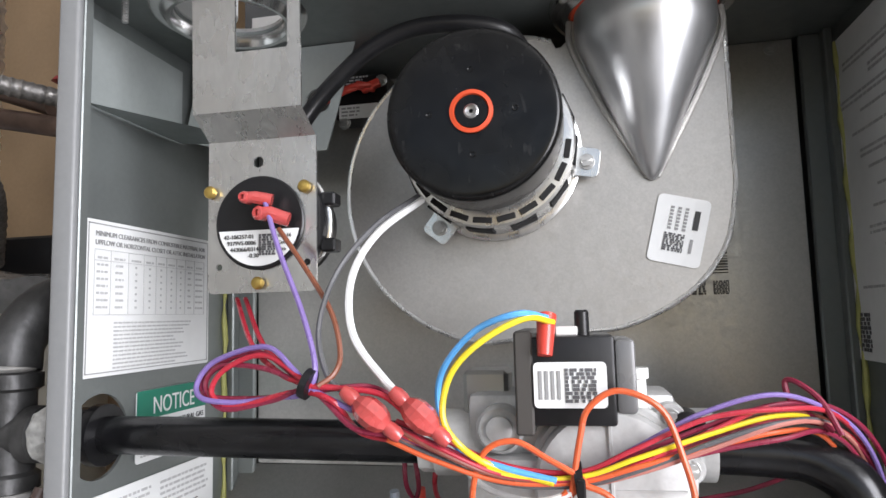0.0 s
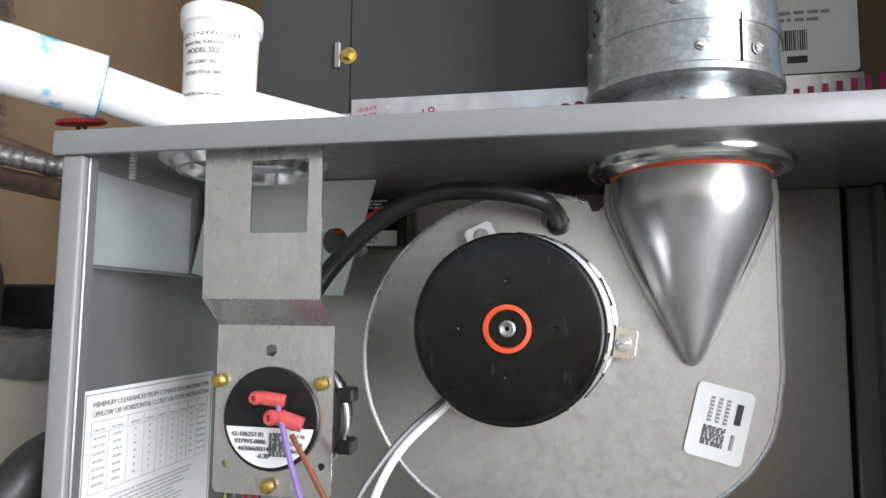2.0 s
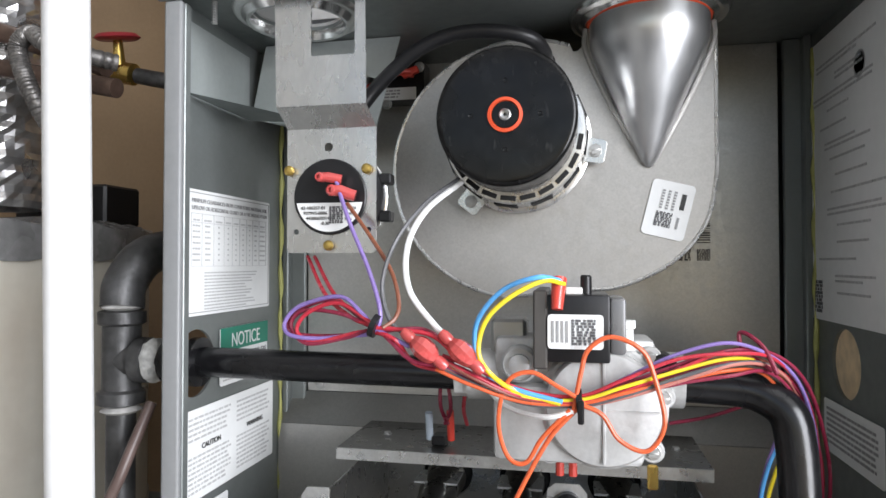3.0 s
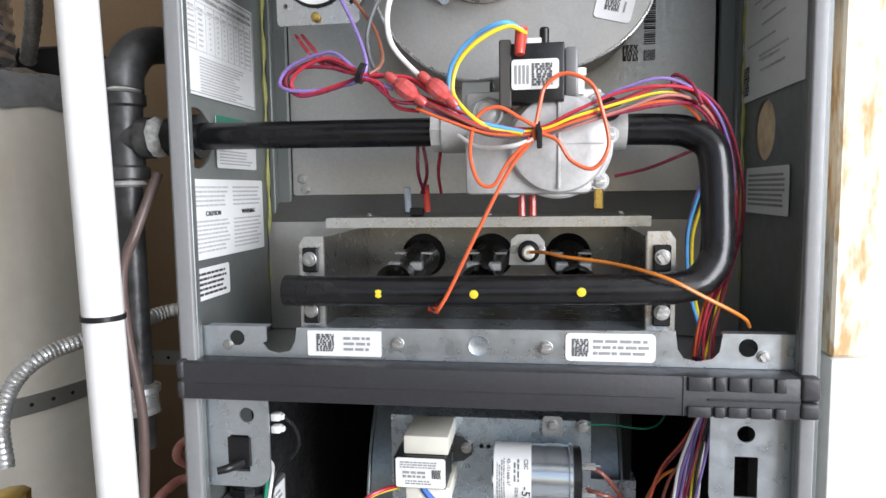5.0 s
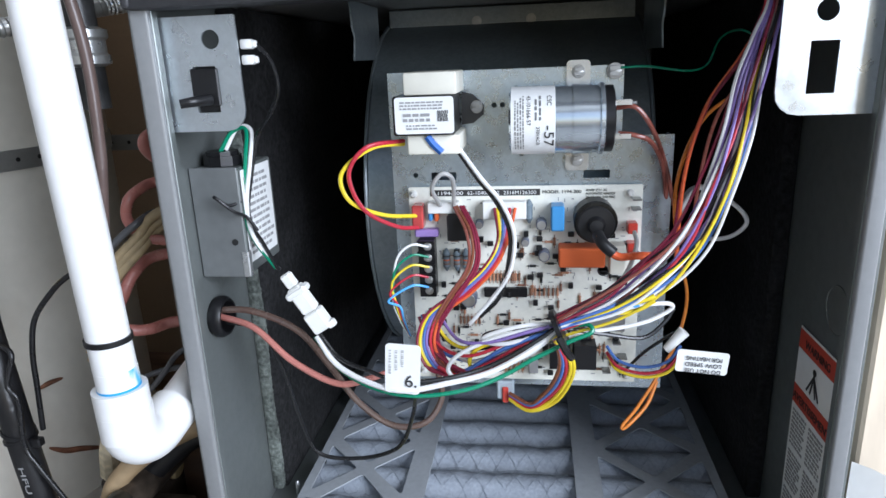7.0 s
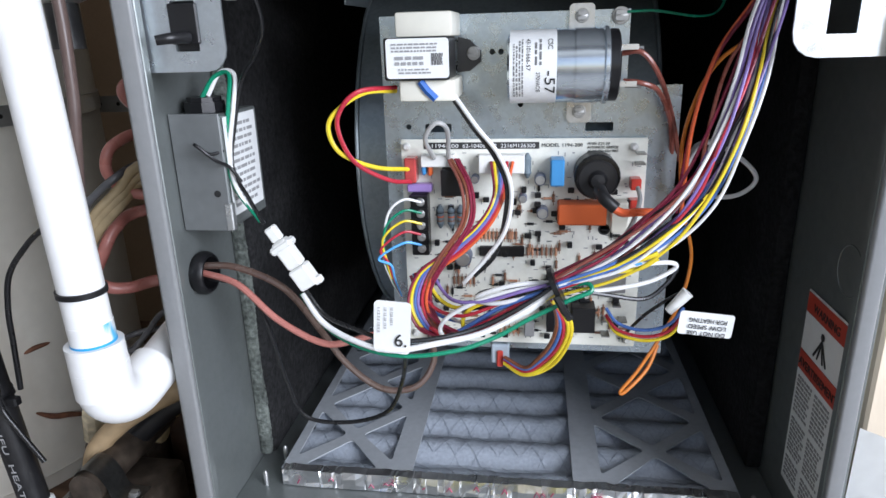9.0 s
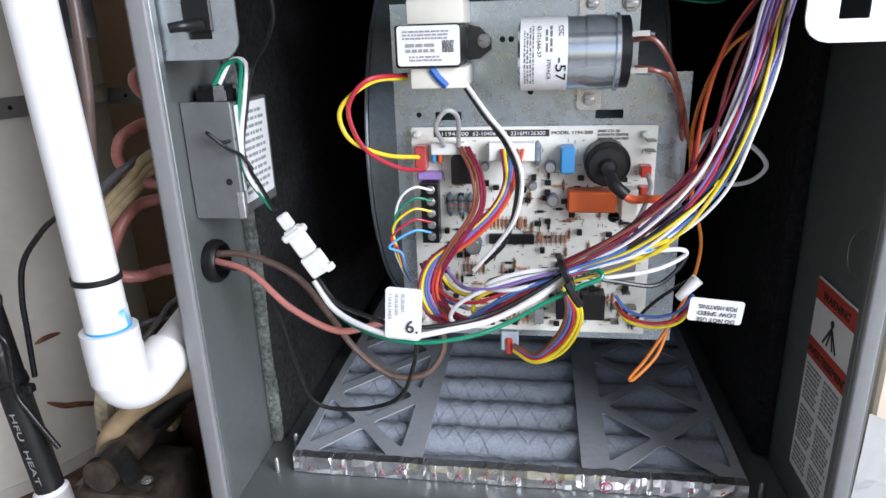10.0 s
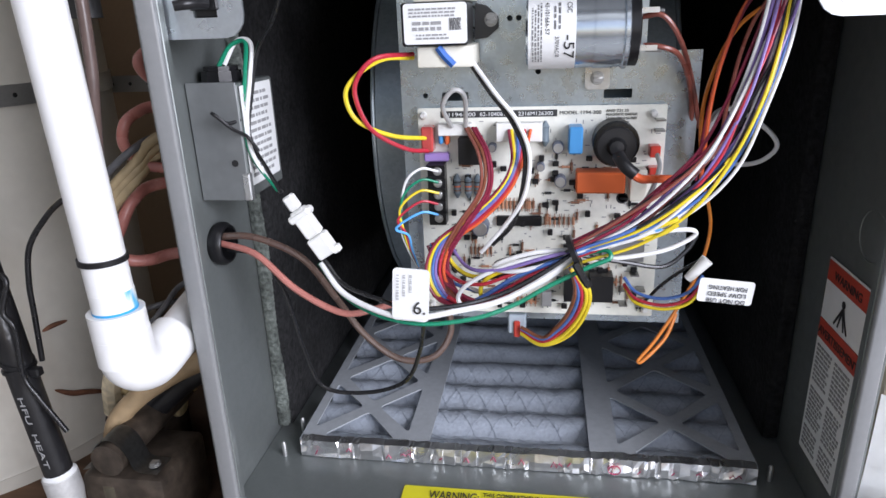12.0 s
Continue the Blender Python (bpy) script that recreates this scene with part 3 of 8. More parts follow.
def inducer():
    d = thing("draft_inducer", "aluminised steel draft inducer blower with a black capped motor", "blower")
    # scroll outline
    out = []
    for i in range(0, 31):
        a = 70 + i * (262 - 70) / 30
        r = 0.0935 + 0.0040 * math.exp(-((a - 180) / 60) ** 2)
        out.append((IX + r * math.cos(radians(a)), IZ + r * math.sin(radians(a))))
    bend = [Vector((*p, 0)) for p in ((out[-1][0], out[-1][1]), (0.040, 0.6005), (0.071, 0.6035), (0.105, 0.6200), (0.127, 0.6460), (0.1345, 0.6780), (0.1350, 0.7000))]
    out += [(p.x, p.y) for p in spline(bend, 6)[1:]]
    out += [(0.1350, 0.7860), (0.1318, 0.7860), (0.0520, 0.7875), (0.0490, 0.7860), (0.0470, 0.7755), (0.0425, 0.7710), (0.0385, 0.7705)]
    part("scroll_plate", plate([out, circle(0.0060, 0.016, 0.767, 16)], 0.0022, M_HOUSING, pose(0, 0.0880, 0), 0.0008), None, d)
    small = [(IX + (x - IX) * 0.985, IZ + (z - IZ) * 0.985) for x, z in out]
    part("scroll_body", plate([small], 0.070, M_HOUSING, pose(0, 0.0905, 0)), None, d)
    # rolled rim
    rim = [Vector((x, 0.0885, z)) for x, z in out]
    part("rolled_rim", sweep(B(), rim[:-6], 0.0015, 8), M_BRIGHT, d)
    # outlet: a half cone on the plate, round at its top
    bm = B()
    rows = []
    prof = [(0.6862, 0.0006), (0.6870, 0.0024), (0.6885, 0.0038), (0.6905, 0.0054), (0.6950, 0.0078), (0.7050, 0.0122), (0.7200, 0.0186), (0.7350, 0.0250), (0.7500, 0.0314), (0.7620, 0.0362), (0.7690, 0.0388), (0.7740, 0.0399), (0.7800, 0.0402), (0.7880, 0.0402)]
    for z, r in prof:
        ring = []
        for i in range(29):
            a = math.pi * i / 28
            depth = r * 1.02 * math.sin(a) ** 0.9 if r > 0.002 else r * math.sin(a)
            ring.append(bm.verts.new((0.0905 + r * math.cos(a), 0.0872 - depth, z)))
        rows.append(ring)
    for a, b in zip(rows, rows[1:]):
        for i in range(28):
            bm.faces.new((a[i], a[i + 1], b[i + 1], b[i]))
    bm.faces.new(rows[0])
    part("outlet_cone", bm, M_CONE, d, "smooth drawn steel outlet cone", smooth=60)
    for sgn in (-1, 1):
        bm = sweep(B(), spline([(0.0905 + sgn * 0.0025, 0.0868, 0.6885), (0.0905 + sgn * 0.0275, 0.0868, 0.735), (0.0905 + sgn * 0.0425, 0.0868, 0.770), (0.0905 + sgn * 0.0430, 0.0868, 0.786)]), 0.0019, 8)
        part("cone_seam", bm, M_HOUSING, d)
    part("outlet_neck", lathe(B(), (0.0905, 0.0880, 0.7840), (0, 0, 1), [(0.0402, 0), (0.0402, 0.006)], 48), M_CONE, d)
    part("silicone_gasket", lathe(B(), (0.0905, 0.0880, 0.7865), (0, 0, 1), [(0.0398, 0), (0.0420, 0.0010), (0.0420, 0.0026), (0.0398, 0.0036)], 48), M_SILI, d, "orange-red silicone gasket ring")
    part("collar_ring", lathe(B(), (0.0905, 0.0920, 0.7900), (0, 0, 1), [(0.0405, 0), (0.0440, -0.0016), (0.0475, 0.0010), (0.0500, 0.0004), (0.0530, 0.0016), (0.0550, 0.0048), (0.0550, 0.0068)], 56), M_RING, d, "stamped metal collar ring")
    # motor
    mx, mz = 0.0, 0.7070
    part("motor_cap", lathe(B(), (mx, 0.0300, mz), (0, -1, 0), [(0.0405, 0.0), (0.0422, 0.0004), (0.0422, 0.0290), (0.0420, 0.0308), (0.0413, 0.0322), (0.0402, 0.0329), (0.0392, 0.0331), (0.0380, 0.0332), (0.0300, 0.0333), (0.0160, 0.0335), (0.0150, 0.0335)], 72), M_BLACK, d, "black enamelled motor cap")
    part("motor_body", lathe(B(), (mx, 0.0860, mz), (0, -1, 0), [(0.0390, 0.0), (0.0390, 0.012), (0.0375, 0.013), (0.0375, 0.0560)], 64), M_BRIGHT, d)
    part("vent_ring", lathe(B(), (mx, 0.0830, mz), (0, -1, 0), [(0.0478, 0.0), (0.0478, 0.030), (0.0470, 0.0325), (0.0400, 0.0335), (0.0380, 0.0335)], 64), M_BRIGHT, d)
    # solid near-black blocks, coloured as the shade in the vent slots
    slot = finish("vent_slot", box(B(), -0.0078, 0.0078, -0.0075, 0.0075, -0.0010, 0.0014, 0.0004), M_HOLE)
    for i in range(12):
        ob = new("vent_slot", slot)
        ob.parent = d
        ob.matrix_basis = pose(mx, 0.0640, mz) @ pose(0, 0, 0, 0, i * 30 + 8, 0) @ pose(0, 0, 0.0473)
    part("motor_flange", lathe(B(), (mx, 0.0862, mz), (0, -1, 0), [(0.0515, 0.0), (0.0515, 0.0018), (0.0500, 0.0026), (0.0470, 0.0026)], 64), M_BRIGHT, d)
    # thin near-black blocks standing for the shaded skirt openings
    lip = finish("skirt_slot", box(B(), -0.0052, 0.0052, -0.0006, 0.0006, -0.0016, 0.0016, 0.0003), M_HOLE)
    for a in range(100, 360, 17):
        ob = new("skirt_slot", lip)
        ob.parent = d
        ob.matrix_basis = pose(mx, 0.0496, mz) @ pose(0, 0, 0, 0, a, 0) @ pose(0, 0, 0.0440)
    part("shaft_seal", lathe(B(), (mx, -0.0034, mz), (0, -1, 0), [(0.0104, 0.0), (0.0104, 0.0014), (0.0085, 0.0018), (0.0078, 0.0)], 40), M_SILI, d, "red silicone ring round the motor shaft")
    part("shaft_cup", lathe(B(), (mx, -0.0030, mz), (0, -1, 0), [(0.0078, 0.0016), (0.0065, 0.0002), (0.0060, -0.003), (0.0, -0.004)], 32), M_BLACK, d)
    part("shaft", lathe(B(), (mx, -0.0016, mz), (0, -1, 0), [(0.0036, 0.0), (0.0036, 0.0030), (0.0028, 0.0036), (0.0010, 0.0030)], 18), material("worn_steel_shaft", (0.45, 0.45, 0.45), 0.25, 0.95), d)
    dent = finish("cap_dent", lathe(B(), (0, 0, 0), (0, -1, 0), [(0.0016, 0), (0.0013, 0.0004), (0.0009, 0.0001), (0, 0.0001)], 12), M_BLACK)
    for a in (0, 90, 180, 270):
        ob = new("cap_dent", dent)
        ob.parent = d
        ob.matrix_basis = pose(mx + 0.0205 * math.cos(radians(a)), -0.0034, mz + 0.0205 * math.sin(radians(a)))
    # three mounting ears: a raised tab bent up to the skirt, with a bolt
    for a in (-9.5, 115, 232):
        x, z = mx + 0.0545 * math.cos(radians(a)), mz + 0.0545 * math.sin(radians(a))
        m = pose(mx, 0, mz) @ pose(0, 0, 0, 0, -a, 0)
        part("mounting_ear", plate([round_rect(0.0150, 0.0165, (0.001, 0.003, 0.003, 0.001), 0.0540, 0.0)], 0.0016, M_BRIGHT, pose(0, 0.0795, 0), 0.0003), None, d).matrix_basis = m
        part("ear_riser", box(B(), 0.0470, 0.0486, 0.0620, 0.0800, -0.0095, 0.0095, 0.0006), M_BRIGHT, d).matrix_basis = m
        part("ear_foot", lathe(B(), (x, 0.0880, z), (0, -1, 0), [(0.0060, 0), (0.0060, 0.0075)], 20), M_BRIGHT, d)
        screw(d, x, 0.0793, z, 0.80, spin=a)
    # sticker
    s = label(d, pose(0.1030, 0.0878, 0.6565) @ pose(0, 0, 0, 0, 14, 0), 0.0290, 0.0390, "white coded sticker", 0.003)
    ink(s, patch(-0.0075, 0.0035, -0.0125, -0.0020, 81), M_INKD, "printed_patch")
    bm = B()
    for i, x in enumerate((-0.0065, -0.0025, 0.0015)):
        for k in range(7):
            box(bm, x, x + 0.0018, IY, IY + 0.0004, 0.0 + k * 0.0020, 0.0013 + k * 0.0020)
    box(bm, 0.0070, 0.0085, IY, IY + 0.0004, -0.012, -0.004)
    ink(s, bm, M_INKG)
    ink(s, box(B(), 0.0068, 0.0098, IY, IY + 0.0004, 0.0015, 0.0125), M_INK, "maker_mark")
    return d


inducer()
# printed code on the vestibule panel
vp = tagged(new("panel_marking"), "dark ink code marks printed on the galvanised panel", "marking")
ink(vp, patch(0.1180, 0.1315, 0.6215, 0.6360, 5, 0.1742), M_INKD, "printed_patch")
ink(vp, patch(0.1365, 0.1465, 0.6215, 0.6310, 6, 0.1742), M_INKD, "printed_patch")
ink(vp, bars(B(), 0.1365, 0.1465, 0.636, 0.700, 34, 3, 0.1740, False), M_INK, "barcode")


# ---------------------------------------------------------------- flue above the cabinet
def flue():
    d = thing("flue_pipe", "galvanised vent pipe with a stepped adapter collar and screws", "pipe")
    c = (0.0905, 0.1060)
    part("inner_collar", lathe(B(), (*c, 0.7900), (0, 0, 1), [(0.0395, 0), (0.0395, 0.0500)], 56), M_FLUE, d)
    part("adapter_step", lathe(B(), (*c, 0.8360), (0, 0, 1), [(0.0392, 0.0), (0.0480, 0.0010), (0.0535, 0.0), (0.0550, 0.0016), (0.0548, 0.0050), (0.0530, 0.0065), (0.0530, 0.0290)], 64), M_FLUE, d)
    bm = B()
    rings = []
    for h, k in ((0.8640, 0.0), (0.8665, 1.0), (0.8700, 0.6), (0.8710, 0.0)):
        rings.append([bm.verts.new((c[0] + (0.0534 + 0.0005 * k * math.sin(i * math.pi * 0.9)) * math.cos(2 * math.pi * i / 120), c[1] + (0.0534 + 0.0005 * k * math.sin(i * math.pi * 0.9)) * math.sin(2 * math.pi * i / 120), h)) for i in range(120)])
    for a, b in zip(rings, rings[1:]):
        for i in range(120):
            j = (i + 1) % 120
            bm.faces.new((a[i], a[j], b[j], b[i]))
    part("crimped_edge", bm, M_FLUE, d)
    part("pipe", lathe(B(), (*c, 0.8700), (0, 0, 1), [(0.0522, 0), (0.0522, 0.60)], 64), M_FLUE, d)
    part("seam", box(B(), c[0] + 0.022, c[0] + 0.0228, c[1] - 0.0490, c[1] - 0.0475, 0.842, 0.868), M_HOLE, d)
    for a, z, r in ((-100, 0.8780, 0.0522), (-165, 0.8620, 0.053), (-88, 0.8505, 0.0535), (-55, 0.8500, 0.0535), (-95, 0.8260, 0.0395), (-130, 0.8240, 0.0395)):
        x, y = c[0] + r * math.cos(radians(a)), c[1] + r * math.sin(radians(a))
        screw(d, x, y, z, 0.8 if z > 0.87 else 0.55, rz=a + 90, spin=20)
    s = label(d, pose(c[0] + 0.028, c[1] - 0.0300, 0.818) @ pose(0, 0, 0, 0, 0, 43), 0.008, 0.020, "small paper tag", 0.001)
    # ink scrawl on the pipe
    bm = B()
    for k in range(3):
        a = radians(-158 + k)
        z = 0.866 + 0.014 * k
        path = [Vector((c[0] + 0.0526 * math.cos(a + 0.05 * math.sin(i)), c[1] + 0.0526 * math.sin(a + 0.05 * math.sin(i)), z + i * 0.0018)) for i in range(6)]
        sweep(bm, path, 0.0008, 6)
    part("ink_mark", bm, M_INK, d)
    return d


flue()


# ---------------------------------------------------------------- coil case on top
def coil_case():
    d = thing("coil_case", "dark grey painted evaporator coil case standing on the furnace", "coil case")
    y = 0.192
    part("front_panel", box(B(), -0.2220, -0.1450, y, y + 0.002, 0.8020, 1.45), M_DARKP, d)
    part("front_panel", box(B(), -0.1440, 0.2220, y + 0.0005, y + 0.0025, 0.8020, 1.45), M_DARKP, d)
    part("case_body", box(B(), -0.2222, 0.2222, y + 0.003, 0.72, 0.8020, 1.45), M_DARKP, d)
    ob = part("foil_tape", box(B(), -0.1425, 0.2225, y - 0.0012, y - 0.0002, 0.8020, 0.8790, 0.0003), M_FOIL, d, "printed foil tape")
    part("foil_tape", box(B(), -0.215, -0.1432, y - 0.0012, y - 0.0002, 0.8500, 0.8680, 0.0003), M_FOIL, d)
    m_mag = material("magenta_tape_print", (0.45, 0.03, 0.14), 0.5)
    for s, size, x, z, r in (("339", 0.020, 0.020, 0.853, 6), ("18", 0.013, -0.086, 0.8590, 12), ("II", 0.011, -0.104, 0.8545, 12), ("181B-FX", 0.0055, -0.140, 0.861, 10), ("181B-FX", 0.0045, -0.137, 0.868, 8)):
        lettering(s, size, m_mag, d, pose(x, y - 0.0016, z) @ pose(0, 0, 0, 0, -r, 0))
    for k in range(7):
        ink(d, box(B(), 0.178 + k * 0.009, 0.182 + k * 0.009, y - 0.0016, y - 0.0013, 0.858 + k * 0.0014, 0.869 + k * 0.0014), m_mag, "tape_print")
    bm = lathe(B(), (-0.146, y, 0.915), (0, -1, 0), [(0.0070, 0), (0.0070, 0.0015), (0.0050, 0.002)], 20)
    lathe(bm, (-0.146, y, 0.915), (0, -1, 0), [(0.0045, 0.002), (0.0045, 0.006), (0.0035, 0.007)], 6)
    part("panel_bolt", bm, M_BRASS, d, "brass coloured hex bolt")
    part("bolt_clip", box(B(), -0.157, -0.152, y - 0.004, y - 0.0005, 0.905, 0.926, 0.0008), M_SCREW, d)
    s = label(d, pose(0.1830, y - 0.0002, 0.935), 0.075, 0.110, "white rating label with barcode", 0.003)
    bm = words(B(), -0.034, 0.028, 0.018, 0.045, 4, 8, IY, 0.45, 0.2)
    bars(bm, -0.036, 0.006, -0.0385, -0.024, 30, 9, IY)
    words(bm, -0.036, 0.008, -0.049, -0.041, 1, 4, IY, 0.8, 0.0)
    ink(s, bm, M_INK)
    ink(s, words(B(), -0.034, 0.030, -0.019, -0.009, 2, 12, IY, 0.4), M_INKG)
    ink(s, box(B(), -0.028, 0.006, IY, IY + 0.0004, 0.000, 0.010), M_INK, "certification_mark")
    return d


coil_case()


# ---------------------------------------------------------------- labels on the cabinet walls
def wall_label(left, y0, y1, z0, z1, text, r=0.002):
    cy, cz, w, h = (y0 + y1) / 2, (z0 + z1) / 2, y1 - y0, z1 - z0
    m = pose(-0.2186, cy, cz, 0, 0, 90) if left else pose(0.2186, cy, cz, 0, 0, -90)
    return label(cabinet, m, w, h, text, r), w, h


a, w, h = wall_label(True, 0.010, 0.133, 0.583, 0.671, "white clearance table label on the side wall")
lettering("MINIMUM CLEARANCES FROM COMBUSTIBLE MATERIAL FOR", 0.0040, M_INKG, a, pose(-w / 2 + 0.007, IY - 0.0003, 0.0350), False, w - 0.014)
lettering("UPFLOW OR HORIZONTAL CLOSET OR ATTIC INSTALLATION", 0.0040, M_INKG, a, pose(-w / 2 + 0.007, IY - 0.0003, 0.0300), False, w - 0.014)
bm = words(B(), -w / 2 + 0.024, w / 2 - 0.016, -0.041, -0.013, 12, 3, IY, 0.30, 0.35, (0.8, 2.6))
cols = [-w / 2 + 0.007 + f * (w - 0.014) for f in (0, 0.12, 0.26, 0.39, 0.50, 0.60, 0.70, 0.79, 0.89, 1.0)]
for z in (0.0272, 0.0210, -0.0096):
    box(bm, cols[0], cols[-1], IY, IY + 0.0004, z, z + 0.00025)
for x in cols:
    box(bm, x, x + 0.00025, IY, IY + 0.0004, -0.0096, 0.0272)
for k in range(8):
    z = 0.0228 - k * 0.0040
    for c, (x0, x1) in enumerate(zip(cols, cols[1:])):
        m, g = (x0 + x1) / 2, (0.34, 0.22, 0.06, 0.06, 0.06, 0.06, 0.06, 0.18, 0.36)[c] if k else 0.30
        words(bm, m - g * (x1 - x0), m + g * (x1 - x0), z - 0.0012, z + 0.0012, 1, 20 + k * 9 + c, IY, 0.62, 0.0, (0.7, 1.6))
ink(a, bm, M_INKL)
bm = B()
for x0, x1, z0, z1 in ((-w / 2 + 0.002, w / 2 - 0.002, h / 2 - 0.0025, h / 2 - 0.002), (-w / 2 + 0.002, w / 2 - 0.002, -h / 2 + 0.002, -h / 2 + 0.0025), (-w / 2 + 0.002, -w / 2 + 0.0025, -h / 2 + 0.002, h / 2 - 0.002), (w / 2 - 0.0025, w / 2 - 0.002, -h / 2 + 0.002, h / 2 - 0.002)):
    box(bm, x0, x1, IY, IY + 0.0004, z0, z1)
ink(a, bm, M_INKG, "border")

a, w, h = wall_label(True, 0.056, 0.130, 0.528, 0.571, "notice label with a green heading band")
ink(a, box(B(), -w / 2, w / 2, IY, IY + 0.0004, 0.0040, h / 2), M_GREEN, "heading_band")
lettering("NOTICE", 0.0150, M_PAPER, a, pose(0.000, IY - 0.0003, 0.0065), True, 0.044)
lettering("EQUIPPED FOR NATURAL GAS", 0.0050, M_INKD, a, pose(-w / 2 + 0.004, IY - 0.0003, -0.0025), False, w - 0.008)
ink(a, words(B(), -w / 2 + 0.004, w / 2 - 0.004, -0.019, -0.006, 5, 6, IY, 0.3), M_INKL)

a, w, h = wall_label(True, 0.011, 0.141, 0.4555, 0.5185, "white caution label in small print")
for x0, x1 in ((-w / 2 + 0.005, -0.004), (0.004, w / 2 - 0.005)):
    ink(a, words(B(), x0, x1, -0.027, 0.000, 8, int(x0 * 999) + 70, IY, 0.30, 0.15, (0.8, 2.4)), M_INKL)
    ink(a, words(B(), x0, x1, 0.009, 0.027, 5, int(x0 * 999) + 80, IY, 0.30, 0.15, (0.8, 2.4)), M_INKL)
lettering("CAUTION", 0.0055, M_INK, a, pose(-0.032, IY - 0.0003, 0.0025), True)
lettering("WARNING", 0.0055, M_INK, a, pose(0.032, IY - 0.0003, 0.0025), True)

a, w, h = wall_label(True, 0.0115, 0.068, 0.4235, 0.4490, "small white printed label")
ink(a, words(B(), -w / 2 + 0.005, w / 2 - 0.005, -0.010, 0.010, 5, 41, IY, 0.5, 0.2), M_INK)

a, w, h = wall_label(False, 0.022, 0.168, 0.578, 0.784, "large white specification sheet on the side wall")
rnd = random.Random(5)
bm = B()
for k in range(15):
    z = 0.085 - k * 0.0118
    n = rnd.choice((1, 2, 2))
    words(bm, -w / 2 + 0.008 + rnd.uniform(0, 0.05), w / 2 - 0.006 - rnd.uniform(0, 0.04), z - 0.0036 * n, z, n, 100 + k, IY, 0.40, 0.4, (0.8, 2.4))
ink(a, bm, M_INKL)
ink(a, patch(-0.062, -0.046, -0.098, -0.074, 39), M_INKD, "printed_patch")
ink(a, lathe(B(), (0.022, IY + 0.0003, 0.066), (0, -1, 0), [(0.0078, 0), (0.0084, 0.0002), (0.0090, 0)], 24), M_INKL, "approval_mark")

a, w, h = wall_label(False, 0.046, 0.141, 0.4850, 0.5220, "white printed instruction label")
ink(a, words(B(), -w / 2 + 0.006, w / 2 - 0.006, -0.013, 0.014, 7, 61, IY, 0.5, 0.1), M_INKG)

a, w, h = wall_label(False, 0.014, 0.0765, -0.030, 0.125, "tall white and red warning label", 0.0005)
for z0, z1, s in ((0.0615, 0.0760, "WARNING"), (0.0170, 0.0320, "AVERTISSEMENT")):
    ink(a, box(B(), -w / 2 + 0.001, w / 2 - 0.001, IY, IY + 0.0004, z0, z1), M_REDL, "heading_band")
    lettering(s, 0.0085, M_INK, a, pose(0.002, IY - 0.0003, z0 + 0.0038), True)
bm = B()
lathe(bm, (0, IY + 0.0004, 0.0540), (0, -1, 0), [(0.0028, 0), (0.0028, 0.0003), (0, 0.0003)], 14)
for x0, z0, x1, z1 in ((0.0, 0.051, -0.010, 0.036), (0.0, 0.051, 0.010, 0.036), (0.0, 0.050, -0.004, 0.036), (0.0, 0.050, 0.005, 0.036)):
    cyl(bm, (x0, IY + 0.0003, z0), (x1, IY + 0.0003, z1), 0.0011, seg=6)
bmesh.ops.scale(bm, vec=(1, 0.2, 1), verts=bm.verts, space=Matrix.Translation((0, -IY, 0)))
ink(a, bm, M_INK, "hazard_symbol")
for x0, x1 in ((-w / 2 + 0.004, -0.002), (0.002, w / 2 - 0.004)):
    for z0, z1, n in ((-0.018, 0.013, 9), (-0.052, -0.022, 9), (-0.073, -0.055, 5)):
        ink(a, words(B(), x0, x1, z0, z1, n, int((x0 + z0) * 9999) + 900, IY, 0.55, 0.2), M_INKG)

# yellow label on the floor plate
a = label(cabinet, pose(-0.0145, 0.012, -0.0610, -90, 0, 0), 0.147, 0.043, "yellow compartment warning label lying on the floor plate", 0.002, M_YELLOWL)
lettering("WARNING:", 0.0125, M_INK, a, pose(-0.052, IY - 0.0003, 0.0075), False, 0.039)
lettering("THIS COMPARTMENT MUST BE", 0.0062, M_INK, a, pose(-0.010, IY - 0.0003, 0.0130), False, 0.062)
lettering("CLOSED EXCEPT WHEN", 0.0062, M_INK, a, pose(-0.010, IY - 0.0003, 0.0065), False, 0.050)
ink(a, words(B(), -0.068, 0.066, -0.018, 0.002, 3, 77, IY, 0.6, 0.1), M_INK)


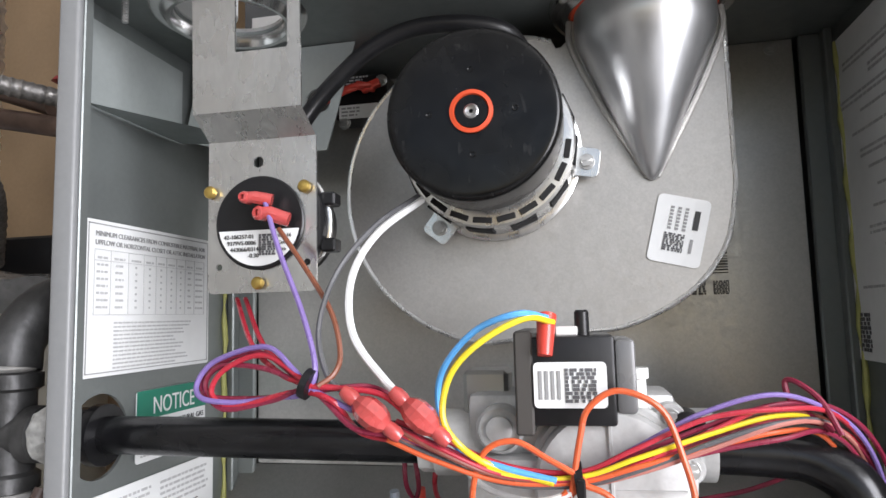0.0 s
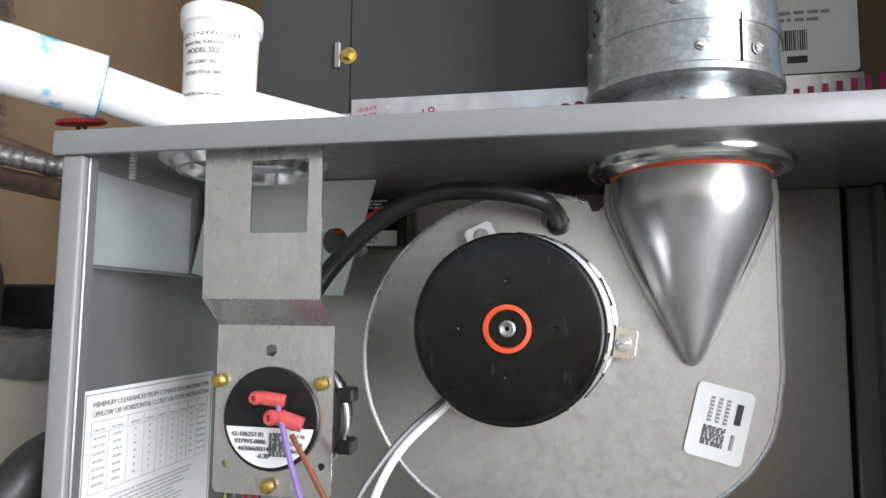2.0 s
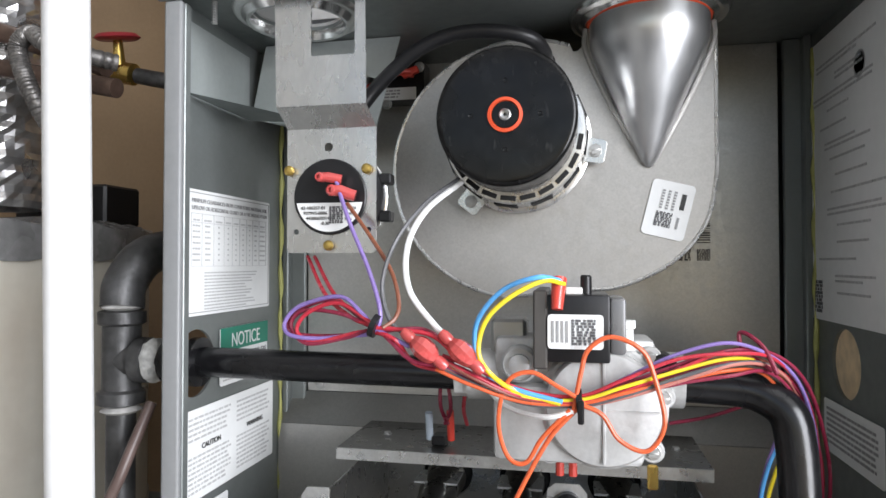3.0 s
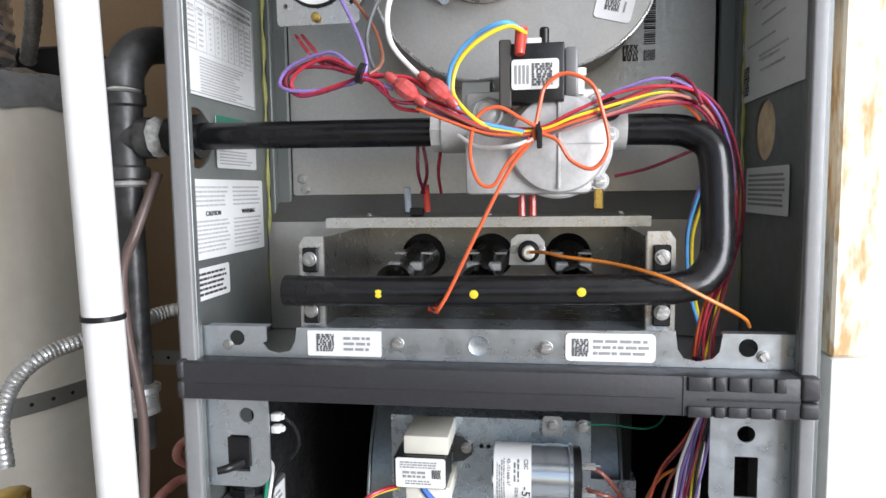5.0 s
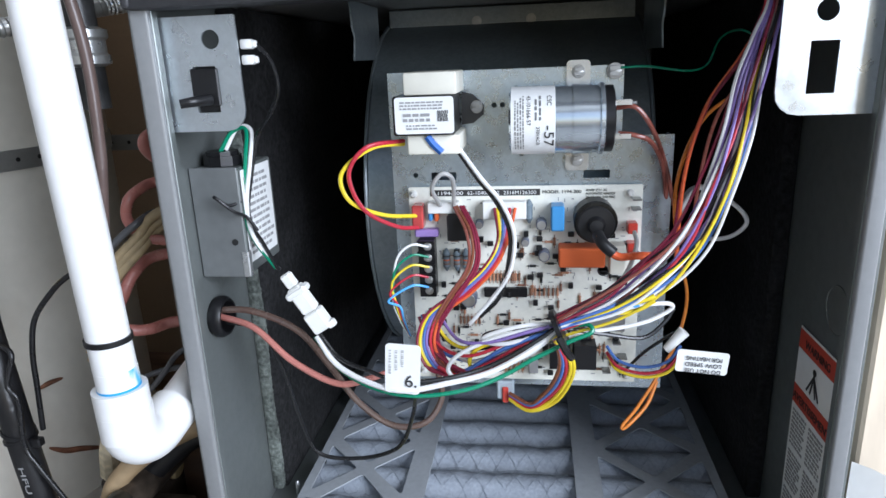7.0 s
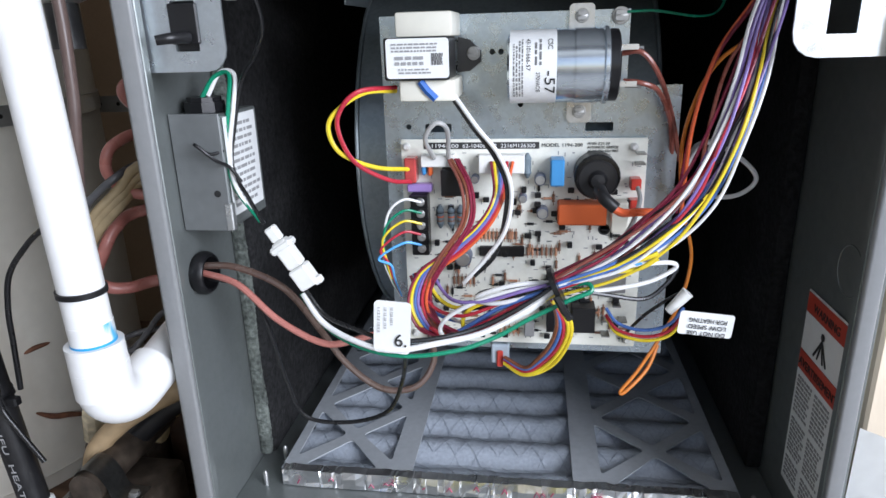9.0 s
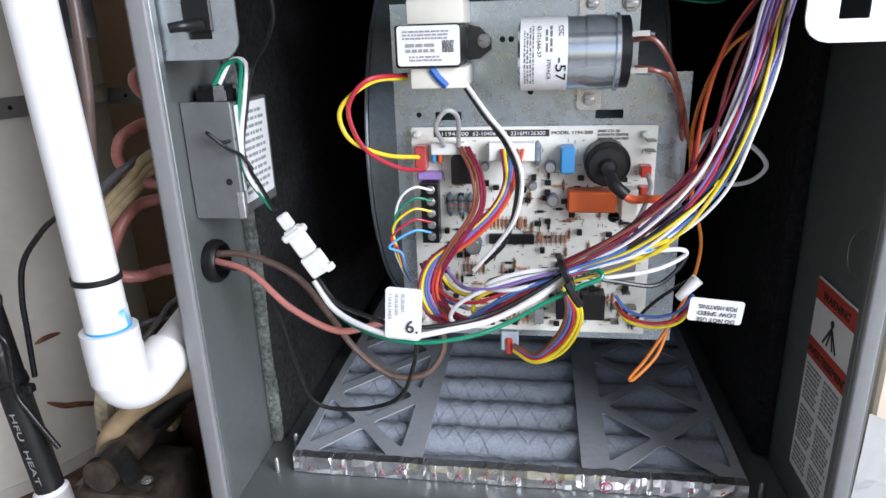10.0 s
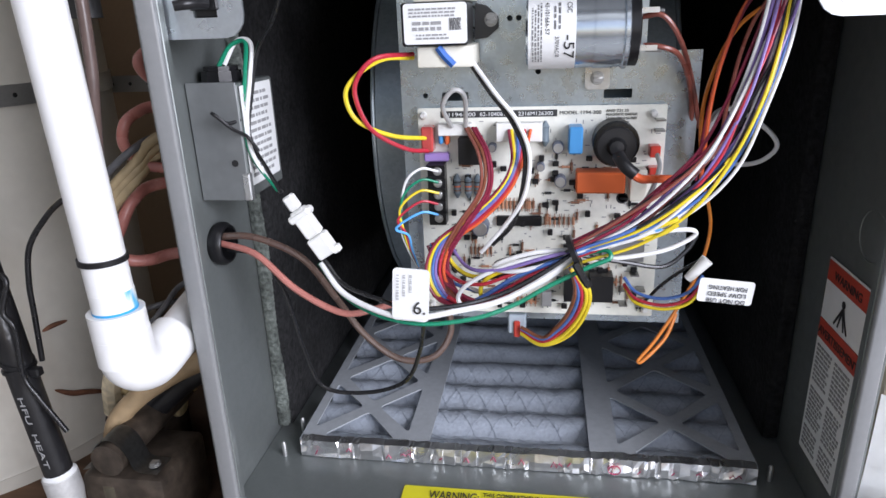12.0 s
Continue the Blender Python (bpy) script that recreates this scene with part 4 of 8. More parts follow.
# ---------------------------------------------------------------- pressure switch on its bracket
def pressure_switch():
    d = thing("pressure_switch", "round black pressure switch on a bent zinc bracket", "switch")
    up = plate([[(-0.1465, 0.719), (-0.0865, 0.719), (-0.0875, 0.7975), (-0.1480, 0.7975)], round_rect(0.0290, 0.0355, 0.001, -0.1085, 0.7680)], 0.0014, M_BRIGHT, pose(0, -0.001, 0))
    part("bracket_top", up, None, d, "spangled zinc sheet with a square cut-out")
    bm = B()
    bm.faces.new([bm.verts.new(p) for p in ((-0.1465, -0.001, 0.7192), (-0.0865, -0.001, 0.7192), (-0.0835, 0.0105, 0.7065), (-0.1435, 0.0105, 0.7065))])
    bmesh.ops.solidify(bm, geom=bm.faces[:], thickness=0.0014)
    part("bracket_bend", bm, M_BRIGHT, d)
    low = plate([round_rect(0.0605, 0.0805, (0.003, 0.003, 0.0005, 0.0005), -0.1137, 0.6665), circle(0.0030, -0.1155, 0.6945, 12), circle(0.0018, -0.1375, 0.640, 12), circle(0.0018, -0.0885, 0.641, 12)], 0.0014, M_BRIGHT, pose(0, 0.0105, 0))
    part("bracket_base", low, None, d)
    c = (-0.1140, 0.6622)
    part("switch_face", lathe(B(), (c[0], 0.0103, c[1]), (0, -1, 0), [(0.0245, 0), (0.0245, 0.0012), (0.0238, 0.0018), (0.0, 0.0018)], 48), M_PLASTICK, d)
    part("switch_body", lathe(B(), (c[0] + 0.004, 0.0125, c[1]), (0, 1, 0), [(0.0300, 0.0), (0.0310, 0.004), (0.0310, 0.010), (0.0270, 0.012), (0.0270, 0.026), (0.0200, 0.030)], 44), M_PLASTICK, d)
    part("crimp_ring", lathe(B(), (c[0] + 0.004, 0.0165, c[1]), (0, 1, 0), [(0.0312, 0.0), (0.0322, 0.0006), (0.0322, 0.0034), (0.0312, 0.004)], 44), M_RING, d, "bright crimped rim of the switch case")
    for k in range(2):
        part("case_clip", box(B(), c[0] + 0.031, c[0] + 0.0390, 0.014, 0.024, c[1] - 0.016 + k * 0.024, c[1] - 0.009 + k * 0.024, 0.001), M_PLASTICK, d)
    # white segment label
    seg = [(c[0] + 0.0225 * math.cos(radians(t)), c[1] + 0.0225 * math.sin(radians(t))) for t in range(190, 351, 8)]
    lab = part("label", plate([seg], 0.0004, M_PAPER, pose(0, 0.0079, 0)), None, d, "white label with printed codes")
    for k, s in enumerate(("42-106257-01", "9379VS-0006", "443066/03140", "-0.30")):
        lettering(s, 0.0030, M_INK, lab, pose(-0.1330 + 0.0018 * k + (0.008 if k == 3 else 0), 0.0073, 0.6540 - k * 0.0033))
    ink(lab, patch(-0.1135, -0.1045, 0.6450, 0.6560, 7, 0.0072), M_INKD, "printed_patch")
    for k, t in enumerate(("16 / 16", "Costa", "Rica")):
        lettering(t, 0.0026, M_INK, lab, pose(-0.1030, 0.0073, 0.6540 - k * 0.0034))
    for x, z in ((-0.1415, 0.6795), (-0.0890, 0.6795), (-0.1145, 0.6310)):
        screw(d, x, 0.0092, z, 0.95, SCREWB)
    for x, z, x1, z1, r in ((-0.1160, 0.6735, -0.1030, 0.6720, 0.0031), (-0.1080, 0.6650, -0.0940, 0.6615, 0.0036)):
        bm = B()
        sweep(bm, [Vector((x, -0.002, z)), Vector((x + 0.004, -0.0015, z)), Vector((x1, 0.001, z1))], r, 12)
        part("spade_terminal", bm, M_PINKP, d, "translucent red insulated terminal")
        part("spade_terminal", lathe(B(), (x, 0.002, z), (0, -1, 0), [(r, 0), (r, 0.006), (r * 0.7, 0.0075), (r * 0.45, 0.0076), (r * 0.4, 0.005)], 16), M_PINKP, d)
        part("crimp_barrel", sweep(B(), [Vector((x + 0.004, -0.0016, z)), Vector((x + (x1 - x) * 0.8, 0.0006, z + (z1 - z) * 0.8))], r * 1.05, 10), M_PINKP, d)
    return d


pressure_switch()


# ---------------------------------------------------------------- rollout switch and black hose
def limit_switch():
    d = thing("limit_switch", "small black limit switch with red leads on the panel", "switch")
    part("body", box(B(), -0.1250, -0.0855, 0.150, 0.1735, 0.7590, 0.7920, 0.001), M_PLASTICK, d)
    screw(d, -0.0895, 0.1500, 0.7860, 0.8)
    screw(d, -0.1180, 0.1500, 0.7560, 0.8)
    a = label(d, pose(-0.1070, 0.1496, 0.7640), 0.0300, 0.0105, "white code label", 0.0005)
    ink(a, words(B(), -0.013, 0.002, -0.004, 0.004, 3, 3, IY, 0.5), M_INKG)
    for dz, dx in ((0.0, 0.0), (0.004, 0.006)):
        part("lead", sweep(B(), spline([(-0.1330, 0.140, 0.7680), (-0.1150 + dx, 0.136, 0.7740 + dz), (-0.1000 + dx, 0.140, 0.7800)]), 0.0020, 8), M_REDP, d)
    for z, r in ((0.7800, 14), (0.7800, -20)):
        ob = part("spade_terminal", box(B(), -0.0075, 0.0075, -0.003, 0.003, -0.003, 0.003, 0.0015, 2), M_REDP, d, "red vinyl push-on terminal")
        ob.matrix_basis = pose(-0.0995 + 0.004 * (r < 0), 0.143, z) @ pose(0, 0, 0, 0, r, 0)
    ink(d, words(B(), -0.122, -0.098, 0.7845, 0.7915, 3, 4, 0.1494), M_INKL)
    return d


limit_switch()
ph = thing("pressure_hose", "black rubber pressure hose from the inducer to the switch", "hose")
part("tube", sweep(B(), spline([(0.0200, 0.0868, 0.7640), (0.0190, 0.0740, 0.7680), (0.0105, 0.0600, 0.7735), (-0.0120, 0.0540, 0.7775), (-0.0400, 0.0530, 0.7775), (-0.0640, 0.0540, 0.7700), (-0.0850, 0.0560, 0.7560), (-0.1030, 0.0560, 0.7380), (-0.1160, 0.0520, 0.7160), (-0.1200, 0.0460, 0.6950), (-0.1180, 0.0430, 0.6780)]), 0.0050, 16), M_RUBBER, ph)
part("hose_grommet", lathe(B(), (0.0200, 0.0872, 0.7640), (0, -1, 0), [(0.0066, 0.0), (0.0066, 0.0014), (0.0052, 0.0020)], 20), M_PLASTICK, ph)


# ---------------------------------------------------------------- gas train
def gas_valve():
    d = thing("gas_valve", "grey cast aluminium gas valve with a black actuator head", "valve")
    bm = B()
    box(bm, -0.0080, 0.0780, 0.0000, 0.050, 0.5035, 0.5480, 0.004, 2)
    part("body", bm, M_CAST, d)
    part("port_boss", lathe(B(), (-0.010, 0.026, 0.5500), (1, 0, 0), [(0.0160, -0.016), (0.0160, 0.004), (0.0145, 0.010), (0.0145, 0.100), (0.0165, 0.103), (0.0165, 0.112)], 28), M_CAST, d)
    c = (0.0555, 0.5370)
    part("regulator_rim", lathe(B(), (c[0], 0.0060, c[1]), (0, -1, 0), [(0.0365, -0.014), (0.0365, 0.0), (0.0350, 0.0014), (0.0335, 0.0014)], 56), M_CAST, d)
    part("regulator_dome", lathe(B(), (c[0], 0.0060, c[1]), (0, -1, 0), [(0.0330, 0.0), (0.0330, 0.0095), (0.0315, 0.0115), (0.0250, 0.0128), (0.0, 0.0135)], 56), M_CAST, d)
    bm = box(B(), c[0] - 0.0009, c[0] + 0.0009, -0.0085, -0.0065, c[1] - 0.030, c[1] + 0.030, 0.0004)
    box(bm, c[0] - 0.030, c[0] + 0.030, -0.0080, -0.0064, c[1] - 0.0004, c[1] + 0.0004)
    part("dome_rib", bm, M_CAST, d)
    for x, z in ((0.0820, 0.5650), (0.0260, 0.5690), (0.0250, 0.5080), (0.0890, 0.5430), (0.0830, 0.5120)):
        part("lug", lathe(B(), (x, 0.008, z), (0, -1, 0), [(0.0068, -0.012), (0.0068, 0.001), (0.006, 0.002)], 18), M_CAST, d)
        screw(d, x, 0.0055, z, 0.75)
    bm = lathe(B(), (0.0075, 0.006, 0.5600), (0, -1, 0), [(0.0110, -0.02), (0.0110, 0.003), (0.0095, 0.005), (0.0095, 0.002), (0.006, 0.002), (0.006, 0.006), (0.003, 0.007)], 30)
    part("pressure_tap", bm, M_CAST, d)
    part("upper_body", box(B(), -0.0080, 0.0850, 0.010, 0.045, 0.5480, 0.5750, 0.003, 2), M_CAST, d)
    # actuator head
    bm = box(B(), 0.0170, 0.0590, -0.0125, 0.040, 0.5640, 0.6020, 0.0015, 2)
    part("actuator_head", bm, M_PLASTICK, d)
    part("side_plate", box(B(), 0.0165, 0.0245, -0.0135, 0.042, 0.5600, 0.6045, 0.001), material("dark_grey_plate", (0.06, 0.055, 0.05), 0.5), d)
    part("clear_cover", box(B(), 0.0592, 0.0680, -0.006, 0.036, 0.5680, 0.6000, 0.002, 2), material("smoked_plastic", (0.16, 0.16, 0.16), 0.2), d)
    part("selector", lathe(B(), (0.0460, -0.004, 0.6020), (0, 0, 1), [(0.0032, 0), (0.0032, 0.010), (0.0024, 0.011)], 14), M_PLASTICK, d)
    part("white_tab", box(B(), 0.0345, 0.0440, -0.008, -0.002, 0.6020, 0.6060, 0.0005), M_WHITEP, d)
    part("terminal", sweep(B(), [Vector((0.0300, -0.016, 0.5940)), Vector((0.0305, -0.014, 0.6020)), Vector((0.0312, -0.010, 0.6110))], lambda s: 0.0032 + 0.0012 * s, 12), M_REDP, d, "orange-red insulated spade terminal")
    part("side_screw", lathe(B(), (0.0690, 0.004, 0.5760), (0, 0, 1), [(0.0036, -0.006), (0.0036, 0.006), (0.0048, 0.0065), (0.0048, 0.011)], 16), M_WHITEP, d)
    part("outlet_knob", lathe(B(), (0.0890, 0.010, 0.5600), (0, -1, 0), [(0.0080, -0.01), (0.0080, 0.006), (0.006, 0.008)], 20), M_PLASTICK, d)
    a = label(d, pose(0.0400, -0.0135, 0.5815), 0.0305, 0.0192, "white coded label", 0.002)
    ink(a, patch(-0.0020, 0.0110, -0.0075, 0.0070, 29), M_INKD, "printed_patch")
    bm = B()
    for k in range(4):
        box(bm, -0.0130 + 0.0026 * k, -0.0117 + 0.0026 * k, IY, IY + 0.0004, -0.006, 0.006)
    ink(a, bm, M_INKG)
    part("brass_tag", box(B(), 0.0790, 0.0850, -0.003, 0.0, 0.4930, 0.5070, 0.001), M_BRASS, d)
    # left bracket with screw
    part("inlet_flange", box(B(), -0.0120, 0.0100, 0.020, 0.045, 0.5620, 0.5850, 0.002), material("tin_plated_steel", (0.42, 0.42, 0.40), 0.4, 0.8), d)
    for x in (0.030, 0.038):
        part("lower_terminal", sweep(B(), [Vector((x, 0.03, 0.5035)), Vector((x, 0.03, 0.488))], 0.0026, 8), M_REDP, d)
    return d


gas_valve()


gp = thing("gas_inlet_pipe", "black painted gas inlet pipe through a round wall opening", "pipe")
part("pipe", sweep(B(), [Vector((-0.262, 0.027, 0.551)), Vector((-0.20, 0.027, 0.5510)), Vector((-0.030, 0.026, 0.5495))], 0.0103, 26), M_BLACKPIPE, gp)
part("coupling", lathe(B(), (-0.242, 0.027, 0.551), (1, 0, 0), [(0.0105, 0), (0.0150, 0.001), (0.0150, 0.020), (0.0170, 0.021), (0.0170, 0.027), (0.0105, 0.028)], 28), M_BLACKPIPE, gp)
part("nipple", lathe(B(), (-0.035, 0.026, 0.5500), (1, 0, 0), [(0.0105, 0.0), (0.0150, 0.001), (0.0150, 0.012), (0.0140, 0.013), (0.0140, 0.026)], 8), M_CAST, gp, "grey cast hexagon nipple")

man = thing("burner_manifold", "black painted gas manifold pipe with yellow paint dabs", "pipe")
path = [Vector((-0.1365, -0.0070, 0.4370)), Vector((-0.05, -0.0070, 0.4370)), Vector((0.08, -0.0060, 0.4390)), Vector((0.122, -0.0050, 0.4400))]
path += spline([(0.130, -0.0045, 0.4405), (0.146, -0.002, 0.4440), (0.1570, 0.002, 0.4560), (0.1605, 0.006, 0.4700), (0.1610, 0.010, 0.4900), (0.1605, 0.014, 0.5180), (0.1570, 0.017, 0.5350), (0.1450, 0.0215, 0.5440), (0.130, 0.024, 0.5470), (0.098, 0.026, 0.5480)], 8)
part("pipe", sweep(B(), path, 0.0108, 26), M_BLACKPIPE, man)
part("end_cap", lathe(B(), (-0.1365, -0.0070, 0.4370), (-1, 0, 0), [(0.0112, -0.010), (0.0112, 0.001), (0.009, 0.002)], 26), M_BLACKPIPE, man)
M_YDAB = material("yellow_paint_dab", (0.70, 0.58, 0.03), 0.5)
for k, (x, z) in enumerate(((-0.067, 0.4370), (-0.001, 0.4372), (0.070, 0.4392))):
    bm = lathe(B(), (x, -0.0168, z), (0, -1, 0), [(0.0034, -0.0012), (0.0030, 0.0008), (0.0010, 0.0011)], 9)
    part("paint_dab", bm, M_YDAB, man)
    part("orifice", lathe(B(), (x, 0.0, z), (0, 1, 0), [(0.006, 0.0), (0.006, 0.012), (0.004, 0.013), (0.004, 0.02)], 6), M_BRASS, man)


# ---------------------------------------------------------------- burner box
def burner_box():
    d = thing("burner_box", "open galvanised burner box with three in-shot burners", "burner box")
    for sgn in (-1, 1):
        x = 0.1265 * sgn
        oz = 0.003 if sgn > 0 else 0
        out = [(x - 0.0095, 0.402), (x + 0.0095, 0.402), (x + 0.0095, 0.468 + oz), (x + 0.0095 - (0.004 if sgn > 0 else 0), 0.474 + oz), (x - 0.0095 + (0.004 if sgn < 0 else 0), 0.474 + oz), (x - 0.0095, 0.468 + oz)]
        part("end_bracket", plate([out], 0.0014, M_GALV, pose(0, 0.0170, 0)), None, d)
        part("box_side", box(B(), *sorted((sgn * 0.1160, sgn * 0.1172)), 0.0172, 0.152, 0.4040, 0.4740), M_BURN, d)
        for z in (0.4575 + oz * 0.6, 0.4190 + oz * 0.6):
            part("isolator", box(B(), x - 0.0060, x + 0.0060, 0.0130, 0.0165, z - 0.0100, z + 0.0085, 0.001), M_PLASTICK, d)
            screw(d, x, 0.0128, z, 0.95, spin=z * 900)
    part("box_floor", box(B(), -0.116, 0.116, 0.046, 0.152, 0.4040, 0.4052), M_BURN, d)
    holes = [circle(0.0205, x, 0.4465, 32) for x in (-0.0645, -0.0010, 0.0690)]
    part("rear_plate", plate([round_rect(0.2320, 0.074, 0.0005, 0, 0.4420)] + holes, 0.0014, M_BURN, pose(0, 0.1500, 0)), None, d)
    part("cover_shelf", box(B(), -0.1310, 0.1275, 0.0680, 0.1500, 0.4840, 0.4856), M_BURN, d)
    part("cover_lip", box(B(), -0.1310, 0.1275, 0.0665, 0.0680, 0.4775, 0.4856), M_GALV, d)
    for x in (-0.105, 0.0, 0.11):
        screw(d, x, 0.11, 0.4857, 0.6, rx=-90)
    for x in (-0.0645, -0.0010, 0.0690):
        b = B()
        sweep(b, [Vector((x, 0.020, 0.4385)), Vector((x, 0.045, 0.4385)), Vector((x, 0.075, 0.4390)), Vector((x, 0.105, 0.4420)), Vector((x, 0.142, 0.4450))], lambda s: 0.0145 - 0.0055 * math.sin(math.pi * min(1, s * 1.2)) + 0.002 * s, 18, caps=False)
        bmesh.ops.solidify(b, geom=b.faces[:], thickness=0.0008)
        bn = part("burner", b, M_BURN, d, "pressed steel in-shot burner")
        for sg in (-1, 1):
            part("carryover_wing", box(B(), *sorted((x + sg * 0.006, x + sg * 0.0165)), 0.100, 0.128, 0.4485 + 0.004, 0.4500 + 0.004), M_GALV, bn)
            w = B()
            box(w, *sorted((x + sg * 0.004, x + sg * 0.014)), 0.060, 0.070, 0.4430, 0.4500, 0.001)
            part("shutter_tab", w, M_GALV, bn)
        part("flame_retainer", lathe(B(), (x, 0.140, 0.4465), (0, -1, 0), [(0.0120, 0), (0.0120, 0.004), (0.0095, 0.004), (0.0095, 0.0)], 20), M_GALV, bn)
        # throat lined near black, its inner shade put into the colour
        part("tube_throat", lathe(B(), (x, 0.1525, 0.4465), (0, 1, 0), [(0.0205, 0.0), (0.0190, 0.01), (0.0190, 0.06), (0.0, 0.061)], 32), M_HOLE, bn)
    return d


burner_box()


def flame_igniter():
    d = thing("spark_igniter", "spark igniter with a white ceramic insulator on a small plate", "igniter")
    out = [(0.0190, 0.448), (0.0210, 0.468), (0.026, 0.472), (0.042, 0.472), (0.0470, 0.466), (0.0470, 0.448)]
    part("mounting_plate", plate([out], 0.0014, M_GALV, pose(0, 0.0620, 0)), None, d)
    part("bushing", lathe(B(), (0.0345, 0.0615, 0.4590), (0, -1, 0), [(0.0085, 0), (0.0085, 0.005), (0.0065, 0.007)], 20), M_PLASTICK, d)
    part("insulator", lathe(B(), (0.0345, 0.0555, 0.4590), (0, -1, 0), [(0.0050, 0), (0.0050, 0.010), (0.0035, 0.012)], 16), material("white_ceramic", (0.72, 0.68, 0.58), 0.35), d)
    screw(d, 0.0440, 0.0618, 0.4600, 0.6)
    screw(d, 0.0230, 0.0618, 0.4600, 0.6)
    return d


flame_igniter()
fs = thing("rollout_switch", "small rollout switch with push-on leads on the burner cover", "switch")
part("body", box(B(), -0.0640, -0.0540, 0.084, 0.098, 0.4858, 0.4930, 0.001), M_PLASTICK, fs)
part("terminal", sweep(B(), [Vector((-0.0660, 0.088, 0.490)), Vector((-0.0660, 0.084, 0.510))], 0.0028, 10), material("clear_blue_sleeve", (0.40, 0.46, 0.52), 0.25), fs)
part("terminal", sweep(B(), [Vector((-0.0500, 0.088, 0.490)), Vector((-0.0500, 0.084, 0.512))], 0.0028, 10), M_REDP, fs)
fr = thing("flame_sensor_lead", "red push-on terminal at the burner box floor", "terminal")
part("terminal", sweep(B(), [Vector((-0.0380, 0.020, 0.4215)), Vector((-0.0300, 0.020, 0.4190))], 0.0032, 10), M_REDP, fr)


# ---------------------------------------------------------------- blower compartment
def blower():
    d = thing("circulation_blower", "galvanised circulation blower housing with rolled side plates", "blower")
    # scroll wrap between the side plates
    out = []
    for i in range(33):
        a = radians(62 + i * 9.0)
        r = 0.150 + 0.030 * i / 32
        out.append((0.285 + r * math.cos(a) * 1.05, 0.205 + r * math.sin(a)))
    bm = B()
    rows = []
    for x in (-0.1125, 0.1125):
        rows.append([bm.verts.new((x, y, z)) for y, z in out])
    for i in range(len(out) - 1):
        bm.faces.new((rows[0][i], rows[0][i + 1], rows[1][i + 1], rows[1][i]))
    part("scroll_wrap", bm, M_BLOWER, d)
    for sgn in (-1, 1):
        me = plate([[(y, z) for y, z in out]], 0.0014, M_BLOWER)
        ob = part("side_plate", me, None, d)
        ob.matrix_basis = pose(sgn * 0.1140 + 0.0007, 0, 0, 0, 0, 90)
        rim = [Vector((sgn * 0.1145, y, z)) for y, z in out]
        part("rolled_rim", sweep(B(), rim, 0.0018, 8), M_BLOWER, d)
    part("outlet_throat", box(B(), -0.1130, 0.1130, 0.2400, 0.36, 0.3250, 0.3690, 0.001), M_BLOWER, d)
    for sgn in (-1, 1):
        part("throat_cheek", plate([[(0.110, 0.369), (0.112, 0.350), (0.118, 0.342), (0.112, 0.325), (0.20, 0.325), (0.20, 0.369)]], 0.0014, M_BLOWER), None, d).matrix_basis = pose(sgn * 0.1150 + 0.0007, 0, 0, 0, 0, 90)
    for x in (-0.03, 0.02):
        screw(d, x, 0.2395, 0.3560, 0.8)
    return d


blower()


def control_plate():
    d = thing("control_panel_plate", "galvanised mounting plate carrying the blower controls", "plate")
    out = [(-0.0840, 0.066), (0.1215, 0.066), (0.1215, 0.2660), (0.0850, 0.2660), (0.0850, 0.3150), (-0.0840, 0.3150)]
    hs = [circle(0.0020, x, z, 10) for x, z in ((-0.006, 0.290), (0.000, 0.290), (0.0135, 0.2545), (-0.0665, 0.2395))]
    hs += [round_rect(0.019, 0.006, 0.0006, -0.045, 0.2385), round_rect(0.019, 0.006, 0.0006, 0.068, 0.2385)]
    part("plate", plate([out] + hs, 0.0014, M_PLATE, pose(0, 0.0850, 0)), None, d)
    part("top_return", box(B(), -0.0840, 0.0850, 0.0866, 0.110, 0.3135, 0.3150), M_PLATE, d)
    part("side_return", box(B(), -0.0840, -0.0828, 0.0866, 0.110, 0.066, 0.3130), M_PLATE, d)
    part("side_return", box(B(), 0.1203, 0.1215, 0.0866, 0.110, 0.066, 0.2650), M_PLATE, d)
    screw(d, 0.0785, 0.0845, 0.3110, 1.0)
    screw(d, -0.0185, 0.0845, 0.2900, 0.85)
    return d


control_plate()


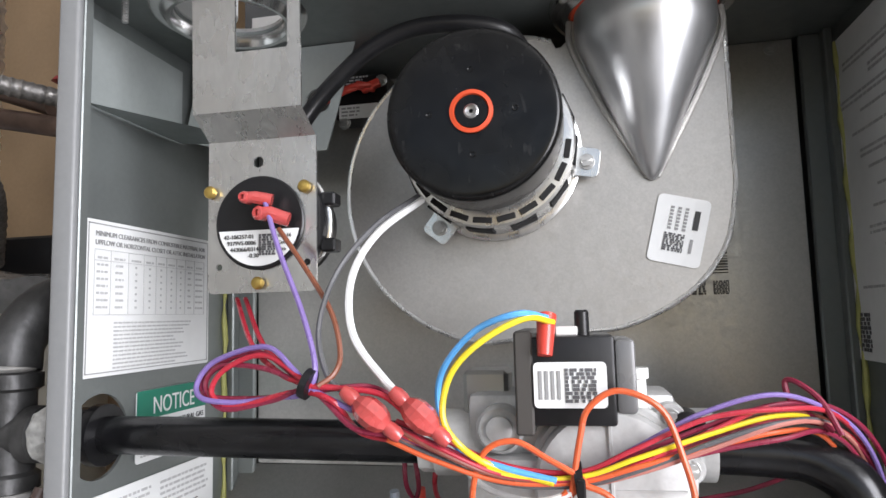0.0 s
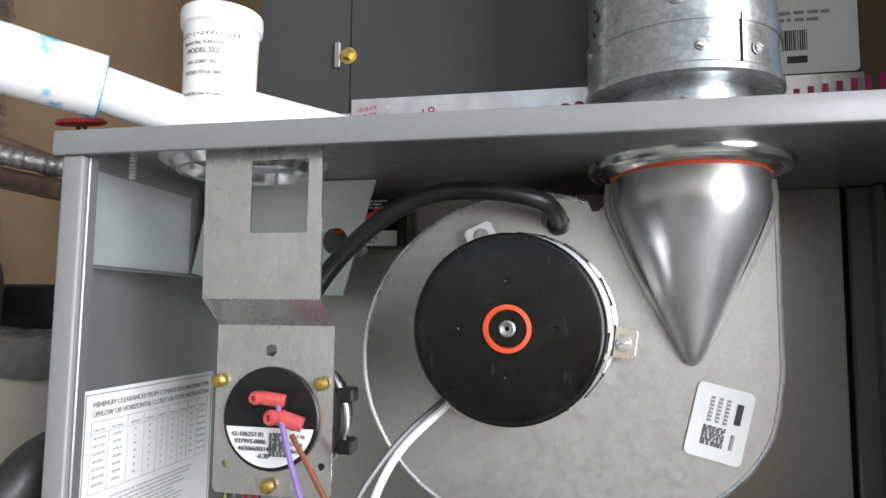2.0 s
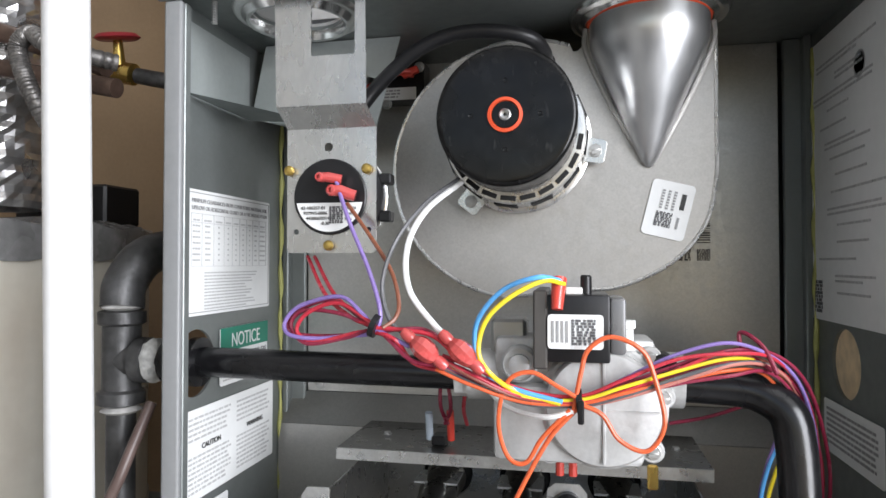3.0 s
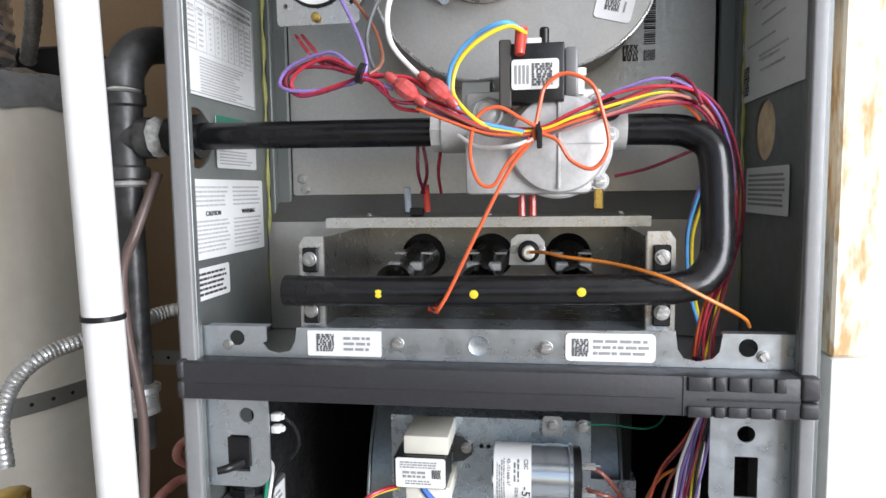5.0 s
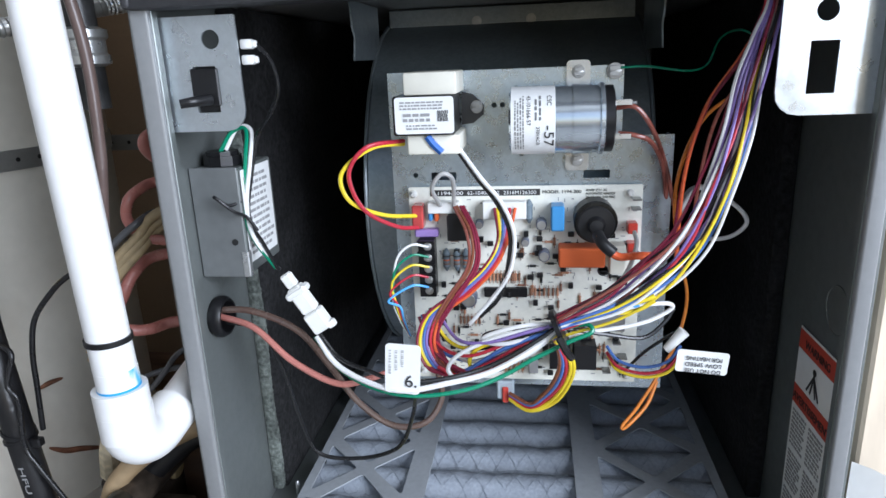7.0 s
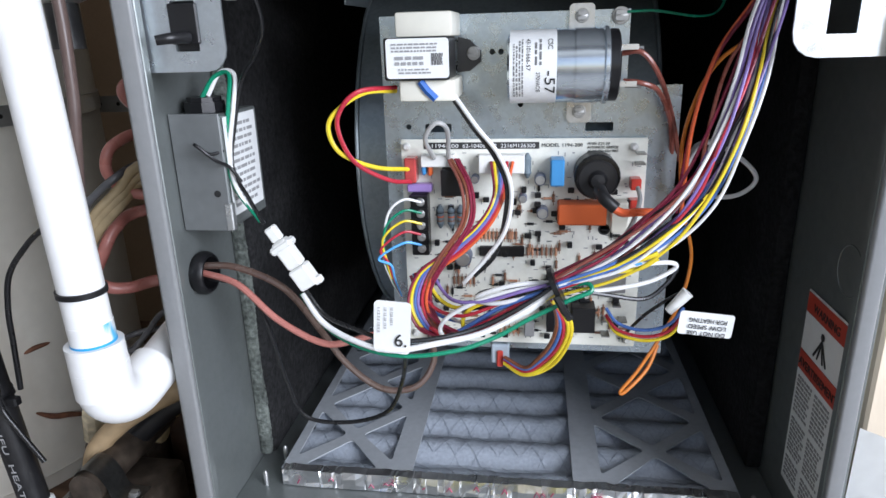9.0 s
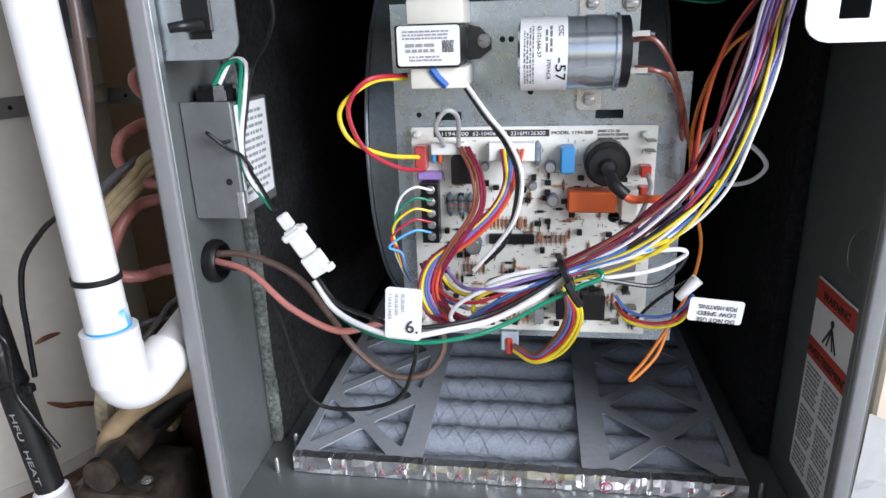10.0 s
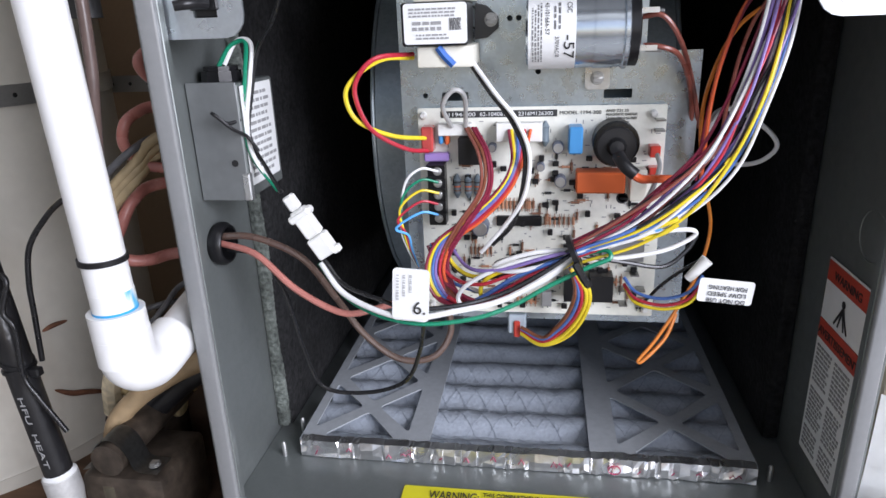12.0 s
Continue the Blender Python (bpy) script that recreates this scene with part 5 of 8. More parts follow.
def transformer():
    d = thing("control_transformer", "black core control transformer with cream bobbin and white label", "transformer")
    part("core", box(B(), -0.0700, -0.0290, 0.0310, 0.066, 0.2755, 0.3010, 0.001), M_PLASTICK, d)
    part("bobbin", box(B(), -0.0630, -0.0275, 0.0360, 0.083, 0.3012, 0.3160, 0.0014, 2), M_CREAMP, d)
    part("bobbin", box(B(), -0.0620, -0.0265, 0.0360, 0.083, 0.2620, 0.2752, 0.0014, 2), M_CREAMP, d)
    part("mounting_foot", plate([[(-0.030, 0.277), (-0.0290, 0.3005), (-0.021, 0.2985), (-0.0135, 0.291), (-0.0135, 0.284), (-0.021, 0.278)]], 0.0014, M_DARKP, pose(0, 0.0815, 0)), None, d)
    screw(d, -0.0185, 0.0815, 0.2895, 0.8)
    a = label(d, pose(-0.0487, 0.0310, 0.2886), 0.0392, 0.0238, "white rating label", 0.002)
    ink(a, words(B(), -0.0160, 0.0130, 0.0035, 0.0095, 3, 14, IY, 0.5, 0.1), M_INKG)
    ink(a, words(B(), -0.0120, 0.0090, -0.0095, -0.0055, 2, 15, IY, 0.5, 0.1), M_INKG)
    ink(a, patch(0.0090, 0.0160, -0.0040, 0.0030, 73), M_INKD, "printed_patch")
    ink(a, words(B(), -0.0140, 0.0060, -0.0045, 0.0020, 2, 19, IY, 0.8, 0.1), M_INKG)
    part("blue_ink_mark", sweep(B(), [Vector((-0.0480, 0.0356, 0.2745)), Vector((-0.0440, 0.0354, 0.2690)), Vector((-0.0385, 0.0356, 0.2635))], 0.0026, 6), material("blue_marker_ink", (0.02, 0.12, 0.45), 0.5), d, "stroke of blue marker ink")
    return d


transformer()


def run_capacitor():
    d = thing("motor_capacitor", "aluminium motor run capacitor lying on its side with a label", "capacitor")
    z, y, r = 0.2808, 0.0590, 0.0226
    part("can", lathe(B(), (0.0060, y, z), (1, 0, 0), [(0.0195, 0.0), (0.0215, 0.0015), (r, 0.003), (r, 0.0590), (0.0240, 0.0600), (0.0240, 0.0622), (0.0222, 0.0630)], 48), M_ALUCAN, d)
    part("end_ring", lathe(B(), (0.0705, y, z), (1, 0, 0), [(0.0222, -0.0020), (0.0222, 0.0040), (0.0205, 0.0048), (0.0, 0.0048)], 40), M_PLASTICK, d, "black end plate with terminals")
    for dz in (-0.011, 0.011):
        for dy in (-0.006, 0.0):
            part("spade", box(B(), 0.0750, 0.0860, y + dy - 0.006, y + dy - 0.0052, z + dz - 0.0016, z + dz + 0.0016), M_GALV, d)
    # wrap-round paper label
    b = lathe(B(), (0.0075, y, z), (1, 0, 0), [(r + 0.0003, 0.0), (r + 0.0003, 0.0290)], 48)
    lab = part("label", b, M_PAPER, d, "white wrap-round label")
    def bend(me, m):
        """Lay flat print round the can."""
        for v in me.vertices:
            w = m @ v.co
            th = (w.z - z) / r
            v.co = (w.x, y - (r + 0.0007) * math.cos(th), z + (r + 0.0007) * math.sin(th))

    for s, size, x0, top, w in (("-57", 0.0090, 0.0294, -0.001, 0.0150), ("CSC", 0.0042, 0.0312, 0.019, None), ("43-101666-57", 0.0036, 0.0180, 0.019, 0.0200), ("370VAC/B", 0.0034, 0.0240, -0.002, 0.0130)):
        m = pose(x0, 0, z + top) @ pose(0, 0, 0, 0, 90, 0)
        o = lettering(s, size, M_INK, d, pose(0, 0, 0), False, w)
        bend(o.data, m)
    for xa, xb, za, zb, n, sd in ((0.0095, 0.0165, -0.019, 0.019, 9, 31), (0.0225, 0.0280, 0.002, 0.019, 5, 32)):
        b = words(B(), za, zb, xa, xb, max(2, n // 2), sd, 0.0, 0.42, 0.2, (0.8, 2.4))
        o = ink(d, b, M_INKG)
        o = o or [c for c in d.children][-1]
        bend(o.data, Matrix(((0, 0, 1, 0), (0, 1, 0, 0), (1, 0, 0, z), (0, 0, 0, 1))))
    # strap
    bm = lathe(B(), (0.0480, y, z), (1, 0, 0), [(r + 0.0006, 0.0), (r + 0.0006, 0.0125)], 48)
    part("strap", bm, M_ALUCAN, d, "bright metal hold-down strap")
    for zz in (0.2505, 0.3105):
        part("strap_foot", plate([round_rect(0.0165, 0.0175, 0.003)], 0.0016, M_GALV), None, d).matrix_basis = pose(0.0535, 0.0825, zz)
        screw(d, 0.0535, 0.0826, zz - 0.001 if zz < 0.28 else zz + 0.001, 0.8)
    return d


run_capacitor()


def control_board():
    d = thing("control_board", "cream furnace control circuit board crowded with components", "circuit board")
    x0, x1, z0, z1, y = -0.0715, 0.1005, 0.0740, 0.2315, 0.0785
    part("board", plate([round_rect(x1 - x0, z1 - z0, 0.001, (x0 + x1) / 2, (z0 + z1) / 2)], 0.0016, M_PCB, pose(0, y, 0)), None, d)
    for x, z in ((x0 + 0.004, z1 - 0.005), (x1 - 0.009, z1 - 0.006), (x0 + 0.005, z0 + 0.006), (x1 - 0.006, z0 + 0.006)):
        part("standoff", lathe(B(), (x, 0.0848, z), (0, -1, 0), [(0.0028, 0), (0.0028, 0.0085), (0.0015, 0.0105)], 10), M_WHITEP, d)
    part("code_band", box(B(), -0.0550, 0.0270, y - 0.0004, y, 0.2245, 0.2292), M_INK, d)
    for s, x, w in (("1194-200", -0.0500, 0.019), ("62-104061-02", -0.0270, 0.024), ("2316M126300", 0.0000, 0.024)):
        lettering(s, 0.0038, M_PAPER, d, pose(x, y - 0.0007, 0.2255), False, w)
    lettering("MODEL 1194-200", 0.0034, M_INK, d, pose(0.0285, y - 0.0004, 0.2258), False, 0.028)
    for k, s in enumerate(("ANSI Z21.20", "AUTOMATIC IGNITOR", "24VAC 60Hz 0.5A MAX")):
        lettering(s, 0.0026, M_INK, d, pose(0.0600, y - 0.0004, 0.2270 - 0.0026 * k), False, 0.015 + 0.006 * (k > 0))

    def block(name, x, z, w, h, depth, mat, bev=0.0006, text=""):
        return part(name, box(B(), x - w / 2, x + w / 2, y - depth, y - 0.0001, z - h / 2, z + h / 2, bev), mat, d, text)

    def can(name, x, z, r, depth, mat, text=""):
        return part(name, lathe(B(), (x, y, z), (0, -1, 0), [(r, 0), (r, depth * 0.95), (r * 0.9, depth), (0, depth)], 24), mat, d, text)

    # igniter coil, relays, blocks
    can("ignition_coil", 0.0660, 0.2080, 0.0150, 0.017, M_PLASTICK)
    c = part("ignition_boot", lathe(B(), (0.0660, y - 0.017, 0.2065), (0, -1, 0), [(0.0138, 0), (0.0138, 0.0016), (0.0124, 0.0028), (0.0066, 0.0032), (0.0052, 0.0046), (0.0046, 0.0075), (0.0, 0.0080)], 32), M_RUBBER, d, "black rubber boot over the ignition terminal")
    part("coil_rim", lathe(B(), (0.0660, y - 0.0168, 0.2080), (0, -1, 0), [(0.0150, 0.0), (0.0154, 0.0008), (0.0150, 0.0018), (0.0140, 0.0020)], 32), M_BLACK, d)
    block("relay", 0.0570, 0.1810, 0.0330, 0.0145, 0.018, M_ORANGEC, 0.001, "orange relay block")
    block("film_capacitor", 0.0395, 0.2100, 0.0095, 0.0185, 0.016, M_BLUEC, 0.001, "light blue film capacitor")
    block("relay", -0.0330, 0.2030, 0.0165, 0.0190, 0.015, M_PLASTICK)
    block("relay", 0.0610, 0.1010, 0.0170, 0.0200, 0.016, M_PLASTICK)
    block("relay", 0.0420, 0.1010, 0.0150, 0.0220, 0.014, M_PLASTICK)
    block("relay", 0.0750, 0.1290, 0.0300, 0.0150, 0.012, material("grey_relay", (0.18, 0.18, 0.18), 0.5))
    block("microcontroller", 0.0010, 0.1490, 0.0330, 0.0075, 0.004, M_PLASTICK)
    block("spade_block", -0.0635, 0.2110, 0.0085, 0.0180, 0.012, M_PINKP, 0.001, "translucent red double terminal")
    block("connector", -0.0440, 0.2175, 0.0240, 0.0085, 0.010, M_WHITEP)
    block("connector", 0.0010, 0.2150, 0.0320, 0.0130, 0.010, M_WHITEP)
    block("connector", 0.0830, 0.1780, 0.0110, 0.0220, 0.012, M_CREAMP)
    block("spade_block", 0.0930, 0.2010, 0.0070, 0.0080, 0.010, M_REDP)
    block("spade_block", 0.0935, 0.1860, 0.0070, 0.0080, 0.010, M_REDP)
    block("fuse", -0.0580, 0.1975, 0.0180, 0.0060, 0.008, material("purple_blade_fuse", (0.33, 0.22, 0.52), 0.35), 0.001, "purple blade fuse")
    block("varistor", -0.0545, 0.2110, 0.0032, 0.0080, 0.008, M_BLUEC, 0.001)
    block("varistor", -0.0500, 0.2110, 0.0032, 0.0090, 0.008, M_ORANGEC, 0.001)
    block("led_display", 0.0220, 0.0880, 0.0075, 0.0120, 0.006, M_INKG)
    # screw terminals
    tb = block("terminal_block", -0.0580, 0.1710, 0.0125, 0.0460, 0.012, M_PLASTICK)
    for k in range(5):
        z = 0.1885 - k * 0.0088
        screw(tb, -0.0570, y - 0.0121, z, 0.55, spin=k * 33)
        part("barrier", box(B(), -0.0645, -0.0515, y - 0.0150, y - 0.012, z + 0.0038, z + 0.0050), M_PLASTICK, tb)
    # quick-connect tabs bottom right
    for k, (x, z) in enumerate(((0.078, 0.098), (0.090, 0.098), (0.078, 0.086), (0.090, 0.086), (0.085, 0.110), (0.0955, 0.215), (0.0955, 0.222))):
        part("quick_tab", box(B(), x - 0.003, x + 0.003, y - 0.010, y - 0.0001, z - 0.0005, z + 0.0005), M_TABS, d)
    # resistors, capacitors and diodes
    rnd = random.Random(11)
    for x, z in ((-0.0440, 0.1755), (-0.0360, 0.1755), (-0.0290, 0.1755), (0.0190, 0.2130), (-0.0365, 0.2030)):
        ob = part("power_resistor", lathe(B(), (x, y - 0.0030, z - 0.0060), (0, 0, 1), [(0.0008, -0.003), (0.0024, 0), (0.0030, 0.001), (0.0026, 0.002), (0.0026, 0.010), (0.0030, 0.011), (0.0024, 0.012), (0.0008, 0.015)], 12), M_GREYBLUE, d)
    for x in (-0.0440, -0.0360, -0.0290):
        for dz, m in ((-0.003, M_TAN), (0.0, M_ORANGEC), (0.003, M_INK)):
            part("colour_band", lathe(B(), (x, y - 0.0030, 0.1755 + dz), (0, 0, 1), [(0.00275, -0.0005), (0.00275, 0.0005)], 12), m, d)
    for x, z, r, h in ((-0.0270, 0.1455, 0.0062, 0.012), (0.0280, 0.2040, 0.0040, 0.010), (0.0300, 0.1800, 0.0042, 0.010), (0.0160, 0.1900, 0.0030, 0.008), (-0.0180, 0.2040, 0.003, 0.008)):
        can("electrolytic_capacitor", x, z, r, h, material("grey_blue_can", (0.14, 0.16, 0.22), 0.35))
        part("can_top", lathe(B(), (x, y - h - 0.0002, z), (0, -1, 0), [(r * 0.85, 0), (r * 0.8, 0.0003), (0, 0.0003)], 18), M_SCREW, d)
    res = finish("resistor", lathe(B(), (0, 0, -0.0030), (0, 0, 1), [(0.0003, -0.0022), (0.0003, 0), (0.0011, 0.0002), (0.0009, 0.002), (0.0009, 0.004), (0.0011, 0.0058), (0.0003, 0.006), (0.0003, 0.0082)], 8), M_TAN)
    dio = finish("diode", lathe(B(), (0, 0, -0.0025), (0, 0, 1), [(0.0003, -0.002), (0.0003, 0), (0.0010, 0.0002), (0.0010, 0.0048), (0.0003, 0.005), (0.0003, 0.007)], 8), M_PLASTICK)
    trn = finish("transistor", box(B(), -0.0022, 0.0022, -0.0035, 0, -0.0018, 0.0018, 0.0005), M_PLASTICK)
    spots = [(-0.0250 + 0.0028 * k, 0.1610, 0) for k in range(14)] + [(0.0200 + 0.0034 * k, 0.1490, 0) for k in range(7)]
    spots += [(-0.0350 + 0.003 * k, 0.125, 0) for k in range(6)] + [(0.000 + 0.0034 * k, 0.085, 0) for k in range(5)]
    for _ in range(190):
        spots.append((rnd.uniform(-0.050, 0.092), rnd.uniform(0.080, 0.198), rnd.choice((0, 90))))
    for k, (x, z, a) in enumerate(spots):
        me = res if k < 34 else rnd.choice((res, dio, trn))
        ob = new(me.name.split(".")[0], me)
        ob.parent = d
        ob.matrix_basis = pose(x, y - 0.0011, z, 0, a, 0)
    bm = B()
    rnd = random.Random(8)
    for _ in range(330):
        x, z = rnd.uniform(x0 + 0.004, x1 - 0.006), rnd.uniform(z0 + 0.004, z1 - 0.010)
        w, h = rnd.choice(((0.0030, 0.0006), (0.0006, 0.0026), (0.0016, 0.0008)))
        box(bm, x, x + w, y - 0.0003, y - 0.0001, z, z + h)
    part("silkscreen", bm, M_INKG, d, smooth=0)
    ink(d, lathe(B(), (0.0740, y - 0.0001, 0.1660), (0, -1, 0), [(0.0030, 0), (0.0036, 0.0002), (0.0042, 0)], 20), M_INK, "approval_mark")
    return d


control_board()


def junction_box():
    d = thing("junction_box", "grey steel electrical junction box on the cabinet wall", "box")
    part("body", box(B(), -0.2180, -0.1835, 0.0300, 0.090, 0.1775, 0.2560, 0.0012), M_PAINTIN, d)
    part("cover", box(B(), -0.2185, -0.1830, 0.0285, 0.0299, 0.1765, 0.2570, 0.0005), material("grey_box_lid", (0.19, 0.20, 0.20), 0.4, 0.3, 0.05, 150, 0.12, 14), d)
    part("cover_tab", box(B(), -0.1870, -0.1815, 0.0280, 0.034, 0.1765, 0.1960, 0.0008), M_GALV, d)
    # flat near-black disc for the shade of a screw hole
    part("cover_hole", lathe(B(), (-0.1905, 0.0284, 0.2030), (0, -1, 0), [(0.0024, 0), (0.0024, 0.0003), (0, 0.0003)], 14), M_HOLE, d)
    a = label(d, pose(-0.1830, 0.0585, 0.2200, 0, 0, 90), 0.050, 0.068, "white wiring label", 0.001)
    ink(a, words(B(), -0.022, 0.022, -0.030, 0.030, 12, 17, IY, 0.4, 0.2), M_INKG)
    part("cable_clamp", lathe(B(), (-0.2010, 0.0480, 0.2565), (0, 0, 1), [(0.0135, 0), (0.0135, 0.007), (0.0115, 0.007), (0.0115, 0.010), (0.008, 0.010)], 10), M_PLASTICK, d)
    return d


junction_box()
gr = thing("cable_grommet", "black ribbed plastic cable grommet in the cabinet wall", "grommet")
part("ring", lathe(B(), (-0.2215, 0.039, 0.1410), (1, 0, 0), [(0.0140, -0.004), (0.0140, 0.004), (0.0160, 0.005), (0.0160, 0.009), (0.0140, 0.012), (0.0122, 0.012), (0.0116, -0.004)], 28), M_PLASTICK, gr)


def inset(poly, d):
    """A convex outline, turning left, with each edge moved inwards by d."""
    out = []
    n = len(poly)
    for i in range(n):
        p, q, r = Vector(poly[i - 1]), Vector(poly[i]), Vector(poly[(i + 1) % n])
        e, g = (q - p).normalized(), (r - q).normalized()
        ne, ng = Vector((-e.y, e.x)), Vector((-g.y, g.x))
        k = d / max(1 + ne.dot(ng), 0.05)
        out.append(tuple(q + (ne + ng) * k))
    return out


def rounded(poly, r, n=5):
    """An outline with its corners rounded."""
    out = []
    m = len(poly)
    for i in range(m):
        p, q, t = Vector(poly[i - 1]), Vector(poly[i]), Vector(poly[(i + 1) % m])
        a, b = q + (p - q).normalized() * r, q + (t - q).normalized() * r
        for k in range(n + 1):
            u = k / n
            w = a * (1 - u) ** 2 + q * 2 * u * (1 - u) + b * u * u
            out.append((w.x, w.y))
    return out


def air_filter():
    d = thing("pleated_air_filter", "pleated air filter in a die-cut cardboard frame lying on the floor", "air filter")
    x0, x1, y0, y1, z = -0.1840, 0.1840, 0.0670, 0.560, -0.0470
    n, per, cols = 11, 12, 48
    rnd = random.Random(3)
    sag = [[rnd.uniform(-1, 1) for k in range(cols + 1)] for i in range(n + 2)]

    def media_z(x, y):
        f = (y - y0) / (y1 - y0) * n + 0.28
        ph = f - math.floor(f)
        return z - 0.0018 - 0.0150 * (1 - math.sin(math.pi * ph ** 0.8) ** 0.75)

    rows = []
    bm = B()
    for i in range(n * per + 1):
        y = y0 + (y1 - y0) * i / (n * per)
        row = []
        for k in range(cols + 1):
            x = x0 + (x1 - x0) * k / cols
            w = sag[i // per][k]
            row.append(bm.verts.new((x, y + 0.0010 * math.sin(k * 0.7 + i // per * 2.1), media_z(x, y) + 0.0007 * w * math.sin(math.pi * (i % per) / per))))
        rows.append(row)
    for a, b in zip(rows, rows[1:]):
        for k in range(cols):
            bm.faces.new((a[k], a[k + 1], b[k + 1], b[k]))
    part("pleated_media", bm, M_FILTER, d, "blue-grey pleated filter cloth")
    # fine expanded wire behind the cloth, showing as diamonds
    bm = B()
    for sgn in (-1, 1):
        for j in range(-20, 40):
            path = []
            for k in range(60):
                y = y0 + (y1 - y0) * k / 59
                x = x0 + j * 0.0190 + sgn * (y - y0) * 0.72 + (0.36 if sgn < 0 else 0)
                if x0 < x < x1:
                    path.append(Vector((x, y, media_z(x, y) + 0.0009)))
            if len(path) > 3:
                sweep(bm, path, 0.00022, 4, caps=False)
    tagged(part("support_wire", bm, material("dull_wire", (0.27, 0.30, 0.34), 0.6, 0.2), d), kind="stuff")
    # die-cut card face: three bays, the outer two crossed by diagonals
    loops = [[(x0 - 0.003, y0 - 0.001), (x1 + 0.003, y0 - 0.001), (x1 + 0.003, y1 + 0.004), (x0 - 0.003, y1 + 0.004)]]
    loops.append(rounded([(-0.0740, y0 + 0.001), (0.0590, y0 + 0.001), (0.0590, y1 - 0.004), (-0.0740, y1 - 0.004)], 0.003))
    step, hw = 0.1065, 0.0052
    for xa, xb in ((x0 + 0.004, -0.0930), (0.0810, x1 - 0.004)):
        xc = (xa + xb) / 2
        for k in range(5):
            ya = y0 + 0.004 + k * step * 0.92
            yb = ya + step * 0.92
            yc = (ya + yb) / 2
            loops.append(rounded(inset([(xa - 0.004, ya), (xc, yc), (xa - 0.004, yb)], hw), 0.006))
            loops.append(rounded(inset([(xb + 0.004, ya), (xb + 0.004, yb), (xc, yc)], hw), 0.006))
            if k == 0:
                loops.append(rounded(inset([(xa, ya - 0.004), (xb, ya - 0.004), (xc, yc)], hw), 0.006))
            else:
                loops.append(rounded(inset([(xa, ya), (xc, yc - step * 0.92), (xb, ya), (xc, yc)], hw), 0.006))
    part("die_cut_face", plate(loops, 0.0012, M_CARD, pose(0, 0, z + 0.0006) @ pose(0, 0, 0, -90)), None, d, "grey die-cut card face of the filter")
    b = B()
    box(b, x0 - 0.001, x1 + 0.002, y0 - 0.0030, y0 - 0.0008, -0.0612, z + 0.0006)
    part("frame_front", b, M_CARD, d)
    # crumpled foil tape along the front edge
    b = B()
    rnd = random.Random(6)
    cols = []
    xs = sorted(rnd.uniform(x0 - 0.001, x1 + 0.002) for i in range(120))
    for x in [x0 - 0.001] + xs + [x1 + 0.002]:
        j = lambda s: rnd.uniform(-s, s)
        cols.append([b.verts.new((x, y0 - 0.0048 + j(0.0009), -0.0606)), b.verts.new((x, y0 - 0.0048 + j(0.0013), -0.0570 + j(0.0012))), b.verts.new((x, y0 - 0.0046 + j(0.0013), -0.0520 + j(0.0014))), b.verts.new((x, y0 - 0.0040 + j(0.0008), z + 0.0010 + j(0.0006))), b.verts.new((x, y0 + 0.004 + j(0.001), z + 0.0018 + j(0.0005)))])
    for a, c in zip(cols, cols[1:]):
        for k in range(4):
            b.faces.new((a[k], c[k], c[k + 1], a[k + 1]))
    part("foil_tape", b, M_FOIL, d, "crumpled shiny foil tape with red print", smooth=0)
    m_red = material("red_tape_print", (0.40, 0.03, 0.10), 0.4)
    for k in range(15):
        x = x0 + 0.02 + k * 0.0235 + rnd.uniform(-0.009, 0.009)
        zc, h = rnd.uniform(-0.0570, -0.0510), rnd.uniform(0.0015, 0.0035)
        pts = [(x + 0.0022 * i, y0 - 0.0060, zc + (h if i % 2 else -h) * rnd.uniform(0.4, 1)) for i in range(rnd.choice((2, 3, 3, 5)))]
        part("tape_print", sweep(B(), [Vector(p) for p in pts], 0.00045, 5), m_red, d)
    part("tape_print", sweep(B(), [Vector((0.078 + 0.0048 * math.cos(k * 0.3142), y0 - 0.0062, -0.0545 + 0.0040 * math.sin(k * 0.3142))) for k in range(21)], 0.0004, 5), m_red, d)
    return d


air_filter()
for x, y in ((-0.200, 0.062), (-0.196, 0.098), (0.198, 0.070)):
    part("floor_screw", lathe(B(), (x, y, -0.0615), (0, 0, 1), [(0.0022, 0), (0.0022, 0.012), (0.0010, 0.014)], 10), M_SCREW, cabinet)


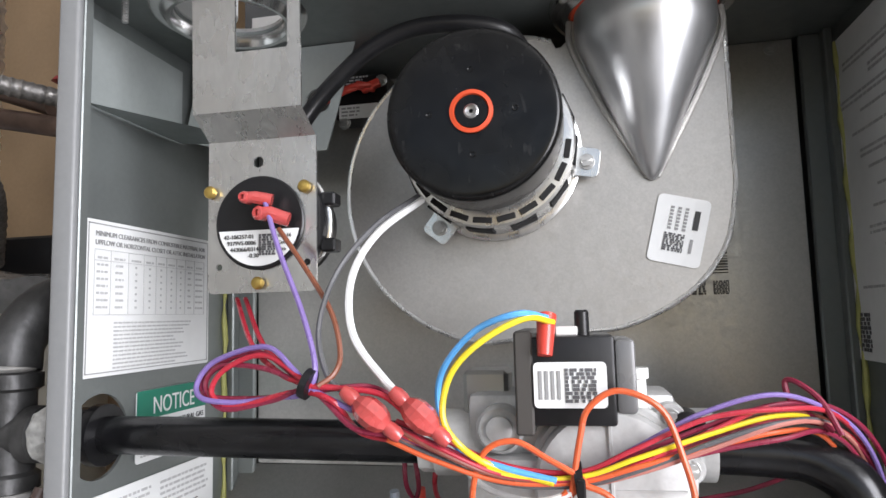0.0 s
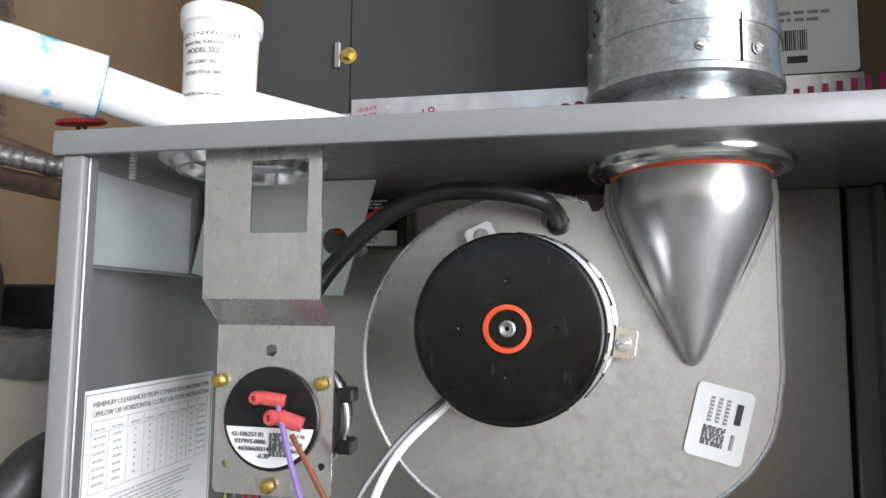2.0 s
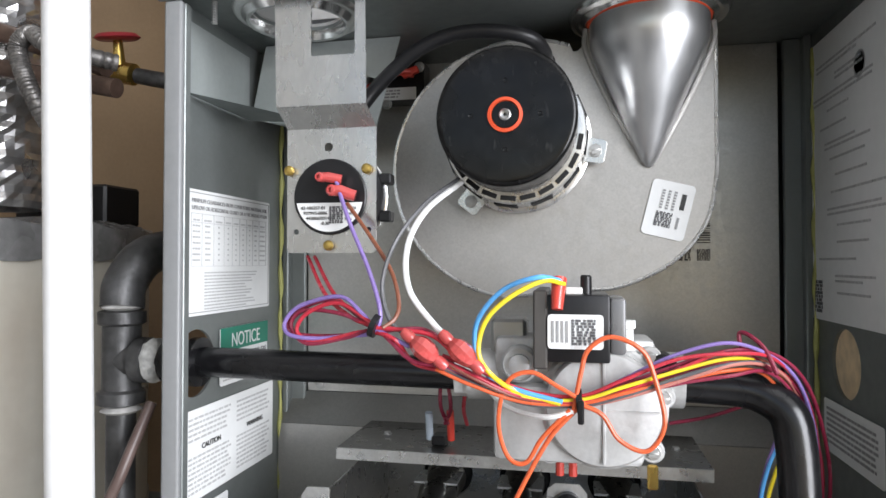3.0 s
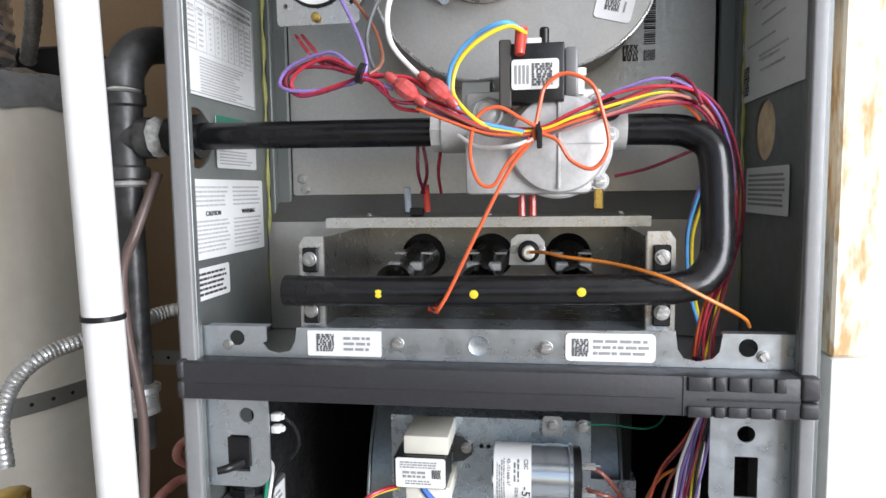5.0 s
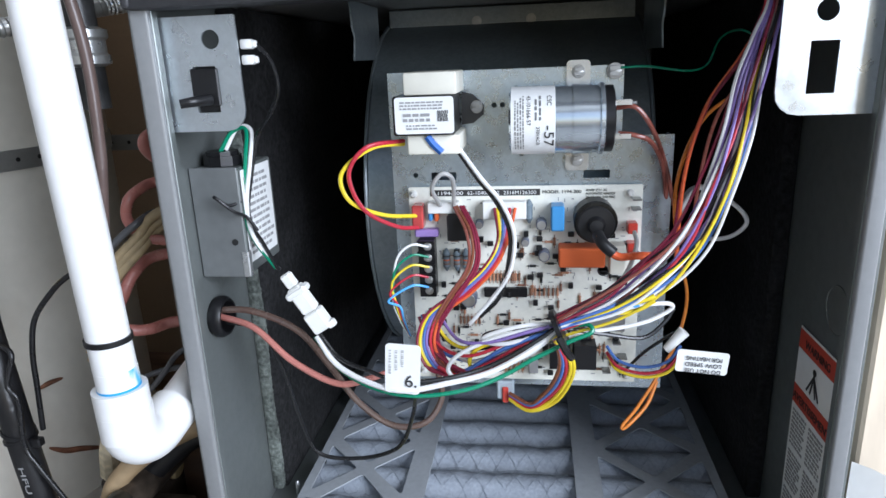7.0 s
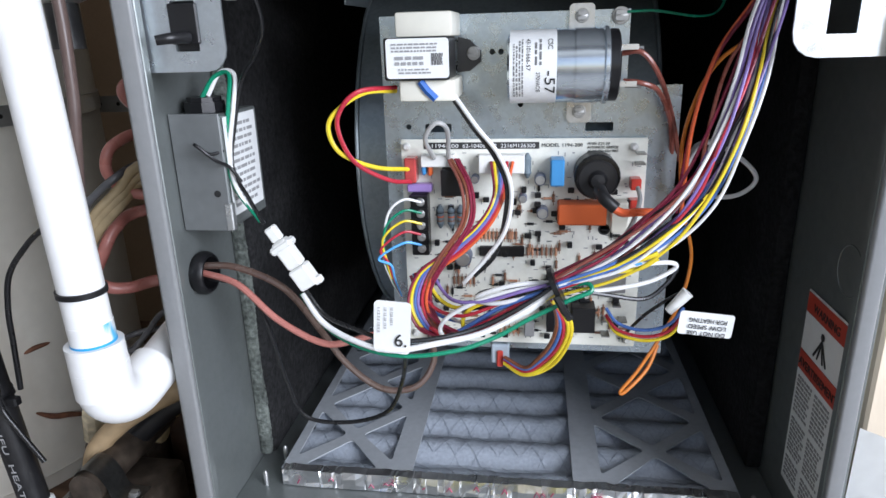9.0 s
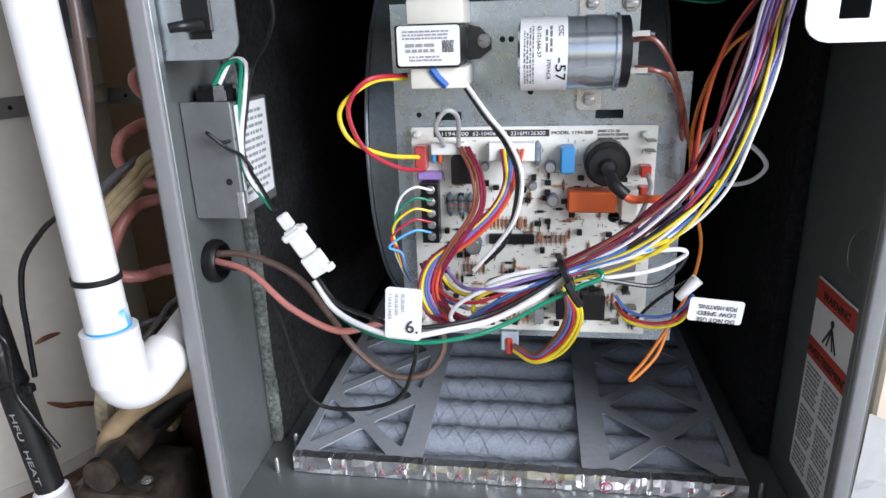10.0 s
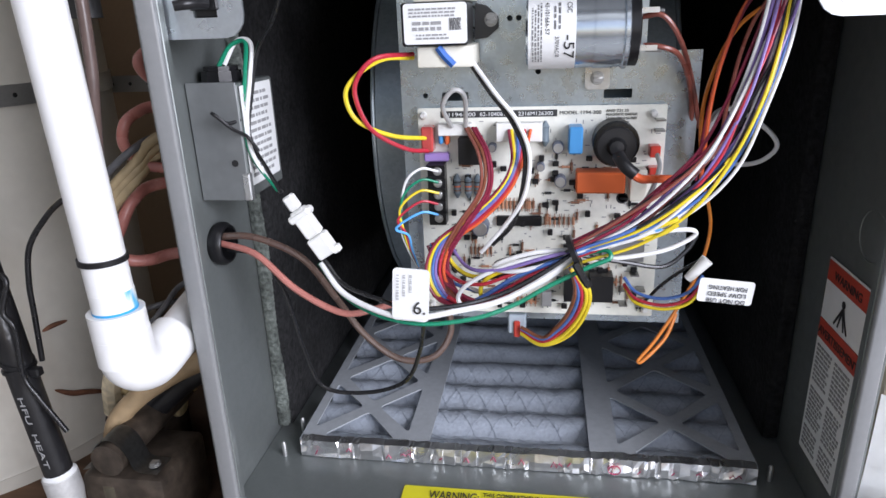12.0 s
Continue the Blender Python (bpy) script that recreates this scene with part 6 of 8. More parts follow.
# ---------------------------------------------------------------- condensate drain in white plastic
def pvc_drain():
    d = thing("condensate_drain", "white plastic condensate drain pipe with blue primer marks", "pipe")
    r = 0.0133

    def run(a, b, rr=r, name="pipe"):
        return part(name, cyl(B(), a, b, rr, seg=32), M_PVC, d)
    top, low = Vector((-0.2644, -0.045, 0.824)), Vector((-0.2455, -0.048, 0.110))
    run(top, low)
    run((-0.115, 0.100, 0.8240), (-0.165, 0.056, 0.8300))
    run((-0.160, 0.061, 0.8130), (-0.222, 0.006, 0.8315), 0.0122)
    part("coupling", cyl(B(), (-0.2180, 0.010, 0.8310), (-0.2440, -0.016, 0.8360), 0.0172, seg=32), M_PVCB, d, "white coupling smeared with blue primer")
    part("elbow", sweep(B(), spline([(-0.2390, -0.011, 0.8350), (-0.2530, -0.027, 0.8370), (-0.2630, -0.041, 0.8310), (-0.2645, -0.045, 0.805)], 6), 0.0174, 28), M_PVCB, d)
    # bottom elbow and the run behind
    part("socket", cyl(B(), (-0.2457, -0.048, 0.127), (-0.2452, -0.048, 0.092), 0.0172, seg=32), M_PVC, d)
    part("elbow", sweep(B(), spline([(-0.2453, -0.048, 0.112), (-0.2450, -0.045, 0.089), (-0.2430, -0.028, 0.079), (-0.2400, -0.002, 0.085)], 8), 0.0174, 28), M_PVC, d)
    run((-0.2415, -0.012, 0.083), (-0.2420, 0.180, 0.123))
    m_blue = material("blue_pvc_primer", (0.02, 0.30, 0.62), 0.4)
    part("primer_ring", lathe(B(), (-0.2456, -0.048, 0.1240), (-0.02, 0, 1), [(0.0136, 0), (0.0136, 0.0045)], 32), m_blue, d, "smear of blue pipe primer")
    part("primer_smear", lathe(B(), (-0.2457, -0.048, 0.1284), (-0.02, 0, 1), [(0.01345, 0), (0.01345, 0.0120)], 32), M_PVCB, d, "blue primer smeared over the pipe end")
    part("primer_ring", lathe(B(), (-0.2178, 0.0102, 0.8309), (-0.700, -0.700, 0.135), [(0.0170, -0.0002), (0.0174, 0.0), (0.0174, 0.0005)], 32), m_blue, d)
    for z in (0.161, 0.424):
        k = (0.845 - z) / 0.735
        xx, yy = -0.2650 + 0.0195 * k, -0.045 - 0.003 * k
        part("cable_tie", lathe(B(), (xx, yy, z), (0, 0, 1), [(0.0134, -0.0018), (0.0146, -0.0018), (0.0146, 0.0018), (0.0134, 0.0018)], 30), M_PLASTICK, d, "black cable tie round the pipe")
    return d


pvc_drain()


def float_switch():
    d = thing("float_switch", "white plastic condensate overflow switch standing on the drain tee", "switch")
    c = (-0.1725, 0.050)
    part("body", lathe(B(), (*c, 0.800), (0, 0, 1), [(0.0200, 0.0), (0.0205, 0.055), (0.0212, 0.0735), (0.0228, 0.075), (0.0232, 0.081), (0.0228, 0.0840), (0.0200, 0.0850), (0.0195, 0.082), (0.0, 0.082)], 48), M_PVC, d)
    part("lead", sweep(B(), spline([(-0.1950, 0.056, 0.870), (-0.1975, 0.056, 0.840), (-0.1960, 0.060, 0.803)]), 0.0022, 8), M_PLASTICK, d)
    for k, (s, size, x) in enumerate((("SAFE-T-SWITCH", 0.0060, 0.0), ("Patent No. 6,442,955", 0.0030, 0.0), ("MODEL SS2", 0.0040, 0.0), ("NO. CONT. EQ.", 0.0026, 0.002), ("TESTED TO UL 508", 0.0026, 0.0), ("CAUTION: Use in Class 2", 0.0026, 0.0))):
        z = (0.8650, 0.8600, 0.8550, 0.8490, 0.8430, 0.8310)[k]
        o = lettering(s, size, M_INK, d, Matrix(), True)
        for v in o.data.vertices:       # bend the print round the body
            a = v.co.x / 0.0207
            rr = 0.0209 - v.co.y * 0.3
            v.co = Vector((c[0] + rr * math.sin(a), c[1] - rr * math.cos(a), z + v.co.z))
    return d


float_switch()


# ---------------------------------------------------------------- wiring
def wire(parent, colour, r, pts, name="wire"):
    return part(name, sweep(B(), spline(pts, 9), r * 0.87, 8), M_WIRE[colour], parent)


def bundle(parent, pts, colours, spread, r=0.0018, seed=1):
    """Wires running side by side along one path, each wandering a little."""
    rnd = random.Random(seed)
    n = len(colours)
    for k, c in enumerate(colours):
        a = rnd.uniform(0, 6.28)
        out = []
        for i, p in enumerate(pts):
            s = spread[i] if isinstance(spread, (list, tuple)) else spread
            u = (k / max(n - 1, 1) - 0.5) * 1.5 + 0.42 * math.sin(a * 3 + i * (0.45 + 0.1 * (k % 4)))
            d = Vector(pts[min(i + 1, len(pts) - 1)]) - Vector(pts[max(i - 1, 0)])
            side = Vector((d.z, 0, -d.x))
            side = side.normalized() if side.length > 1e-6 else Vector((1, 0, 0))
            q = Vector(p) + side * (u * s + rnd.uniform(-0.18, 0.18) * s) + Vector((0, 1, 0)) * s * 0.55 * math.sin(a + k * 2.1 + i * 0.5)
            out.append(q)
        wire(parent, c, r, out)


def cable_tie(parent, at, axis, r):
    part("cable_tie", lathe(B(), at, axis, [(r, -0.0017), (r + 0.0012, -0.0017), (r + 0.0012, 0.0017), (r, 0.0017)], 20), M_PLASTICK, parent, "black nylon cable tie")


burner_wiring = thing("burner_wiring", "coloured wires of the valve, inducer and pressure switch tied together", "wiring")
wire(burner_wiring, "purple", 0.0015, [(-0.107, 0.000, 0.673), (-0.094, -0.010, 0.645), (-0.078, -0.020, 0.615), (-0.069, -0.027, 0.591), (-0.074, -0.027, 0.580), (-0.092, -0.020, 0.577), (-0.111, -0.020, 0.575), (-0.128, -0.020, 0.577), (-0.133, -0.015, 0.584), (-0.123, -0.015, 0.594), (-0.096, -0.020, 0.600), (-0.080, -0.025, 0.590), (-0.071, -0.027, 0.582), (-0.051, -0.030, 0.573)])
wire(burner_wiring, "brown", 0.0015, [(-0.099, 0.000, 0.657), (-0.082, -0.008, 0.637), (-0.066, -0.015, 0.615), (-0.060, -0.020, 0.597), (-0.061, -0.025, 0.588), (-0.067, -0.029, 0.583)])
wire(burner_wiring, "grey", 0.0016, [(-0.032, 0.020, 0.673), (-0.049, 0.000, 0.656), (-0.063, -0.015, 0.633), (-0.070, -0.020, 0.608), (-0.064, -0.025, 0.587), (-0.050, -0.030, 0.578)])
wire(burner_wiring, "white", 0.0021, [(-0.030, 0.020, 0.671), (-0.048, 0.000, 0.652), (-0.056, -0.015, 0.630), (-0.054, -0.020, 0.605), (-0.038, -0.025, 0.585), (-0.028, -0.030, 0.578)])
wire(burner_wiring, "red", 0.0015, [(-0.138, 0.030, 0.624), (-0.113, 0.000, 0.600), (-0.089, -0.020, 0.588), (-0.074, -0.027, 0.584)])
wire(burner_wiring, "red", 0.0015, [(-0.133, 0.030, 0.624), (-0.107, 0.000, 0.600), (-0.081, -0.020, 0.587), (-0.071, -0.027, 0.583)])
wire(burner_wiring, "maroon", 0.0015, [(-0.071, -0.027, 0.582), (-0.096, -0.020, 0.590), (-0.121, -0.015, 0.591), (-0.129, -0.015, 0.582), (-0.117, -0.020, 0.572), (-0.092, -0.022, 0.576), (-0.071, -0.027, 0.581), (-0.051, -0.030, 0.566), (-0.035, -0.030, 0.563)])
wire(burner_wiring, "red", 0.0015, [(-0.070, -0.029, 0.583), (-0.096, -0.020, 0.596), (-0.117, -0.018, 0.590), (-0.124, -0.018, 0.579), (-0.111, -0.020, 0.573), (-0.080, -0.024, 0.580), (-0.060, -0.030, 0.577), (-0.051, -0.022, 0.563), (-0.035, -0.022, 0.559)])
wire(burner_wiring, "maroon", 0.0015, [(-0.071, -0.026, 0.581), (-0.104, -0.010, 0.597), (-0.129, -0.010, 0.589), (-0.129, -0.015, 0.578), (-0.105, -0.015, 0.576), (-0.074, -0.025, 0.580), (-0.058, -0.025, 0.582), (-0.043, -0.020, 0.581), (-0.027, -0.020, 0.570)])
wire(burner_wiring, "red", 0.0015, [(-0.070, -0.028, 0.583), (-0.057, -0.028, 0.582), (-0.038, -0.028, 0.579), (-0.022, -0.030, 0.566)])
wire(burner_wiring, "yellow", 0.0016, [(0.034, -0.013, 0.608), (0.023, -0.025, 0.610), (0.005, -0.030, 0.601), (-0.008, -0.030, 0.588), (-0.012, -0.030, 0.571), (-0.005, -0.030, 0.559), (0.008, -0.022, 0.549), (0.032, -0.022, 0.543)])
wire(burner_wiring, "sky", 0.0016, [(0.032, -0.013, 0.610), (0.020, -0.027, 0.612), (0.001, -0.022, 0.605), (-0.013, -0.022, 0.589), (-0.015, -0.022, 0.572), (-0.006, -0.022, 0.555), (0.011, -0.022, 0.549), (0.033, -0.022, 0.544)])
wire(burner_wiring, "orange", 0.0015, [(-0.035, 0.012, 0.423), (-0.030, -0.008, 0.424), (-0.025, -0.021, 0.427), (-0.016, -0.023, 0.442), (0.003, -0.023, 0.481), (0.024, -0.022, 0.521), (0.039, -0.022, 0.539), (0.044, -0.022, 0.544), (0.030, -0.024, 0.553), (0.016, -0.024, 0.560), (0.003, -0.024, 0.554), (-0.002, -0.023, 0.532), (0.003, -0.022, 0.513), (0.013, -0.022, 0.510), (0.022, -0.022, 0.524), (0.037, -0.022, 0.540)])
wire(burner_wiring, "orange", 0.0015, [(0.039, -0.022, 0.540), (0.043, -0.022, 0.561), (0.047, -0.022, 0.573), (0.059, -0.022, 0.580), (0.075, -0.022, 0.573), (0.082, -0.022, 0.556), (0.086, -0.022, 0.534), (0.077, -0.022, 0.520), (0.063, -0.022, 0.525), (0.054, -0.022, 0.538), (0.043, -0.022, 0.543)])
wire(burner_wiring, "amber", 0.0015, [(0.036, 0.042, 0.460), (0.046, 0.030, 0.461), (0.060, 0.018, 0.459), (0.091, 0.004, 0.456), (0.121, -0.019, 0.450), (0.149, -0.017, 0.436), (0.174, -0.006, 0.422), (0.184, 0.012, 0.412)])
wire(burner_wiring, "maroon", 0.0015, [(0.146, -0.005, 0.560), (0.141, 0.000, 0.573), (0.134, 0.005, 0.580), (0.130, 0.008, 0.580), (0.132, 0.005, 0.571), (0.145, 0.000, 0.561)])
wire(burner_wiring, "maroon", 0.0016, [(-0.050, 0.050, 0.544), (-0.051, 0.055, 0.522), (-0.050, 0.075, 0.505)])
wire(burner_wiring, "maroon", 0.0016, [(-0.046, 0.050, 0.544), (-0.044, 0.055, 0.521), (-0.052, 0.075, 0.505)])
wire(burner_wiring, "red", 0.0016, [(-0.032, 0.050, 0.539), (-0.035, 0.055, 0.521), (-0.036, 0.075, 0.505)])
wire(burner_wiring, "maroon", 0.0014, [(0.099, 0.060, 0.516), (0.125, 0.060, 0.522), (0.155, 0.060, 0.534)])
wire(burner_wiring, "white", 0.0018, [(0.039, -0.022, 0.539), (0.023, -0.020, 0.535), (0.002, -0.005, 0.536), (-0.013, 0.005, 0.545)])
BUNDLE_TOP = [(-0.035, -0.028, 0.564), (-0.015, -0.026, 0.555), (0.012, -0.021, 0.545), (0.042, -0.018, 0.544), (0.066, -0.018, 0.552), (0.095, -0.012, 0.563), (0.121, -0.008, 0.569), (0.142, 0.004, 0.566), (0.159, 0.018, 0.553), (0.172, 0.030, 0.530), (0.1775, 0.035, 0.497), (0.1775, 0.040, 0.467), (0.171, 0.043, 0.436), (0.162, 0.036, 0.408), (0.157, 0.030, 0.385)]
bundle(burner_wiring, BUNDLE_TOP, ["red", "maroon", "purple", "red", "oxide", "yellow", "maroon", "red", "grey", "pink", "maroon", "orange"], [0.004, 0.0045, 0.004, 0.003, 0.005, 0.007, 0.008, 0.007, 0.006, 0.006, 0.006, 0.006, 0.007, 0.007, 0.007], 0.00125, 3)
bundle(burner_wiring, [(0.165, 0.045, 0.520), (0.157, 0.050, 0.493), (0.152, 0.050, 0.468), (0.153, 0.045, 0.432), (0.159, 0.036, 0.400)], ["yellow", "sky", "purple"], 0.003, 0.0015, 5)
cable_tie(burner_wiring, (0.042, -0.018, 0.544), (1, 0, 0.1), 0.0058)
part("tie_tail", box(B(), 0.0410, 0.0445, -0.0262, -0.0236, 0.5330, 0.5460, 0.0008), M_PLASTICK, burner_wiring)
cable_tie(burner_wiring, (-0.072, -0.028, 0.584), (1, 0, -0.4), 0.0056)
for (x, z, a), (dx, dz) in zip(((-0.042, 0.572, -38), (-0.021, 0.571, -42)), ((0, 0), (0, 0))):
    ob = part("splice_cap", lathe(B(), (-0.0085, 0, 0), (1, 0, 0), [(0.0030, 0.0), (0.0052, 0.0030), (0.0062, 0.0060), (0.0062, 0.0110), (0.0050, 0.0145), (0.0030, 0.0170)], 8), M_PINKP, burner_wiring, "translucent red nylon splice cover", smooth=0)
    ob.matrix_basis = pose(x, -0.032, z) @ pose(0, 0, 0, 0, -a, 0) @ pose(0, 0, 0, 22)
    for s in (-1, 1):
        e = part("splice_sleeve", lathe(B(), (0, 0, 0), (s, 0, 0), [(0.0030, 0.0085), (0.0034, 0.0100), (0.0034, 0.0135), (0.0024, 0.0160)], 14), M_PINKP, burner_wiring)
        e.matrix_basis = pose(x, -0.032, z) @ pose(0, 0, 0, 0, -a, 0)

control_wiring = thing("control_wiring", "thick harness of coloured wires plugged into the control board", "wiring")
wire(control_wiring, "black", 0.0017, [(-0.150, 0.010, 0.3375), (-0.1435, 0.016, 0.326), (-0.1450, 0.026, 0.309), (-0.1560, 0.036, 0.293), (-0.171, 0.045, 0.277), (-0.179, 0.045, 0.251), (-0.183, 0.040, 0.220), (-0.169, 0.030, 0.199), (-0.157, 0.022, 0.184)])
wire(control_wiring, "green", 0.0018, [(-0.201, 0.045, 0.266), (-0.193, 0.050, 0.279), (-0.182, 0.050, 0.281), (-0.181, 0.042, 0.262), (-0.184, 0.036, 0.229), (-0.179, 0.033, 0.206), (-0.160, 0.024, 0.185)])
wire(control_wiring, "white", 0.0018, [(-0.198, 0.048, 0.267), (-0.189, 0.052, 0.282), (-0.178, 0.050, 0.280), (-0.178, 0.042, 0.259), (-0.182, 0.036, 0.227), (-0.177, 0.032, 0.204), (-0.158, 0.024, 0.184)])
wire(control_wiring, "black", 0.0014, [(-0.184, 0.032, 0.232), (-0.190, 0.024, 0.231), (-0.196, 0.018, 0.238), (-0.193, 0.016, 0.237), (-0.185, 0.020, 0.228), (-0.180, 0.030, 0.221), (-0.173, 0.030, 0.211)])
wire(control_wiring, "black", 0.0018, [(-0.130, 0.016, 0.139), (-0.115, 0.010, 0.123), (-0.091, 0.000, 0.118), (-0.067, -0.006, 0.114), (-0.037, 0.000, 0.114), (-0.008, 0.010, 0.119), (0.021, 0.015, 0.134), (0.040, 0.020, 0.146)])
wire(control_wiring, "white", 0.0023, [(-0.132, 0.016, 0.136), (-0.117, 0.008, 0.119), (-0.093, -0.002, 0.111), (-0.066, -0.008, 0.108), (-0.037, -0.002, 0.111), (-0.008, 0.008, 0.115), (0.021, 0.014, 0.130), (0.040, 0.020, 0.144)])
wire(control_wiring, "green", 0.0018, [(-0.134, 0.018, 0.135), (-0.117, 0.010, 0.116), (-0.091, 0.000, 0.106), (-0.060, -0.004, 0.102), (-0.026, 0.000, 0.105), (-0.000, 0.008, 0.112), (0.022, 0.012, 0.124), (0.047, 0.014, 0.137), (0.061, 0.016, 0.143), (0.058, 0.020, 0.147), (0.043, 0.024, 0.142)])
wire(control_wiring, "umber", 0.0030, [(-0.214, 0.035, 0.148), (-0.184, 0.030, 0.149), (-0.151, 0.030, 0.134), (-0.134, 0.045, 0.097), (-0.116, 0.050, 0.065), (-0.091, 0.055, 0.042), (-0.065, 0.060, 0.042), (-0.052, 0.070, 0.059), (-0.055, 0.075, 0.082)])
wire(control_wiring, "pink", 0.0028, [(-0.215, 0.035, 0.143), (-0.183, 0.025, 0.138), (-0.154, 0.020, 0.114), (-0.122, 0.020, 0.097), (-0.100, 0.030, 0.096), (-0.077, 0.055, 0.095)])
wire(control_wiring, "black", 0.0019, [(-0.209, 0.035, 0.138), (-0.181, 0.030, 0.134), (-0.167, 0.030, 0.105), (-0.165, 0.045, 0.055), (-0.154, 0.050, 0.017), (-0.119, 0.050, 0.013), (-0.084, 0.040, 0.031), (-0.069, 0.030, 0.063), (-0.058, 0.000, 0.106)])
wire(control_wiring, "yellow", 0.0018, [(-0.067, 0.050, 0.268), (-0.085, 0.035, 0.268), (-0.103, 0.030, 0.257), (-0.109, 0.030, 0.245), (-0.103, 0.035, 0.229), (-0.084, 0.050, 0.217), (-0.064, 0.068, 0.212)])
wire(control_wiring, "red", 0.0018, [(-0.067, 0.050, 0.270), (-0.088, 0.030, 0.269), (-0.101, 0.028, 0.255), (-0.101, 0.030, 0.239), (-0.094, 0.040, 0.221), (-0.076, 0.055, 0.207), (-0.063, 0.068, 0.203)])
wire(control_wiring, "white", 0.0018, [(-0.029, 0.042, 0.267), (-0.013, 0.035, 0.246), (0.001, 0.035, 0.228), (0.009, 0.040, 0.204), (0.005, 0.045, 0.175), (-0.009, 0.050, 0.152), (-0.025, 0.050, 0.133)])
wire(control_wiring, "black", 0.0018, [(-0.030, 0.044, 0.265), (-0.016, 0.037, 0.246), (-0.002, 0.037, 0.227), (0.006, 0.042, 0.204), (0.003, 0.047, 0.174), (-0.003, 0.050, 0.154), (-0.017, 0.050, 0.139)])
wire(control_wiring, "clear", 0.0019, [(-0.046, 0.068, 0.220), (-0.049, 0.050, 0.236), (-0.041, 0.045, 0.247), (-0.034, 0.050, 0.242), (-0.036, 0.068, 0.220)])
wire(control_wiring, "oxide", 0.0014, [(-0.036, 0.068, 0.219), (-0.025, 0.050, 0.202), (-0.025, 0.046, 0.179), (-0.042, 0.045, 0.153), (-0.054, 0.045, 0.129), (-0.050, 0.040, 0.109), (-0.036, 0.035, 0.098)])
wire(control_wiring, "brown", 0.0014, [(-0.034, 0.068, 0.219), (-0.022, 0.050, 0.202), (-0.023, 0.046, 0.179), (-0.040, 0.045, 0.153), (-0.052, 0.045, 0.129), (-0.048, 0.040, 0.109), (-0.034, 0.035, 0.098)])
wire(control_wiring, "maroon", 0.0014, [(-0.031, 0.068, 0.219), (-0.020, 0.050, 0.202), (-0.020, 0.046, 0.179), (-0.037, 0.045, 0.153), (-0.050, 0.045, 0.129), (-0.045, 0.040, 0.109), (-0.031, 0.035, 0.099)])
wire(control_wiring, "maroon", 0.0014, [(-0.029, 0.068, 0.219), (-0.018, 0.050, 0.202), (-0.018, 0.046, 0.179), (-0.035, 0.045, 0.153), (-0.048, 0.045, 0.129), (-0.043, 0.040, 0.109), (-0.029, 0.035, 0.099)])
wire(control_wiring, "blue", 0.0014, [(-0.000, 0.068, 0.217), (-0.000, 0.050, 0.198), (-0.010, 0.046, 0.179), (-0.031, 0.046, 0.159), (-0.053, 0.046, 0.141), (-0.059, 0.042, 0.119), (-0.049, 0.038, 0.101), (-0.030, 0.034, 0.099)])
wire(control_wiring, "purple", 0.0014, [(0.002, 0.068, 0.217), (0.001, 0.050, 0.198), (-0.009, 0.046, 0.179), (-0.029, 0.046, 0.159), (-0.051, 0.046, 0.141), (-0.057, 0.042, 0.119), (-0.046, 0.038, 0.101), (-0.027, 0.034, 0.099)])
wire(control_wiring, "red", 0.0014, [(0.005, 0.068, 0.217), (0.002, 0.050, 0.198), (-0.007, 0.046, 0.179), (-0.026, 0.046, 0.159), (-0.048, 0.046, 0.141), (-0.054, 0.042, 0.119), (-0.043, 0.038, 0.101), (-0.024, 0.034, 0.099)])
wire(control_wiring, "orange", 0.0014, [(0.009, 0.068, 0.217), (0.004, 0.050, 0.198), (-0.005, 0.046, 0.179), (-0.023, 0.046, 0.159), (-0.045, 0.046, 0.141), (-0.051, 0.042, 0.119), (-0.039, 0.038, 0.101), (-0.020, 0.034, 0.099)])
wire(control_wiring, "yellow", 0.0014, [(-0.004, 0.068, 0.217), (-0.002, 0.050, 0.198), (-0.012, 0.046, 0.179), (-0.033, 0.046, 0.159), (-0.055, 0.046, 0.141), (-0.062, 0.042, 0.119), (-0.052, 0.038, 0.101), (-0.033, 0.034, 0.099)])
wire(control_wiring, "maroon", 0.0014, [(-0.006, 0.068, 0.217), (-0.003, 0.050, 0.198), (-0.013, 0.046, 0.179), (-0.035, 0.046, 0.159), (-0.057, 0.046, 0.141), (-0.064, 0.042, 0.119), (-0.055, 0.038, 0.101), (-0.036, 0.034, 0.099)])
wire(control_wiring, "white", 0.0011, [(-0.056, 0.064, 0.189), (-0.068, 0.058, 0.192), (-0.079, 0.055, 0.181), (-0.084, 0.058, 0.150), (-0.081, 0.064, 0.130), (-0.075, 0.070, 0.113)])
wire(control_wiring, "green", 0.0011, [(-0.056, 0.064, 0.181), (-0.068, 0.058, 0.184), (-0.081, 0.055, 0.172), (-0.083, 0.058, 0.148), (-0.080, 0.064, 0.130), (-0.075, 0.070, 0.113)])
wire(control_wiring, "yellow", 0.0011, [(-0.056, 0.064, 0.173), (-0.069, 0.058, 0.176), (-0.083, 0.055, 0.164), (-0.082, 0.058, 0.146), (-0.080, 0.064, 0.130), (-0.075, 0.070, 0.113)])
wire(control_wiring, "red", 0.0011, [(-0.057, 0.064, 0.165), (-0.069, 0.058, 0.168), (-0.085, 0.055, 0.156), (-0.081, 0.058, 0.145), (-0.079, 0.064, 0.130), (-0.075, 0.070, 0.113)])
